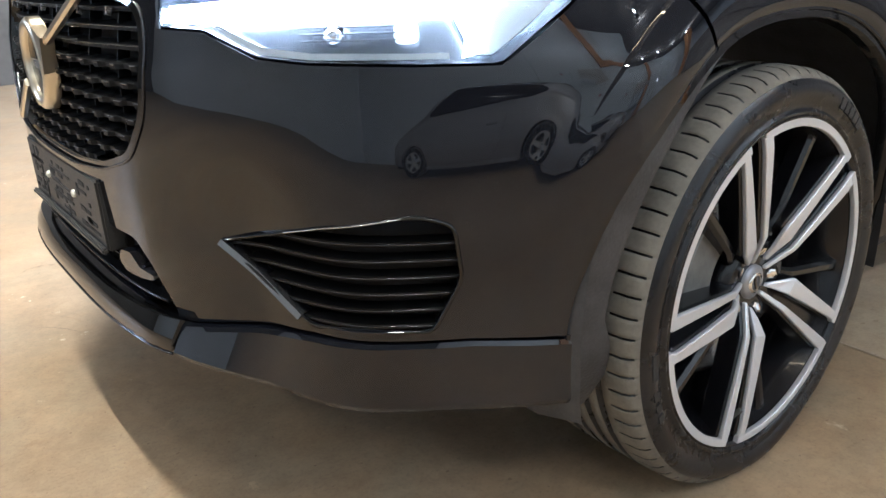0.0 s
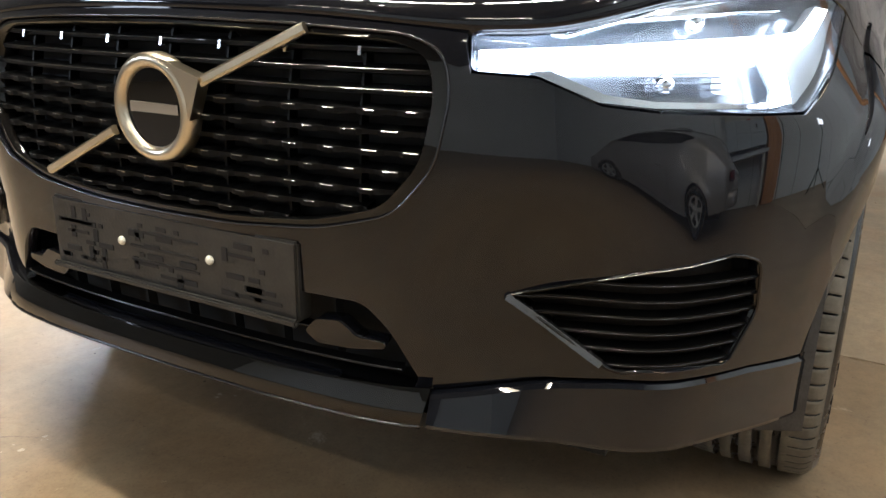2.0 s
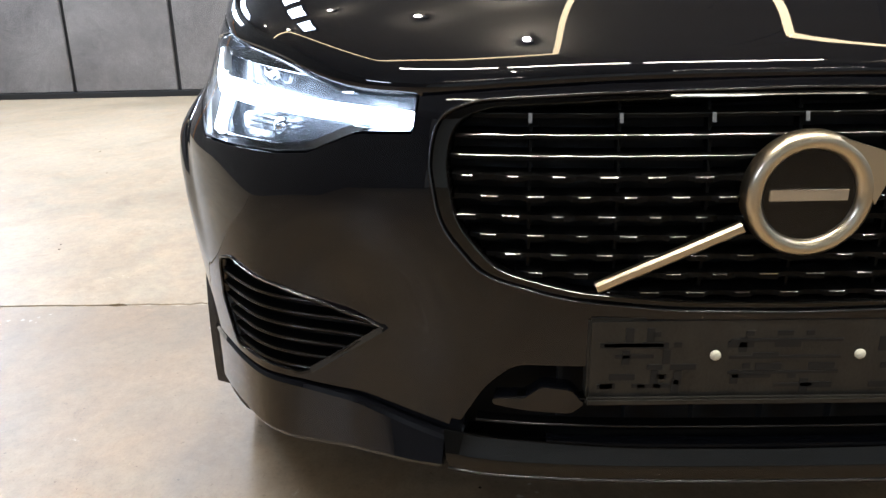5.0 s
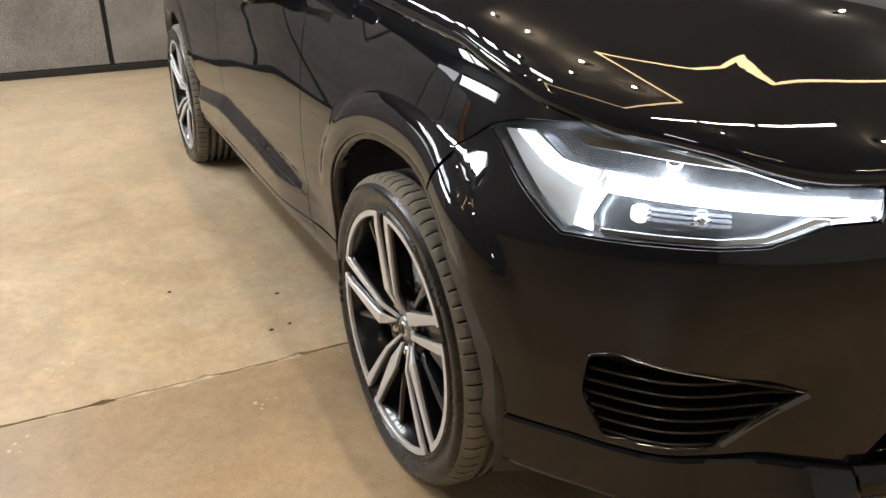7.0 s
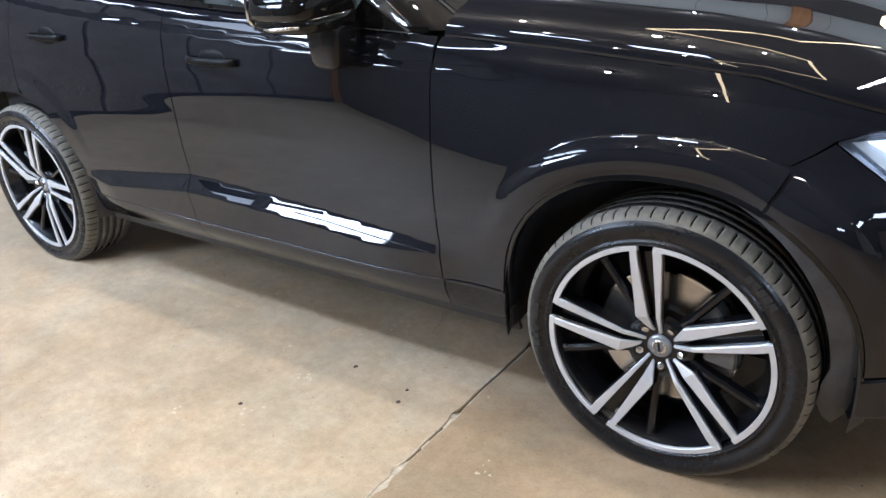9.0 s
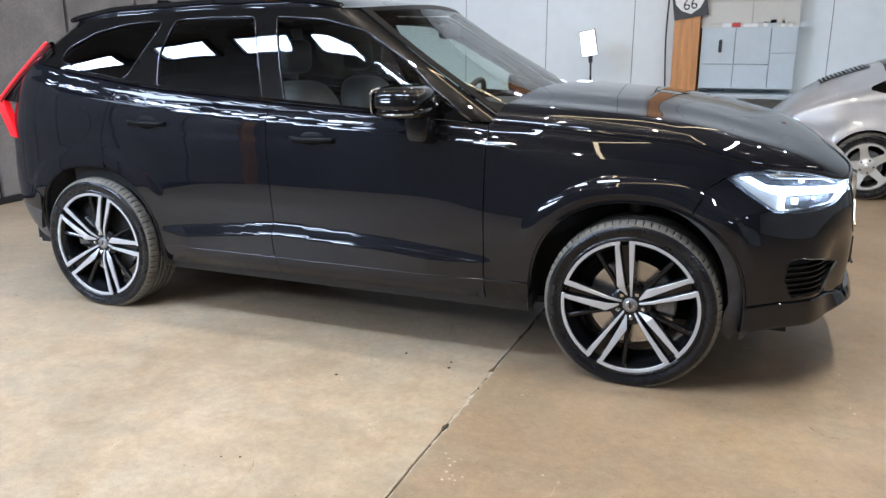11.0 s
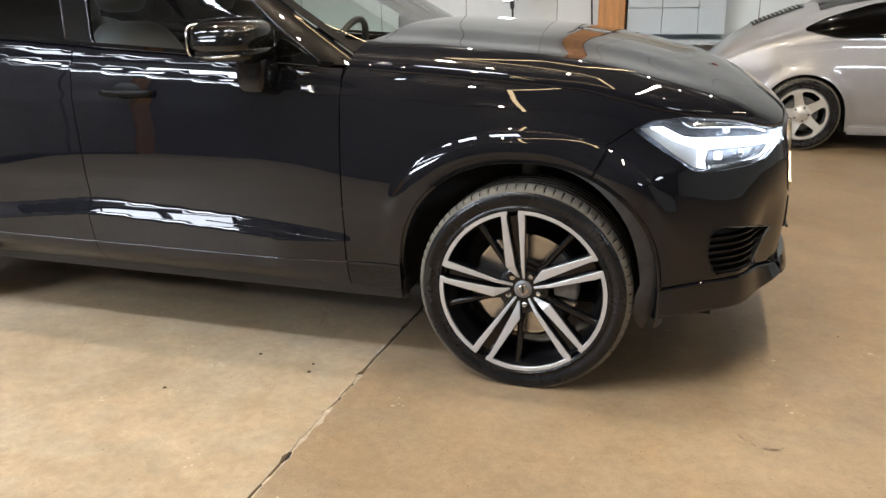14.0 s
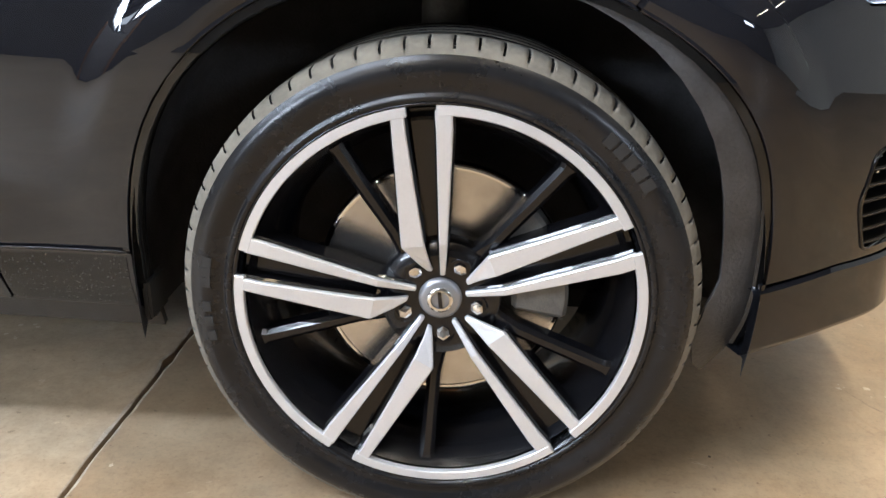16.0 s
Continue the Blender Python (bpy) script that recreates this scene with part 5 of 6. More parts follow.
    # tail lamp: a thin red blade down the hatch edge, bent forward into a broad foot
    tl = [(-3.285, 0.738, 1.420), (-3.36, 0.765, 1.345), (-3.46, 0.790, 1.250), (-3.55, 0.806, 1.165), (-3.615, 0.816, 1.100)]
    BLADE = list(tl)
    tail = part("tail_lamp", sweep([(a, sg * b, c) for a, b, c in tl], [(-0.012, -0.024), (0.012, -0.026), (0.014, -0.010), (-0.010, -0.008)]), TAILLENS, car, "glowing red tail lamp")
    part("light_blade", sweep([(a - 0.004, sg * (b + 0.004), c) for a, b, c in tl], [(-0.004, -0.005), (0.005, -0.005), (0.005, 0.003), (-0.004, 0.004)]), TAILRED, tail, "glowing red light blade")
    tl = [(-3.612, 0.812, 1.105), (-3.608, 0.826, 1.060), (-3.565, 0.842, 1.000), (-3.520, 0.856, 0.940), (-3.500, 0.862, 0.905)]
    wd = [0.030, 0.056, 0.060, 0.056, 0.044]
    bm = bmesh.new()
    rows = []
    for (a, b, c), w in zip(tl, wd):
        rows.append([bm.verts.new((a - 0.3 * w, sg * b, c)), bm.verts.new((a + w, sg * (b + 0.012), c - 0.2 * w)), bm.verts.new((a + w, sg * (b - 0.03), c - 0.2 * w)), bm.verts.new((a - 0.3 * w, sg * (b - 0.04), c))])
    for r0, r1 in zip(rows, rows[1:]):
        for k in range(4):
            bm.faces.new((r0[k], r0[(k + 1) % 4], r1[(k + 1) % 4], r1[k]))
    bm.faces.new(rows[0]), bm.faces.new(rows[-1][::-1])
    # dark gloss panel between the blade and the quarter panel
    edge_ = [(-3.188, 0.806, 1.365), (-3.255, 0.823, 1.300), (-3.346, 0.848, 1.220), (-3.408, 0.850, 1.150), (-3.467, 0.838, 1.090)]
    fill = bmesh.new()
    cols = [[fill.verts.new((q[0] + 0.01 * (1 - k), sg * (q[1] - 0.006 - 0.03 * m), q[2])) for k, q in ((0, p0), (1, p1)) for m in (0, 1)] for p0, p1 in zip(BLADE, edge_)]
    for c0, c1 in zip(cols, cols[1:]):
        for i0, i1 in ((0, 2), (2, 3), (3, 1), (1, 0)):
            fill.faces.new((c0[i0], c0[i1], c1[i1], c1[i0]))
    part("lamp_surround", fill, GLOSS, tail, "dark gloss lamp surround", smooth=True)
    part("tail_lamp_foot", bm, TAILFOOT, tail, "deep red lower light field")

# windscreen, roof, rear screen
def screen(v, w):
    """v: across, -1 to 1; w: up."""
    y = v * 0.90
    x = front_x(w) - DEPTH_F + DEPTH_F * np.clip(1 - np.abs(y) ** NFG, 0, 1) ** (1 / NFG)
    zb, zt = z_top(x) + 0.085 * (1 - y * y) * (1 - w), z_roof(x) + 0.05 * (1 - y * y) * w
    return x, y * half_w(w, x), zb + (zt - zb) * w


ws = patch("windscreen", [(-0.97, 0.0), (0.97, 0.0), (0.97, 0.985), (-0.97, 0.985)], screen, GLASS_SCREEN, car, step=0.05, thick=0, label="tinted windscreen")
ws.visible_shadow = False
patch("windscreen_band", [(-1.0, -0.02), (1.0, -0.02), (1.0, 1.0), (-1.0, 1.0)], screen, PITCH, car, holes=[[(-0.965, 0.15), (-0.90, 0.105), (-0.80, 0.08), (-0.5, 0.065), (0.5, 0.065), (0.80, 0.08), (0.90, 0.105), (0.965, 0.15), (0.96, 0.965), (-0.96, 0.965)]], step=0.05, thick=0.006, lift=0.001)


def roof_panel():
    n, m = 60, 32
    V, F = [], []
    for i in range(n + 1):
        u = i / n
        for j in range(m + 1):
            v = math.sin(math.pi / 2 * (-1 + 2 * j / m))
            xe = front_x(1.0) - DEPTH_F + DEPTH_F * max(0.0, 1 - abs(v) ** NFG) ** (1 / NFG)
            x = xe + (-3.36 + 0.12 * v * v - xe) * u
            k = float(smooth01(u * 5))
            y = v * min(ROOF_W, float(half_w(1.0, x)))
            if x < rear_x(1.0) + 0.55:
                ur = (rear_x(1.0) + 0.55 - x) / 0.55
                y *= max(0.0, 1 - min(ur, 1) ** 3.2) ** (1 / 3.2)
            V.append((x, y, float(z_roof(x)) + 0.05 * (1 - v * v) * (1 - k) + 0.070 * math.sqrt(max(0.0, 1 - abs(v) ** 2.4)) * k))
    for i in range(n):
        for j in range(m):
            k = i * (m + 1) + j
            F.append((k, k + 1, k + m + 2, k + m + 1))
    bm = bmesh.new()
    vs = [bm.verts.new(v) for v in V]
    for f in F:
        bm.faces.new([vs[t] for t in f])
    part("roof", bm, PAINT, car, smooth=True)
    bm = sweep([(-2.98, 0, 1.62), (-3.05, 0, 1.655), (-3.12, 0, 1.66), (-3.14, 0, 1.60)], [(-0.012, -0.02), (0.012, -0.02), (0.006, 0.02), (-0.006, 0.02)])
    part("roof_aerial", bm, GLOSS, car)
    # spoiler over the rear screen
    bm = bmesh.new()
    rows = []
    for v in np.linspace(-1, 1, 21):
        y = 0.55 * v
        x0 = -3.24 + 0.13 * v * v
        rows.append([bm.verts.new(p) for p in ((x0, y, 1.555 - 0.03 * v * v), (x0 - 0.13, y, 1.535 - 0.03 * v * v), (x0 - 0.13, y, 1.518 - 0.03 * v * v), (x0 - 0.02, y, 1.50 - 0.03 * v * v))])
    for a, b in zip(rows, rows[1:]):
        for j in range(4):
            bm.faces.new((a[j], a[(j + 1) % 4], b[(j + 1) % 4], b[j]))
    bm.faces.new(rows[0]), bm.faces.new(rows[-1][::-1])
    part("roof_spoiler", bm, GLOSS, car)


roof_panel()
# tail: hatch and rear screen, bumper between the corners
hs = sx(-3.56)
L = float(PS[-1])


def around(s, z):
    """The body's surface, with s counted from the middle of the tail."""
    return body(np.sign(s + 1e-12) * (L - np.abs(s)), z)


rs = L - hs
patch("tailgate", [(-rs, 0.62), (rs, 0.62), (rs, 1.20), (rs - 0.05, 1.31), (-rs + 0.05, 1.31), (-rs, 1.20)], around, PAINT, car, step=0.05)
rq = L - sx(-3.695)
patch("rear_bumper", [(-rq, 0.43), (rq, 0.43), (rq, 0.61), (-rq, 0.61)], around, VALANCE, car, step=0.05)


def rear_screen(v, w):
    x = rear_x(w) + 0.08 + 0.16 * v * v
    return x, v * (0.60 - 0.10 * w), 1.31 + 0.20 * w + 0 * v


rg = patch("rear_screen", [(-1, 0), (1, 0), (1, 1), (-1, 1)], rear_screen, GLASS_DARK, car, step=0.1, thick=0)
rg.visible_shadow = False

# cowl and wipers
part("cowl", box_bm((-0.68, -0.80, 1.02), (-0.43, 0.80, 1.085), 0.01), MATTE, car)
for y0_, y1_ in ((-0.62, -0.05), (0.05, 0.62)):
    part("wiper", sweep([(-0.54, y0_, 1.115), (-0.56, (y0_ + y1_) / 2, 1.15), (-0.54, y1_, 1.13)], ring_section(0.008, 6)), MATTE, car)

# inside: tub, dash, seats, wheel, mirror
tub = bmesh.new()
for lo, hi in (((-3.45, -0.80, 0.28), (-0.7, 0.80, 0.36)), ((-3.05, -0.87, 0.30), (-0.72, -0.83, 1.06)), ((-3.05, 0.83, 0.30), (-0.72, 0.87, 1.06)), ((-0.76, -0.83, 0.30), (-0.70, 0.83, 1.04)), ((-3.47, -0.8, 0.30), (-3.44, 0.8, 1.2))):
    box_bm(lo, hi, bm=tub)
part("cabin_tub", tub, DARK, car)
# dark panel added to keep the tail lamp's red out of the side glass
part("tail_lamp_blind", box_bm((-3.12, -0.58, 0.95), (-3.09, 0.58, 1.48)), DARK, car)
part("dashboard", blob((-0.90, 0, 0.98), (0.28, 0.82, 0.13), 0.45, 36, 16), LEATHER, car, smooth=True)
for y, nm in ((-0.37, "front_seat"), (0.37, "front_seat")):
    st = part(nm, blob((-1.78, y, 0.86), (0.13, 0.25, 0.36), 0.55, 24, 16, lambda q: [q[0] - 0.9 * q[2], q[1] * (1 - 0.12 * q[2]), q[2]]), LEATHER, car, "dark leather front seat", smooth=True)
    part("headrest", blob((-1.925, y, 1.345), (0.055, 0.13, 0.09), 0.55, 20, 12), LEATHER, st, smooth=True)
    part("cushion", blob((-1.48, y, 0.58), (0.30, 0.26, 0.11), 0.5, 24, 12), LEATHER, st, smooth=True)
part("rear_bench", blob((-2.65, 0, 0.90), (0.14, 0.66, 0.34), 0.45, 32, 14, lambda q: [q[0] - 0.7 * q[2], q[1], q[2]]), LEATHER, car, smooth=True)
for y in (-0.4, 0.4):
    part("rear_headrest", blob((-2.83, y, 1.27), (0.05, 0.13, 0.08), 0.55, 20, 12), LEATHER, car, smooth=True)
for sg in (1, -1):
    part("door_card", blob((-1.30, sg * 0.80, 0.90), (0.42, 0.03, 0.14), 0.6, 24, 12), TAN, car, smooth=True)
sw = [(-1.19 + 0.07 * math.sin(a), 0.37 + 0.185 * math.cos(a), 1.03 + 0.175 * math.sin(a)) for a in np.linspace(0, 2 * math.pi, 40)[:-1]]
part("steering_wheel", sweep(sw, ring_section(0.017, 8), closed=True, up=(1, 0, 0.3)), LEATHER, car, smooth=True)
part("steering_hub", blob((-1.18, 0.37, 1.02), (0.03, 0.08, 0.06), 0.7, 18, 10), LEATHER, car, smooth=True)
part("cabin_mirror", blob((-1.17, 0.0, 1.475), (0.022, 0.13, 0.04), 0.5, 24, 12), DARK, car, smooth=True)
part("underbody", box_bm((-3.5, -0.66, 0.225), (0.62, 0.66, 0.26)), DARK, car)
part("undertray", box_bm((0.30, -0.46, 0.300), (0.80, 0.46, 0.325)), DARK, car)
part("crash_beam", box_bm((0.58, -0.55, 0.33), (0.72, 0.55, 0.60)), DARK, car)
part("radiator_shroud", box_bm((0.30, -0.58, 0.26), (0.60, 0.58, 0.86)), DARK, car)


# ---- wheels ----
def tyre(R_, half, rim, pitches, grooves):
    """Sidewalls, shoulder and a grooved tread; outer side at negative y."""
    angs = (0.0, 0.25, 0.42, 0.435, 0.52, 0.535, 0.75)
    sub = len(angs)
    n = pitches * sub
    side = [(-half * 0.80, rim - 0.006), (-half * 0.90, rim), (-half * 0.962, rim + 0.004), (-half * 0.975, rim + 0.008), (-half * 0.965, rim + 0.011), (-half * 0.935, rim + 0.0135), (-half * 0.930, rim + 0.016), (-half * 0.955, rim + (R_ - rim) * 0.30), (-half * 0.985, rim + (R_ - rim) * 0.40), (-half, rim + (R_ - rim) * 0.50), (-half * 0.992, rim + (R_ - rim) * 0.60), (-half * 0.968, rim + (R_ - rim) * 0.69), (-half * 0.925, R_ - 0.019)]
    tr = [(-half * 0.89, R_ - 0.0125, 0), (-half * 0.84, R_ - 0.0068, 1), (-half * 0.76, R_ - 0.0026, 1), (-half * 0.60, R_ - 0.0012, 1), (-half * 0.56, R_ - 0.001, 0)]
    gv = []
    for g in grooves:
        gv += [(g - 0.007, R_, 0), (g - 0.0055, R_ - 0.008, 2), (g + 0.0055, R_ - 0.008, 2), (g + 0.007, R_, 0)]
    prof = [(h, r, 0) for h, r in side] + tr + gv
    prof += [(-h, r, b) for h, r, b in tr[::-1]] + [(-h, r, 0) for h, r in side[::-1]]
    V, F, mi = [], [], []
    k = len(prof)
    lo_, hi_ = len(side) - 1, k - len(side)
    for i in range(n):
        a = 2 * math.pi * (i // sub + angs[i % sub]) / pitches
        cut = (i % sub) in (3, 4)
        for h, r, b in prof:
            rr = r - (0.008 if (cut and b == 1) else 0.0)
            V.append((rr * math.cos(a), h, rr * math.sin(a)))
    for i in range(n):
        j2 = (i + 1) % n
        slit = (i % sub) in (2, 3, 4)
        for j in range(k - 1):
            F.append((i * k + j, i * k + j + 1, j2 * k + j + 1, j2 * k + j))
            in_slit = slit and (prof[j][2] == 1 or prof[j + 1][2] == 1)
            groove = prof[j][2] == 2 or prof[j + 1][2] == 2
            mi.append(0 if (in_slit or groove or not lo_ <= j < hi_) else 1)
    me = bpy.data.meshes.new("tyre")
    me.from_pydata(V, [], F)
    me.materials.append(RUBBER), me.materials.append(TREAD)
    me.polygons.foreach_set("material_index", mi)
    me.polygons.foreach_set("use_smooth", [True] * len(F))
    bm = bmesh.new()
    bm.from_mesh(me)
    bmesh.ops.recalc_face_normals(bm, faces=bm.faces)
    bm.to_mesh(me)
    bm.free()
    return me


def rot2(p, a):
    return (p[0] * math.cos(a) - p[1] * math.sin(a), p[0] * math.sin(a) + p[1] * math.cos(a))


def spoke_prism(rows, a, y0, y1, bevel=0.0015):
    """rows: (radius, u0, u1) from outside in; a: the direction; u counts clockwise."""
    bm = bmesh.new()
    grid = []
    for v, u0, u1 in rows:
        l, r = rot2((v, -u0), a), rot2((v, -u1), a)
        grid.append([bm.verts.new((q[0], y, q[1])) for q, y in ((l, y0), (r, y0), (r, y1), (l, y1))])
    for g0, g1 in zip(grid, grid[1:]):
        for k in range(4):
            bm.faces.new((g0[k], g0[(k + 1) % 4], g1[(k + 1) % 4], g1[k]))
    bm.faces.new(grid[0]), bm.faces.new(grid[-1][::-1])
    bmesh.ops.recalc_face_normals(bm, faces=bm.faces)
    sharp = [e for e in bm.edges if e.calc_face_angle(0) > 0.6]
    bmesh.ops.bevel(bm, geom=sharp, offset=bevel, segments=1, affect="EDGES")
    return bm


def merge(bms):
    out = bmesh.new()
    for b in bms:
        me = bpy.data.meshes.new("tmp")
        b.to_mesh(me)
        b.free()
        out.from_mesh(me)
        bpy.data.meshes.remove(me)
    return out


FACE = -0.117  # the rim's face, from the wheel's middle
TY_ME = tyre(0.3665, 0.1275, 0.2865, 72, (-0.052, -0.018, 0.018, 0.052))


def build_wheel():
    w = thing("wheel", "", "")
    w.parent = car
    link_ty = new("tyre", TY_ME)
    link_ty.parent = w
    link_ty["label"] = "low-profile road tyre with grey tread"
    # barrel
    bm = revolve([(FACE + 0.004, 0.270), (FACE + 0.012, 0.266), (-0.06, 0.246), (0.0, 0.238), (0.10, 0.245), (0.115, 0.262)], 80)
    part("rim_barrel", bm, RIMBLACK, w, smooth=True)
    bm = revolve([(FACE + 0.002, 0.2915), (FACE - 0.005, 0.2895), (FACE - 0.0062, 0.2865), (FACE + 0.008, 0.284)], 96)
    part("rim_edge", bm, RIMBLACK, w, smooth=True)
    # bright ring in five arcs, open between the twin spokes
    for k in range(5):
        a0 = math.radians(72 * k) + math.asin(0.0185 / 0.27)
        a1 = math.radians(72 * (k + 1)) - math.asin(0.0185 / 0.27)
        pts = [(0.2870 * math.cos(a), 0.2870 * math.sin(a)) for a in np.linspace(a0, a1, 26)]
        pts += [(0.2725 * math.cos(a), 0.2725 * math.sin(a)) for a in np.linspace(a1, a0, 26)]
        bm = prism(pts, 0.010, bevel=0.0012)
        for v in bm.verts:
            v.co.y += FACE - 0.006
        part("rim_ring", bm, SILVER, w, "bright machined rim ring")
        a = math.radians(72 * k)
        wide = [(0.278, -0.0400, -0.0225), (0.250, -0.0405, -0.0222), (0.17, -0.0425, -0.0180), (0.091, -0.0450, -0.0130), (0.062, -0.026, -0.0100), (0.045, -0.0135, -0.0065)]
        slim = [(0.278, 0.0170, 0.0395), (0.250, 0.0165, 0.0385), (0.17, 0.0118, 0.0285), (0.092, 0.0070, 0.0186), (0.037, 0.0030, 0.0105)]
        for rows_ in (wide, slim):
            face = spoke_prism(rows_, a, FACE - 0.0055, FACE + 0.003)
            part("spoke", face, SILVER, w, "machined silver spoke face")
        wide2 = [(v, u0 - 0.003, u1 + 0.003) for v, u0, u1 in wide[:4]]
        slim2 = [(v, u0 - 0.003, u1 + 0.003) for v, u0, u1 in slim]
        part("spoke_flank", merge([spoke_prism(wide2, a, FACE + 0.0032, FACE + 0.045, 0.003), spoke_prism(slim2, a, FACE + 0.0032, FACE + 0.045, 0.003)]), RIMBLACK, w)
        part("gap_web", spoke_prism([(0.280, -0.019, 0.019), (0.16, -0.016, 0.012), (0.06, -0.012, 0.006)], a, FACE + 0.020, FACE + 0.04, 0.002), RIMBLACK, w)
        b = math.radians(72 * k + 27)
        part("inner_spoke", spoke_prism([(0.270, -0.017, 0.017), (0.256, -0.011, 0.011), (0.12, -0.010, 0.010), (0.06, -0.020, 0.020)], b, FACE + 0.014, FACE + 0.05, 0.006), RIMBLACK, w, "black inner spoke")
        c = rot2((0.054, 0), math.radians(72 * k + 36))
        bm = revolve([(FACE - 0.004, 0.0), (FACE - 0.003, 0.006), (FACE - 0.001, 0.0095), (FACE + 0.02, 0.0105)], 6)
        for v in bm.verts:
            v.co.x += c[0]
            v.co.z += c[1]
        part("wheel_bolt", bm, CHROME, w)
        bm = revolve([(FACE + 0.012, 0.0105), (FACE + 0.004, 0.0165), (FACE + 0.03, 0.018)], 16)
        for v in bm.verts:
            v.co.x += c[0]
            v.co.z += c[1]
        part("bolt_seat", bm, RIMBLACK, w, smooth=True)
    part("hub", revolve([(FACE + 0.006, 0.0), (FACE + 0.004, 0.055), (FACE + 0.015, 0.085), (FACE + 0.05, 0.09), (FACE + 0.09, 0.07)], 40), RIMBLACK, w, smooth=True)
    part("hub_cap", revolve([(FACE - 0.006, 0.0), (FACE - 0.006, 0.025), (FACE - 0.003, 0.0305), (FACE + 0.006, 0.032)], 40), CAPGREY, w, "grey hub cap with a small badge", smooth=True)
    bm = revolve([(FACE - 0.0085, 0.0135), (FACE - 0.0085, 0.0185), (FACE - 0.005, 0.019)], 32)
    part("cap_ring", bm, CHROME, w, smooth=True)
    part("cap_bar", box_bm((-0.012, FACE - 0.0085, -0.0026), (0.012, FACE - 0.006, 0.0026)), RIMBLACK, w)
    disc = revolve([(-0.028, 0.085), (-0.028, 0.184), (-0.002, 0.184), (-0.002, 0.085)], 64, close=True)
    part("brake_disc", disc, STEEL, w, "bare steel brake disc")
    part("disc_rim", revolve([(-0.0295, 0.1770), (-0.0300, 0.1805), (-0.0285, 0.1848), (-0.0010, 0.1848)], 64), CHROME, w, "bright worn disc rim", smooth=True)
    part("disc_hat", revolve([(-0.052, 0.0), (-0.052, 0.075), (-0.046, 0.084), (-0.026, 0.086)], 48), CASTING, w, smooth=True)
    # raised marks on the sidewall
    for a0, a1, r0, r1 in ((299, 316, 0.317, 0.335), (72, 80, 0.318, 0.330), (84, 96, 0.318, 0.330)):
        for t in range(5 if a1 - a0 > 12 else 3):
            s0 = a0 + (a1 - a0) * t / (5 if a1 - a0 > 12 else 3)
            pts = [(r0 * math.cos(math.radians(s0 + q)), r0 * math.sin(math.radians(s0 + q))) for q in (0, 1.3, 2.6)]
            pts += [(r1 * math.cos(math.radians(s0 + q)), r1 * math.sin(math.radians(s0 + q))) for q in (2.6, 1.3, 0)]
            bm = prism(pts, 0.006)
            for v in bm.verts:
                v.co.y -= 0.1288
            part("sidewall_mark", bm, MATTE, w)
    valve = sweep([(0.252 * math.cos(2.6), FACE + 0.02, 0.252 * math.sin(2.6)), (0.225 * math.cos(2.6), FACE + 0.004, 0.225 * math.sin(2.6))], ring_section(0.005, 7))
    part("valve", valve, CASTING, w)
    # the face is dished towards the hub
    for o in w.children:
        if o.name.split(".")[0] in ("spoke", "spoke_flank", "gap_web", "inner_spoke", "wheel_bolt", "bolt_seat", "hub", "hub_cap", "cap_ring", "cap_bar"):
            n = len(o.data.vertices)
            co = np.empty(n * 3)
            o.data.vertices.foreach_get("co", co)
            co = co.reshape(-1, 3)
            r = np.hypot(co[:, 0], co[:, 2])
            co[:, 1] += 0.014 * smooth01((0.262 - r) / 0.20) + 0.021 * smooth01((0.094 - r) / 0.055)
            o.data.vertices.foreach_set("co", co.ravel())
    return w


w0 = build_wheel()
HUBZ, HUBY = 0.346, 0.828
w0.matrix_basis = pose(0, -HUBY, HUBZ, 0, -96.8, 0.8)
wheels = [w0]
for m in (pose(WBASE, -HUBY, HUBZ, 0, -72, 0), pose(0, HUBY, HUBZ, 0, -109, 180.8), pose(WBASE, HUBY, HUBZ, 0, -20, 180)):
    wheels.append(copy_thing(w0, m))
# each tyre sags a little where it carries the car
for w_ in wheels:
    ty = next(o for o in w_.children if o.name.startswith("tyre"))
    ty.data = TY_ME.copy()
    n = len(ty.data.vertices)
    co = np.empty(n * 3)
    ty.data.vertices.foreach_get("co", co)
    turn = np.array(w_.matrix_basis.to_3x3())
    co = co.reshape(-1, 3) @ turn.T
    low = np.clip(0.001 - HUBZ - co[:, 2], 0, None)
    near = smooth01((-0.20 - co[:, 2]) / 0.14) * np.exp(-(co[:, 0] / 0.13) ** 2)
    co[:, 1] *= 1 + 0.05 * near
    co[:, 2] += low
    ty.data.vertices.foreach_set("co", (co @ turn).ravel())
# calipers stay with the car
for sg in (1, -1):
    for x, a in ((0.0, 20), (WBASE, 160)):
        bm = prism([(0.185 * math.cos(t), 0.185 * math.sin(t)) for t in np.linspace(-0.5, 0.5, 12)] + [(0.105 * math.cos(t), 0.105 * math.sin(t)) for t in np.linspace(0.5, -0.5, 12)], 0.085, bevel=0.006)
        ob = part("brake_caliper", bm, CASTING, car, "bare cast brake caliper")
        ob.matrix_basis = pose(x, sg * (HUBY + 0.072), HUBZ, 0, -a, 180 if sg > 0 else 0) if sg < 0 else pose(x, HUBY + 0.072, HUBZ, 0, a - 180, 180)

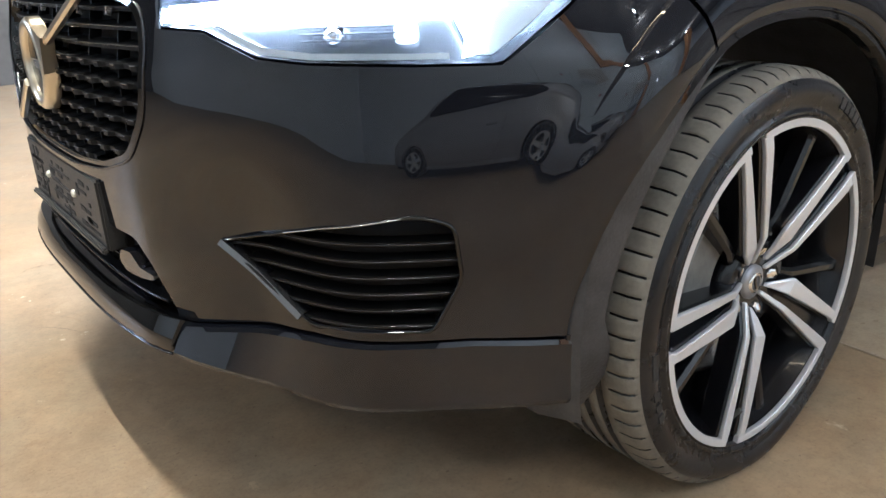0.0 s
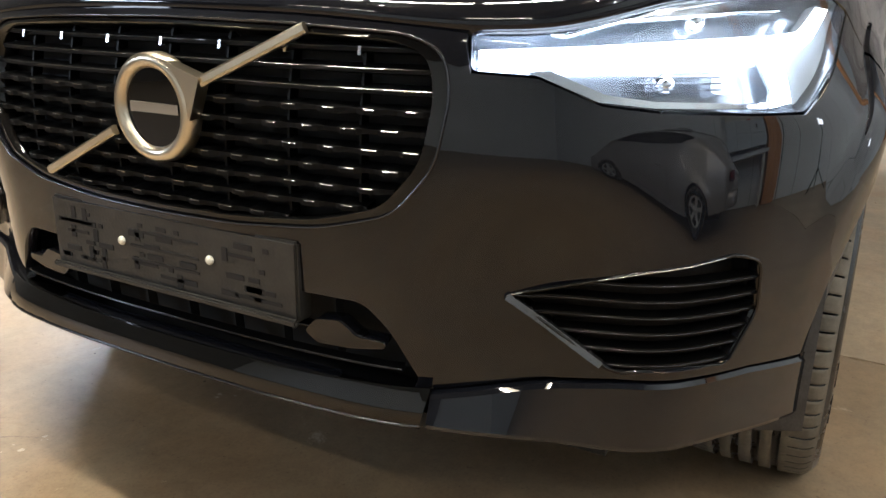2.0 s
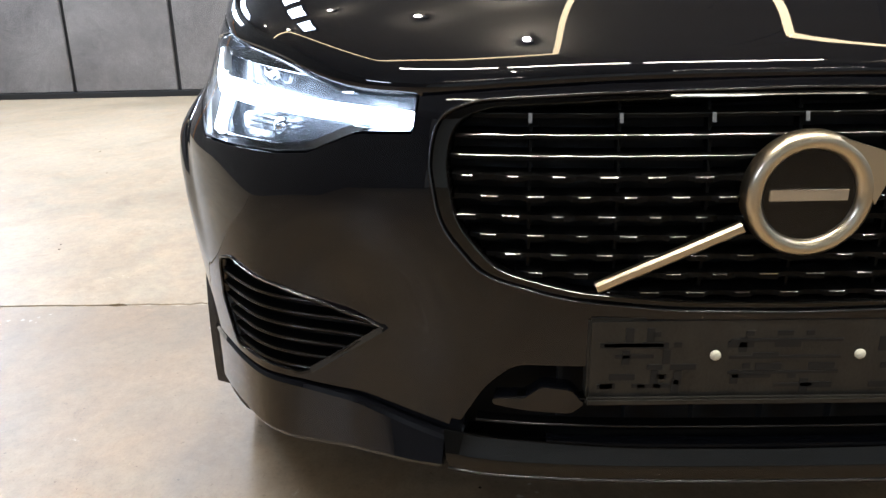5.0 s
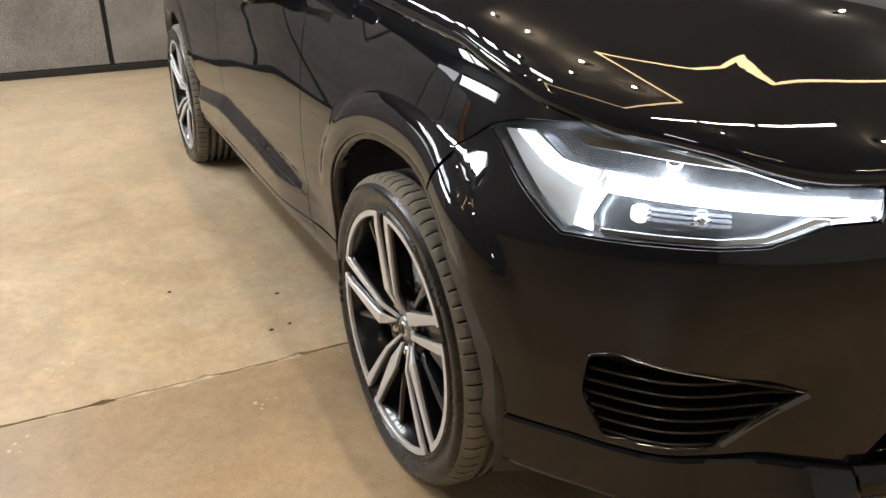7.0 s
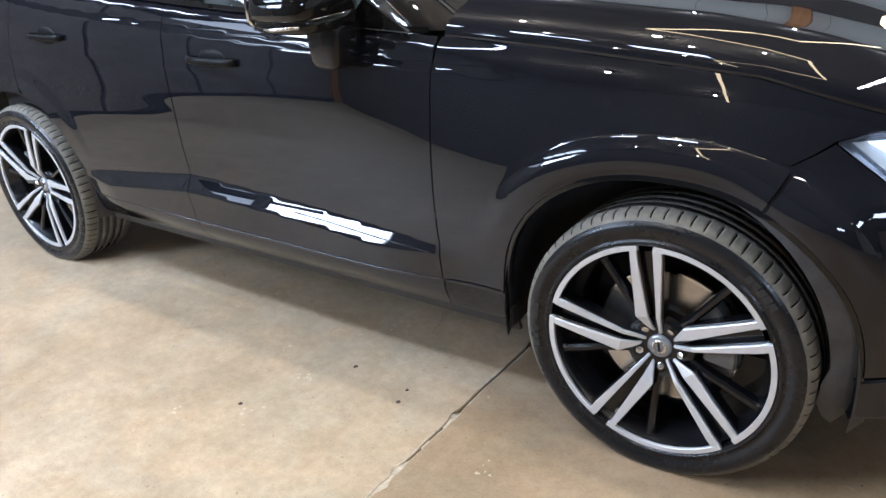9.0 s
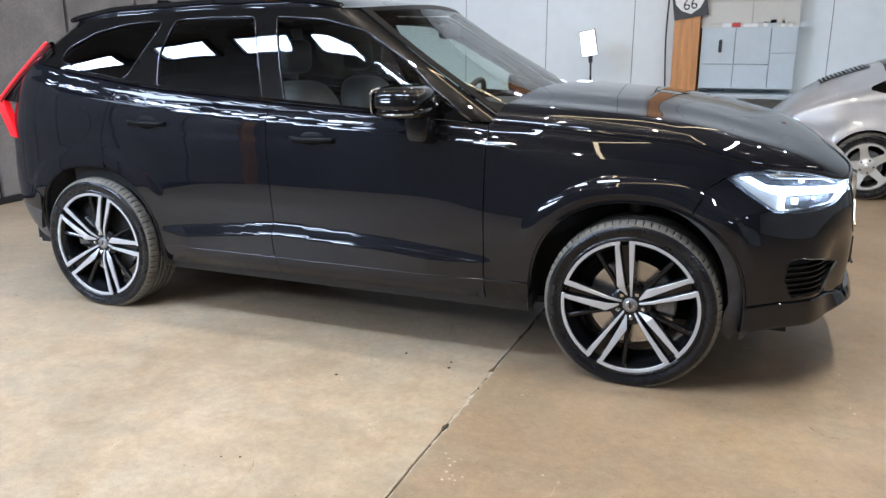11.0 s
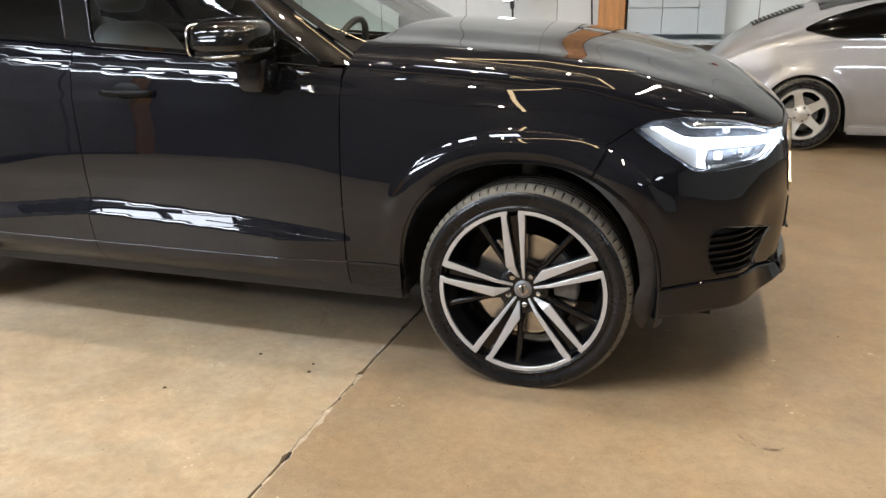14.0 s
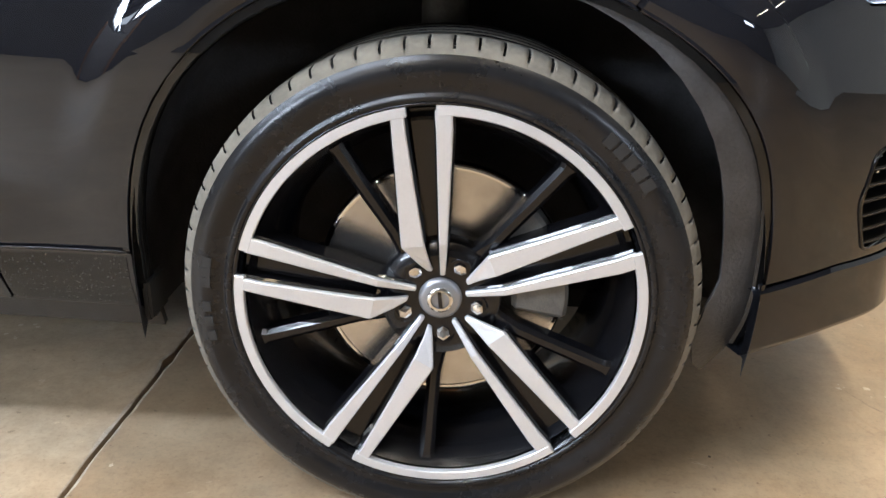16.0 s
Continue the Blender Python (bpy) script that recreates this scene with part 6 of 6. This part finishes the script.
# ---- the silver sports car beside the wall ----
sport = thing("sports_car", "silver rear-engined sports coupe parked by the white wall", "car")
SPX, SPY = 1.42, 4.05  # its rear wheel, and the plane of its near side
sp_spine = curve([(-0.95, 0.66), (-0.75, 0.83), (-0.60, 0.96), (-0.4, 1.08), (-0.09, 1.20), (0.25, 1.31), (0.7, 1.38), (1.2, 1.39), (1.6, 1.34), (1.9, 1.22), (2.3, 0.97), (2.8, 0.82), (3.2, 0.66), (3.35, 0.55)], 0.12)
sp_belt = curve([(-0.95, 0.60), (-0.7, 0.74), (-0.3, 0.86), (0.2, 0.93), (1.0, 0.93), (1.9, 0.90), (2.5, 0.82), (3.2, 0.62), (3.35, 0.52)], 0.12)
sp_wide = curve([(-0.95, 0.35), (-0.88, 0.60), (-0.7, 0.78), (-0.3, 0.875), (0.1, 0.885), (0.7, 0.855), (1.6, 0.84), (2.3, 0.85), (2.8, 0.78), (3.15, 0.6), (3.35, 0.3)], 0.1)
sp_off = curve([(0.12, -0.08), (0.2, -0.035), (0.3, -0.015), (0.5, 0.0), (0.7, -0.01), (0.9, -0.05)], 0.05)


def sp_dome(x, q):
    y = np.clip(q, -1, 1)
    zb = sp_belt(x)
    w = sp_wide(x) + sp_off(zb)
    k = np.sqrt(np.clip(1 - np.abs(y) ** 2.3, 0, 1))
    return SPX + x, SPY + 0.885 + y * w, zb + (sp_spine(x) - zb) * k


for sg in (1, -1):
    a1 = [(0.345 * math.cos(math.radians(a)), 0.31 + 0.345 * math.sin(math.radians(a))) for a in np.linspace(172, 8, 24)]
    a2 = [(2.27 + 0.335 * math.cos(math.radians(a)), 0.31 + 0.335 * math.sin(math.radians(a))) for a in np.linspace(172, 8, 24)]
    low = [(-0.93, 0.30), (-0.6, 0.24), (-0.37, 0.22)] + a1 + [(0.36, 0.185), (1.9, 0.175)] + a2 + [(2.62, 0.2), (3.30, 0.26)]
    up = [(x, float(sp_belt(x))) for x in np.linspace(3.32, -0.94, 50)]
    # the normal test of patch() works about the origin's line, so build in place and mirror by hand
    patch("body_side", low + up, lambda x, z, sg=sg: (x, sg * (sp_wide(x) + sp_off(z) + 0.02 * smooth01((0.45 - np.hypot(x, z - 0.31)) / 0.12)), z), PORSILVER, sport, step=0.05, axis=(-0.5, 3.0))
    # side window on the dome
    qw = [(-0.06, 1.02), (0.14, 1.12), (0.50, 1.225), (1.0, 1.27), (1.5, 1.23), (1.95, 0.97), (1.0, 0.96), (0.22, 0.96)]

    def dome_xz(x, z, sg=sg):
        zb = sp_belt(x)
        k = np.clip((z - zb) / (sp_spine(x) - zb), 0, 0.995)
        return x, sg * (sp_wide(x) + sp_off(zb)) * (1 - k * k) ** (1 / 2.3), z
    patch("side_window", rounded(qw, 0.06), dome_xz, GLASS_DARK, sport, step=0.05, thick=0.004, lift=0.004, axis=(-0.5, 3.0), label="dark side window")
    q = np.array(resample(rounded(qw, 0.06), 0.05))
    P = np.stack(dome_xz(q[:, 0], q[:, 1]), 1)
    P[:, 1] += sg * 0.006
    part("window_trim", sweep(P, ring_section(0.008, 6), closed=True), GLOSS, sport, smooth=True)
    # door seam and handle
    seam = [(0.62, 0.88), (0.66, 0.6), (0.74, 0.32), (0.85, 0.24), (1.7, 0.235)]
    q = np.array(resample(seam + seam[::-1], 0.05))
    P = np.stack([q[:, 0], sg * (sp_wide(q[:, 0]) + sp_off(q[:, 1]) + 0.001), q[:, 1]], 1)
    part("door_seam", sweep(P, ring_section(0.003, 4)), DARK, sport)
    part("door_handle", blob((0.80, sg * (float(sp_wide(0.8)) + 0.012), 0.745), (0.085, 0.012, 0.02), 0.6, 20, 10), PORSILVER, sport, smooth=True)
    part("sill_cover", box_bm((0.36, min(sg * 0.80, sg * 0.868), 0.15), (1.92, max(sg * 0.80, sg * 0.868), 0.235), 0.02), PORSILVER, sport)
    for cx in (0.0, 2.27):
        bm = bmesh.new()
        ring = []
        for a in np.linspace(-5, 185, 30):
            c, s_ = math.cos(math.radians(a)), math.sin(math.radians(a))
            ring.append([bm.verts.new((cx + r_ * c, sg * y_, 0.31 + r_ * s_)) for y_, r_ in ((0.84, 0.35), (0.55, 0.35), (0.54, 0.05))])
        for r0, r1 in zip(ring, ring[1:]):
            for j in range(2):
                bm.faces.new((r0[j], r0[j + 1], r1[j + 1], r1[j]))
        part("wheel_arch_liner", bm, DARK, sport)
    # tail light band end
    part("tail_lamp", blob((-0.80, sg * 0.62, 0.66), (0.06, 0.16, 0.05), 0.6, 20, 10), TAILLENS, sport, "unlit red tail lamp", smooth=True)


def sport_dome():
    n, m = 90, 30
    xs = np.linspace(-0.94, 3.33, n)
    V, F = [], []
    for x in xs:
        for q in np.sin(np.linspace(-math.pi / 2, math.pi / 2, m)):
            p = sp_dome(np.array([x]), np.array([q]))
            V.append((float(p[0][0]) - SPX, float(p[1][0]) - SPY - 0.885, float(p[2][0])))
    for i in range(n - 1):
        for j in range(m - 1):
            k = i * m + j
            F.append((k, k + 1, k + m + 1, k + m))
    bm = bmesh.new()
    vs = [bm.verts.new(v) for v in V]
    for f in F:
        bm.faces.new([vs[t] for t in f])
    part("upper_body", bm, PORSILVER, sport, smooth=True)


sport_dome()
# black engine-lid grille with its slats, following the curve of the lid


def lid_point(x, y, up):
    q = y / float(sp_wide(x) + sp_off(sp_belt(x)))
    p = sp_dome(np.array([x]), np.array([q]))
    return (x, y, float(p[2][0]) + up)


bm = bmesh.new()
LY = np.linspace(-0.34, 0.34, 13)
rows = [[bm.verts.new(lid_point(x, y, 0.004)) for y in LY] for x in np.linspace(-0.44, -0.02, 9)]
for r0, r1 in zip(rows, rows[1:]):
    for j in range(12):
        bm.faces.new((r0[j], r0[j + 1], r1[j + 1], r1[j]))
part("lid_grille", bm, PITCH, sport, "black engine lid grille", smooth=True)
for x in np.linspace(-0.42, -0.04, 12):
    part("lid_slat", sweep([lid_point(x, y, 0.007) for y in LY], [(-0.006, -0.004), (0.006, -0.004), (0.005, 0.003), (-0.005, 0.003)]), GLOSS, sport)
bm = bmesh.new()
grid = []
for i in range(11):
    x = 0.08 + 0.72 * i / 10
    row = []
    for j in range(13):
        v = -1 + 2 * j / 12
        y = v * (0.58 - 0.08 * i / 10)
        q = y / float(sp_wide(x) + sp_off(sp_belt(x)))
        p = sp_dome(np.array([x]), np.array([q]))
        row.append(bm.verts.new((x, y, float(p[2][0]) + 0.005)))
    grid.append(row)
for r0, r1 in zip(grid, grid[1:]):
    for j in range(12):
        bm.faces.new((r0[j], r0[j + 1], r1[j + 1], r1[j]))
part("rear_screen", bm, GLASS_DARK, sport, smooth=True)
part("rear_wiper", sweep([(x_, y_, float(sp_spine(x_)) + h_) for x_, y_, h_ in ((0.16, -0.02, 0.03), (0.30, -0.16, 0.035), (0.46, -0.30, 0.02))], [(-0.012, -0.012), (0.012, -0.012), (0.012, 0.012), (-0.012, 0.012)]), MATTE, sport)
part("bumper_rear", blob((-0.72, 0, 0.42), (0.24, 0.74, 0.13), 0.4, 40, 14), PORSILVER, sport, smooth=True)
part("underbody", box_bm((-0.6, -0.62, 0.14), (3.0, 0.62, 0.24)), DARK, sport)
part("cabin_block", box_bm((0.0, -0.5, 0.24), (2.4, 0.5, 0.80)), DARK, sport)
sport.location = (SPX, SPY + 0.885, 0)

SP_TY = tyre(0.315, 0.118, 0.226, 56, (-0.045, 0.0, 0.045))


def sport_wheel():
    w = thing("wheel", "", "")
    w.parent = sport
    o = new("tyre", SP_TY)
    o.parent = w
    part("rim_barrel", revolve([(-0.100, 0.226), (-0.108, 0.222), (-0.100, 0.215), (-0.03, 0.205), (0.06, 0.20)], 56), CAPGREY, w, smooth=True)
    # one cast face with five rounded windows
    holes = []
    for k in range(5):
        a = math.radians(72 * k + 126)
        q = [(0.082, -0.010), (0.120, -0.046), (0.162, -0.079), (0.186, -0.066), (0.202, 0.0), (0.186, 0.066), (0.162, 0.079), (0.120, 0.046), (0.082, 0.010)]
        holes.append(rounded([rot2(p, a) for p in q], 0.022))
    rim = [(0.2225 * math.cos(a), 0.2225 * math.sin(a)) for a in np.linspace(0, 2 * math.pi, 73)[:-1]]
    patch("wheel_face", rim, lambda u, v: (u, -0.100 + 0.020 * smooth01((np.hypot(u, v) - 0.215) / -0.16) * smooth01((np.hypot(u, v) - 0.03) / 0.05), v), RIMSILVER, w, holes=holes, step=0.016, thick=0.035, axis=(0, 0), label="smooth silver wheel face with five windows")
    for k in range(5):
        c = rot2((0.060, 0), math.radians(72 * k + 126))
        b2 = revolve([(-0.098, 0.0), (-0.098, 0.009), (-0.08, 0.012)], 8)
        for v in b2.verts:
            v.co.x += c[0]
            v.co.z += c[1]
        part("wheel_bolt", b2, CASTING, w)
    part("hub", revolve([(-0.07, 0.0), (-0.07, 0.085), (-0.06, 0.10), (-0.03, 0.10)], 40), CASTING, w, smooth=True)
    part("hub_cap", revolve([(-0.101, 0.0), (-0.1, 0.028), (-0.09, 0.032)], 30), RIMSILVER, w, smooth=True)
    part("brake_disc", revolve([(-0.01, 0.07), (-0.01, 0.145), (0.02, 0.145), (0.02, 0.07)], 40, close=True), CASTING, w)
    return w


s0 = sport_wheel()
s0.matrix_basis = pose(0, -0.765, 0.312, 0, -14, 0)
for m in (pose(2.27, -0.745, 0.312, 0, 10, 0), pose(0, 0.765, 0.312, 0, 5, 180), pose(2.27, 0.745, 0.312, 0, 30, 180)):
    copy_thing(s0, m)

# ---- along the white wall ----
YW = R["y1"]


def cabinet(x0, x1, z0, z1, depth, mat, label, handle=None):
    c = thing("wall_cabinet", label, "cabinet", "cabinets on the white wall")
    part("body", box_bm((x0 + 0.004, YW - depth + 0.02, z0 + 0.004), (x1 - 0.004, YW - 0.002, z1 - 0.004)), mat, c)
    d = part("door", box_bm((x0 + 0.003, YW - depth, z0 + 0.003), (x1 - 0.003, YW - depth + 0.018, z1 - 0.003), 0.002, 1), mat, c)
    if handle:
        part("handle", box_bm((handle[0] - 0.02, YW - depth - 0.03, handle[1] - 0.10), (handle[0] + 0.02, YW - depth, handle[1] + 0.06), 0.012), CABLE, d, "black hand grip")
    return c


LB = "grey-blue board cabinet on the white wall"
C0, C1, C2, C3 = -0.28, 0.103, 0.497, 0.785
cabinet(C0, C1, 1.19, 1.62, 0.34, CABINET, LB, (-0.06, 1.42))
cabinet(C1, C2, 1.19, 1.62, 0.34, CABINET, LB)
cabinet(C2, C3, 1.32, 1.62, 0.34, CABINET, LB)
cabinet(C0, C1, 0.90, 1.19, 0.34, CABINET, LB)
cabinet(C1, C2, 0.90, 1.19, 0.34, CABINET, LB)
cabinet(C2, C3, 0.90, 1.32, 0.34, CABINET, LB)
for x0_, x1_ in ((C0, 0.27), (0.27, C3)):
    cabinet(x0_, x1_, 1.66, 1.915, 0.30, CABGREY, "beige board panel over the cabinets")
for i in range(4):
    u = thing("socket_unit", "beige control unit with nine round knobs", "control unit", "control units on the wall")
    x = -0.285 + 0.268 * i
    part("plate", box_bm((x, YW - 0.30, 1.92), (x + 0.262, YW - 0.002, 2.235), 0.004, 1), CABGREY, u)
    for j in range(3):
        for k in range(3):
            kb = revolve([(0, 0.0), (0, 0.024), (0.03, 0.029)], 14)
            for v in kb.verts:
                v.co += Vector((x + 0.066 + 0.065 * k, YW - 0.332, 1.995 + 0.084 * j))
            part("knob", kb, KNOB, u)
    part("upper_plate", box_bm((x, YW - 0.30, 2.245), (x + 0.262, YW - 0.002, 2.50), 0.004, 1), CABGREY, u)
tagged(part("cabinet_back_panel", box_bm((-0.30, YW - 0.29, 1.61), (0.79, YW - 0.001, 2.6)), CABGREY), "beige backing board behind the control units", "panel", kind="structure")
wt = thing("workbench", "pale workbench under the wall cabinets", "workbench")
part("worktop", box_bm((-0.30, YW - 0.62, 0.80), (1.60, YW - 0.004, 0.845), 0.004), CABINET, wt)
for x in (-0.22, 1.5):
    part("leg", box_bm((x, YW - 0.55, 0), (x + 0.06, YW - 0.49, 0.80)), CABGREY, wt)
rnd = random.Random(2)
RED = material("red_card", (0.5, 0.05, 0.04), 0.5)
for i, (x, w, h, mt) in enumerate(((-0.06, 0.10, 0.05, SIGNWHITE), (0.05, 0.10, 0.06, RED), (0.18, 0.16, 0.05, SIGNWHITE), (0.40, 0.05, 0.07, SIGNWHITE), (0.47, 0.08, 0.09, CABINET), (0.60, 0.04, 0.08, SIGNWHITE), (0.68, 0.04, 0.06, SIGNWHITE), (0.80, 0.10, 0.05, CABINET))):
    tagged(part("small_box", box_bm((x, YW - 0.30, 1.62), (x + w, YW - 0.22, 1.62 + h), 0.006), mt), "small carton lying on top of the cabinets", "box", "clutter on the cabinets")
tagged(part("wall_button", box_bm((1.44, YW - 0.05, 2.22), (1.54, YW - 0.001, 2.32), 0.01), RED), "red and grey switch box on the white wall", "switch")
tagged(part("wall_horn", blob((1.49, YW - 0.06, 2.40), (0.05, 0.05, 0.09), 0.8), CABINET, None, smooth=True), "grey siren above the red switch", "siren")


def text_mesh(body_, size):
    c = bpy.data.curves.new("lettering", "FONT")
    c.body, c.size, c.align_x, c.align_y, c.extrude = body_, size, "CENTER", "CENTER", 0.001
    o = new("lettering", c)
    me = bpy.data.meshes.new_from_object(o)
    bpy.data.objects.remove(o)
    return me


sign = thing("route_sign", "black and white HISTORIC OLD ROUTE 66 sign on the pillar", "sign")
part("plate", box_bm((-0.235, -0.006, -0.30), (0.235, 0.006, 0.30), 0.004), SIGNBLACK, sign)
sh = [(-0.19, 0.15), (-0.15, 0.175), (-0.08, 0.155), (0.0, 0.175), (0.08, 0.155), (0.15, 0.175), (0.19, 0.15), (0.165, 0.10), (0.20, 0.0), (0.19, -0.10), (0.12, -0.19), (0.0, -0.25), (-0.12, -0.19), (-0.19, -0.10), (-0.20, 0.0), (-0.165, 0.10)]
bm = prism(sh, 0.004)
for v in bm.verts:
    v.co.y -= 0.011
part("shield", bm, SIGNWHITE, sign, "white shield")
for tx, size, z, mt in (("HISTORIC", 0.098, 0.235, SIGNWHITE), ("OLD", 0.115, 0.092, SIGNBLACK), ("ROUTE", 0.085, 0.005, SIGNBLACK), ("66", 0.20, -0.125, SIGNBLACK)):
    o = link("word", text_mesh(tx, size), mt, sign)
    o.matrix_basis = pose(0, -0.0135, z, 90, 0, 0)
sign.matrix_basis = pose(-0.455, 6.112, 1.985, 0, -9, 0) @ Matrix.Scale(0.85, 4)

lampst = thing("work_lamp", "lit white LED panel lamp on a thin black stand", "lamp")
LEAN = Matrix.Translation((0, 0, 1.30)) @ Matrix.Rotation(math.radians(-8), 4, "Y") @ Matrix.Translation((0, 0, -1.30))
part("panel", box_bm((-0.10, -0.012, 1.28), (0.10, 0.012, 1.59), 0.006), CABLE, lampst).matrix_basis = LEAN
part("glow", box_bm((-0.09, -0.016, 1.292), (0.09, -0.0125, 1.578)), PANELGLOW, lampst).matrix_basis = LEAN
part("bracket", box_bm((-0.022, -0.004, 1.20), (0.022, 0.035, 1.30), 0.006), CABLE, lampst)
part("pole", sweep([(0, 0.02, 0.04), (0, 0.02, 1.35)], ring_section(0.012), up=(1, 0, 0)), CABLE, lampst)
for a in (90, 210, 330):
    part("leg", sweep([(0, 0.02, 0.35), (0.35 * math.cos(math.radians(a)), 0.02 + 0.35 * math.sin(math.radians(a)), 0.012)], ring_section(0.010)), CABLE, lampst)
lampst.matrix_basis = pose(-1.505, 5.75, 0, 0, -2, -8)
cb = [(-0.70 + 0.02 * math.sin(z * 3), 6.30, z) for z in np.linspace(0.0, 3.2, 24)]
tagged(part("hanging_cable", sweep(cb, ring_section(0.010), up=(1, 0, 0)), CABLE), "black cable running down beside the timber pillar", "cable")

# crumbs of dirt on the floor
rnd = random.Random(11)
bm = bmesh.new()
spots = [(-0.77, -0.995), (-0.757, -1.057), (-1.005, -0.972), (-1.19, -1.31)]
spots += [(rnd.uniform(-5.5, 4), rnd.uniform(-4.2, 3.5)) for _ in range(150)]
for k, (x, y) in enumerate(spots):
    r = 0.009 if k < 4 else rnd.uniform(0.0015, 0.006)
    n = rnd.randint(5, 8)
    ring = [bm.verts.new((x + r * rnd.uniform(0.5, 1.2) * math.cos(6.283 * i / n), y + r * rnd.uniform(0.5, 1.2) * math.sin(6.283 * i / n), 0.0005)) for i in range(n)]
    tip = bm.verts.new((x, y, r * 0.6))
    for i in range(n):
        bm.faces.new((ring[i], ring[(i + 1) % n], tip))
DIRT = vary(material("dirt", (0.07, 0.052, 0.036), 0.9), 30, 0.4)
tagged(part("floor_dirt", bm, DIRT), "scattered crumbs of dark dirt on the concrete", "dirt", kind="stuff")

# dark rubber scuffs and pale flaked spots, hair-thin on the floor
bm = bmesh.new()


def streak(pts, w, up=0.0008):
    q = np.array(pts, float)
    d = np.gradient(q, axis=0)
    d /= np.linalg.norm(d, axis=1)[:, None]
    nrm = np.stack([-d[:, 1], d[:, 0]], 1)
    wid = w * (0.35 + 0.65 * np.sin(np.linspace(0.15, math.pi - 0.15, len(q))))[:, None] * np.array([rnd.uniform(0.5, 1.2) for _ in q])[:, None]
    L_, R_ = q + nrm * wid, q - nrm * wid
    lv = [bm.verts.new((*p, up)) for p in L_]
    rv = [bm.verts.new((*p, up)) for p in R_]
    for i in range(len(q) - 1):
        bm.faces.new((lv[i], rv[i], rv[i + 1], lv[i + 1]))


def arc(x, y, r, a0, a1, n=12):
    return [(x + r * math.cos(a) + rnd.uniform(-0.002, 0.002), y + r * math.sin(a) + rnd.uniform(-0.002, 0.002)) for a in np.linspace(math.radians(a0), math.radians(a1), n)]


streak(arc(0.80, -1.05, 0.085, 190, 290), 0.009)
streak(arc(0.80, -1.09, 0.05, 250, 330), 0.004)
streak(arc(1.05, -0.42, 0.25, 200, 235), 0.003)
for _ in range(70):
    x, y = rnd.uniform(-4.5, 3.0), rnd.uniform(-4.0, 2.2)
    if abs(x + 0.56) < 0.15:
        continue
    a = rnd.uniform(0, 360)
    streak(arc(x, y, rnd.uniform(0.04, 0.45), a, a + rnd.uniform(5, 26), 8), rnd.uniform(0.0012, 0.0035))
SCUFF = vary(material("rubber_scuff", (0.26, 0.19, 0.125), 0.6), 60, 0.35)
tagged(part("floor_scuffs", bm, SCUFF), "thin dark rubber scuffs on the concrete", "scuff marks", kind="stuff")

bm = bmesh.new()
homes = [(-1.13, -1.38), (-1.15, -1.33), (-1.35, -1.45), (-1.42, -1.55), (-0.42, -1.90), (-0.45, -1.80), (0.85, -0.50), (-1.05, -0.70), (-0.80, -1.70)]
homes += [(rnd.uniform(-3.2, 2.2), rnd.uniform(-3.6, 1.8)) for _ in range(60)]
for hx, hy in homes:
    for _ in range(rnd.randint(3, 8)):
        x, y, r = hx + rnd.gauss(0, 0.022), hy + rnd.gauss(0, 0.022), rnd.uniform(0.002, 0.008)
        if abs(x + 0.56) < 0.03:
            continue
        n = rnd.randint(5, 7)
        bm.faces.new([bm.verts.new((x + r * rnd.uniform(0.4, 1.3) * math.cos(6.283 * i / n), y + r * rnd.uniform(0.4, 1.3) * math.sin(6.283 * i / n), 0.0009)) for i in range(n)])
FLAKE = vary(material("bare_cement", (0.50, 0.42, 0.315), 0.8), 80, 0.25)
tagged(part("floor_flakes", bm, FLAKE), "small pale flaked spots in the concrete", "flakes", kind="stuff")
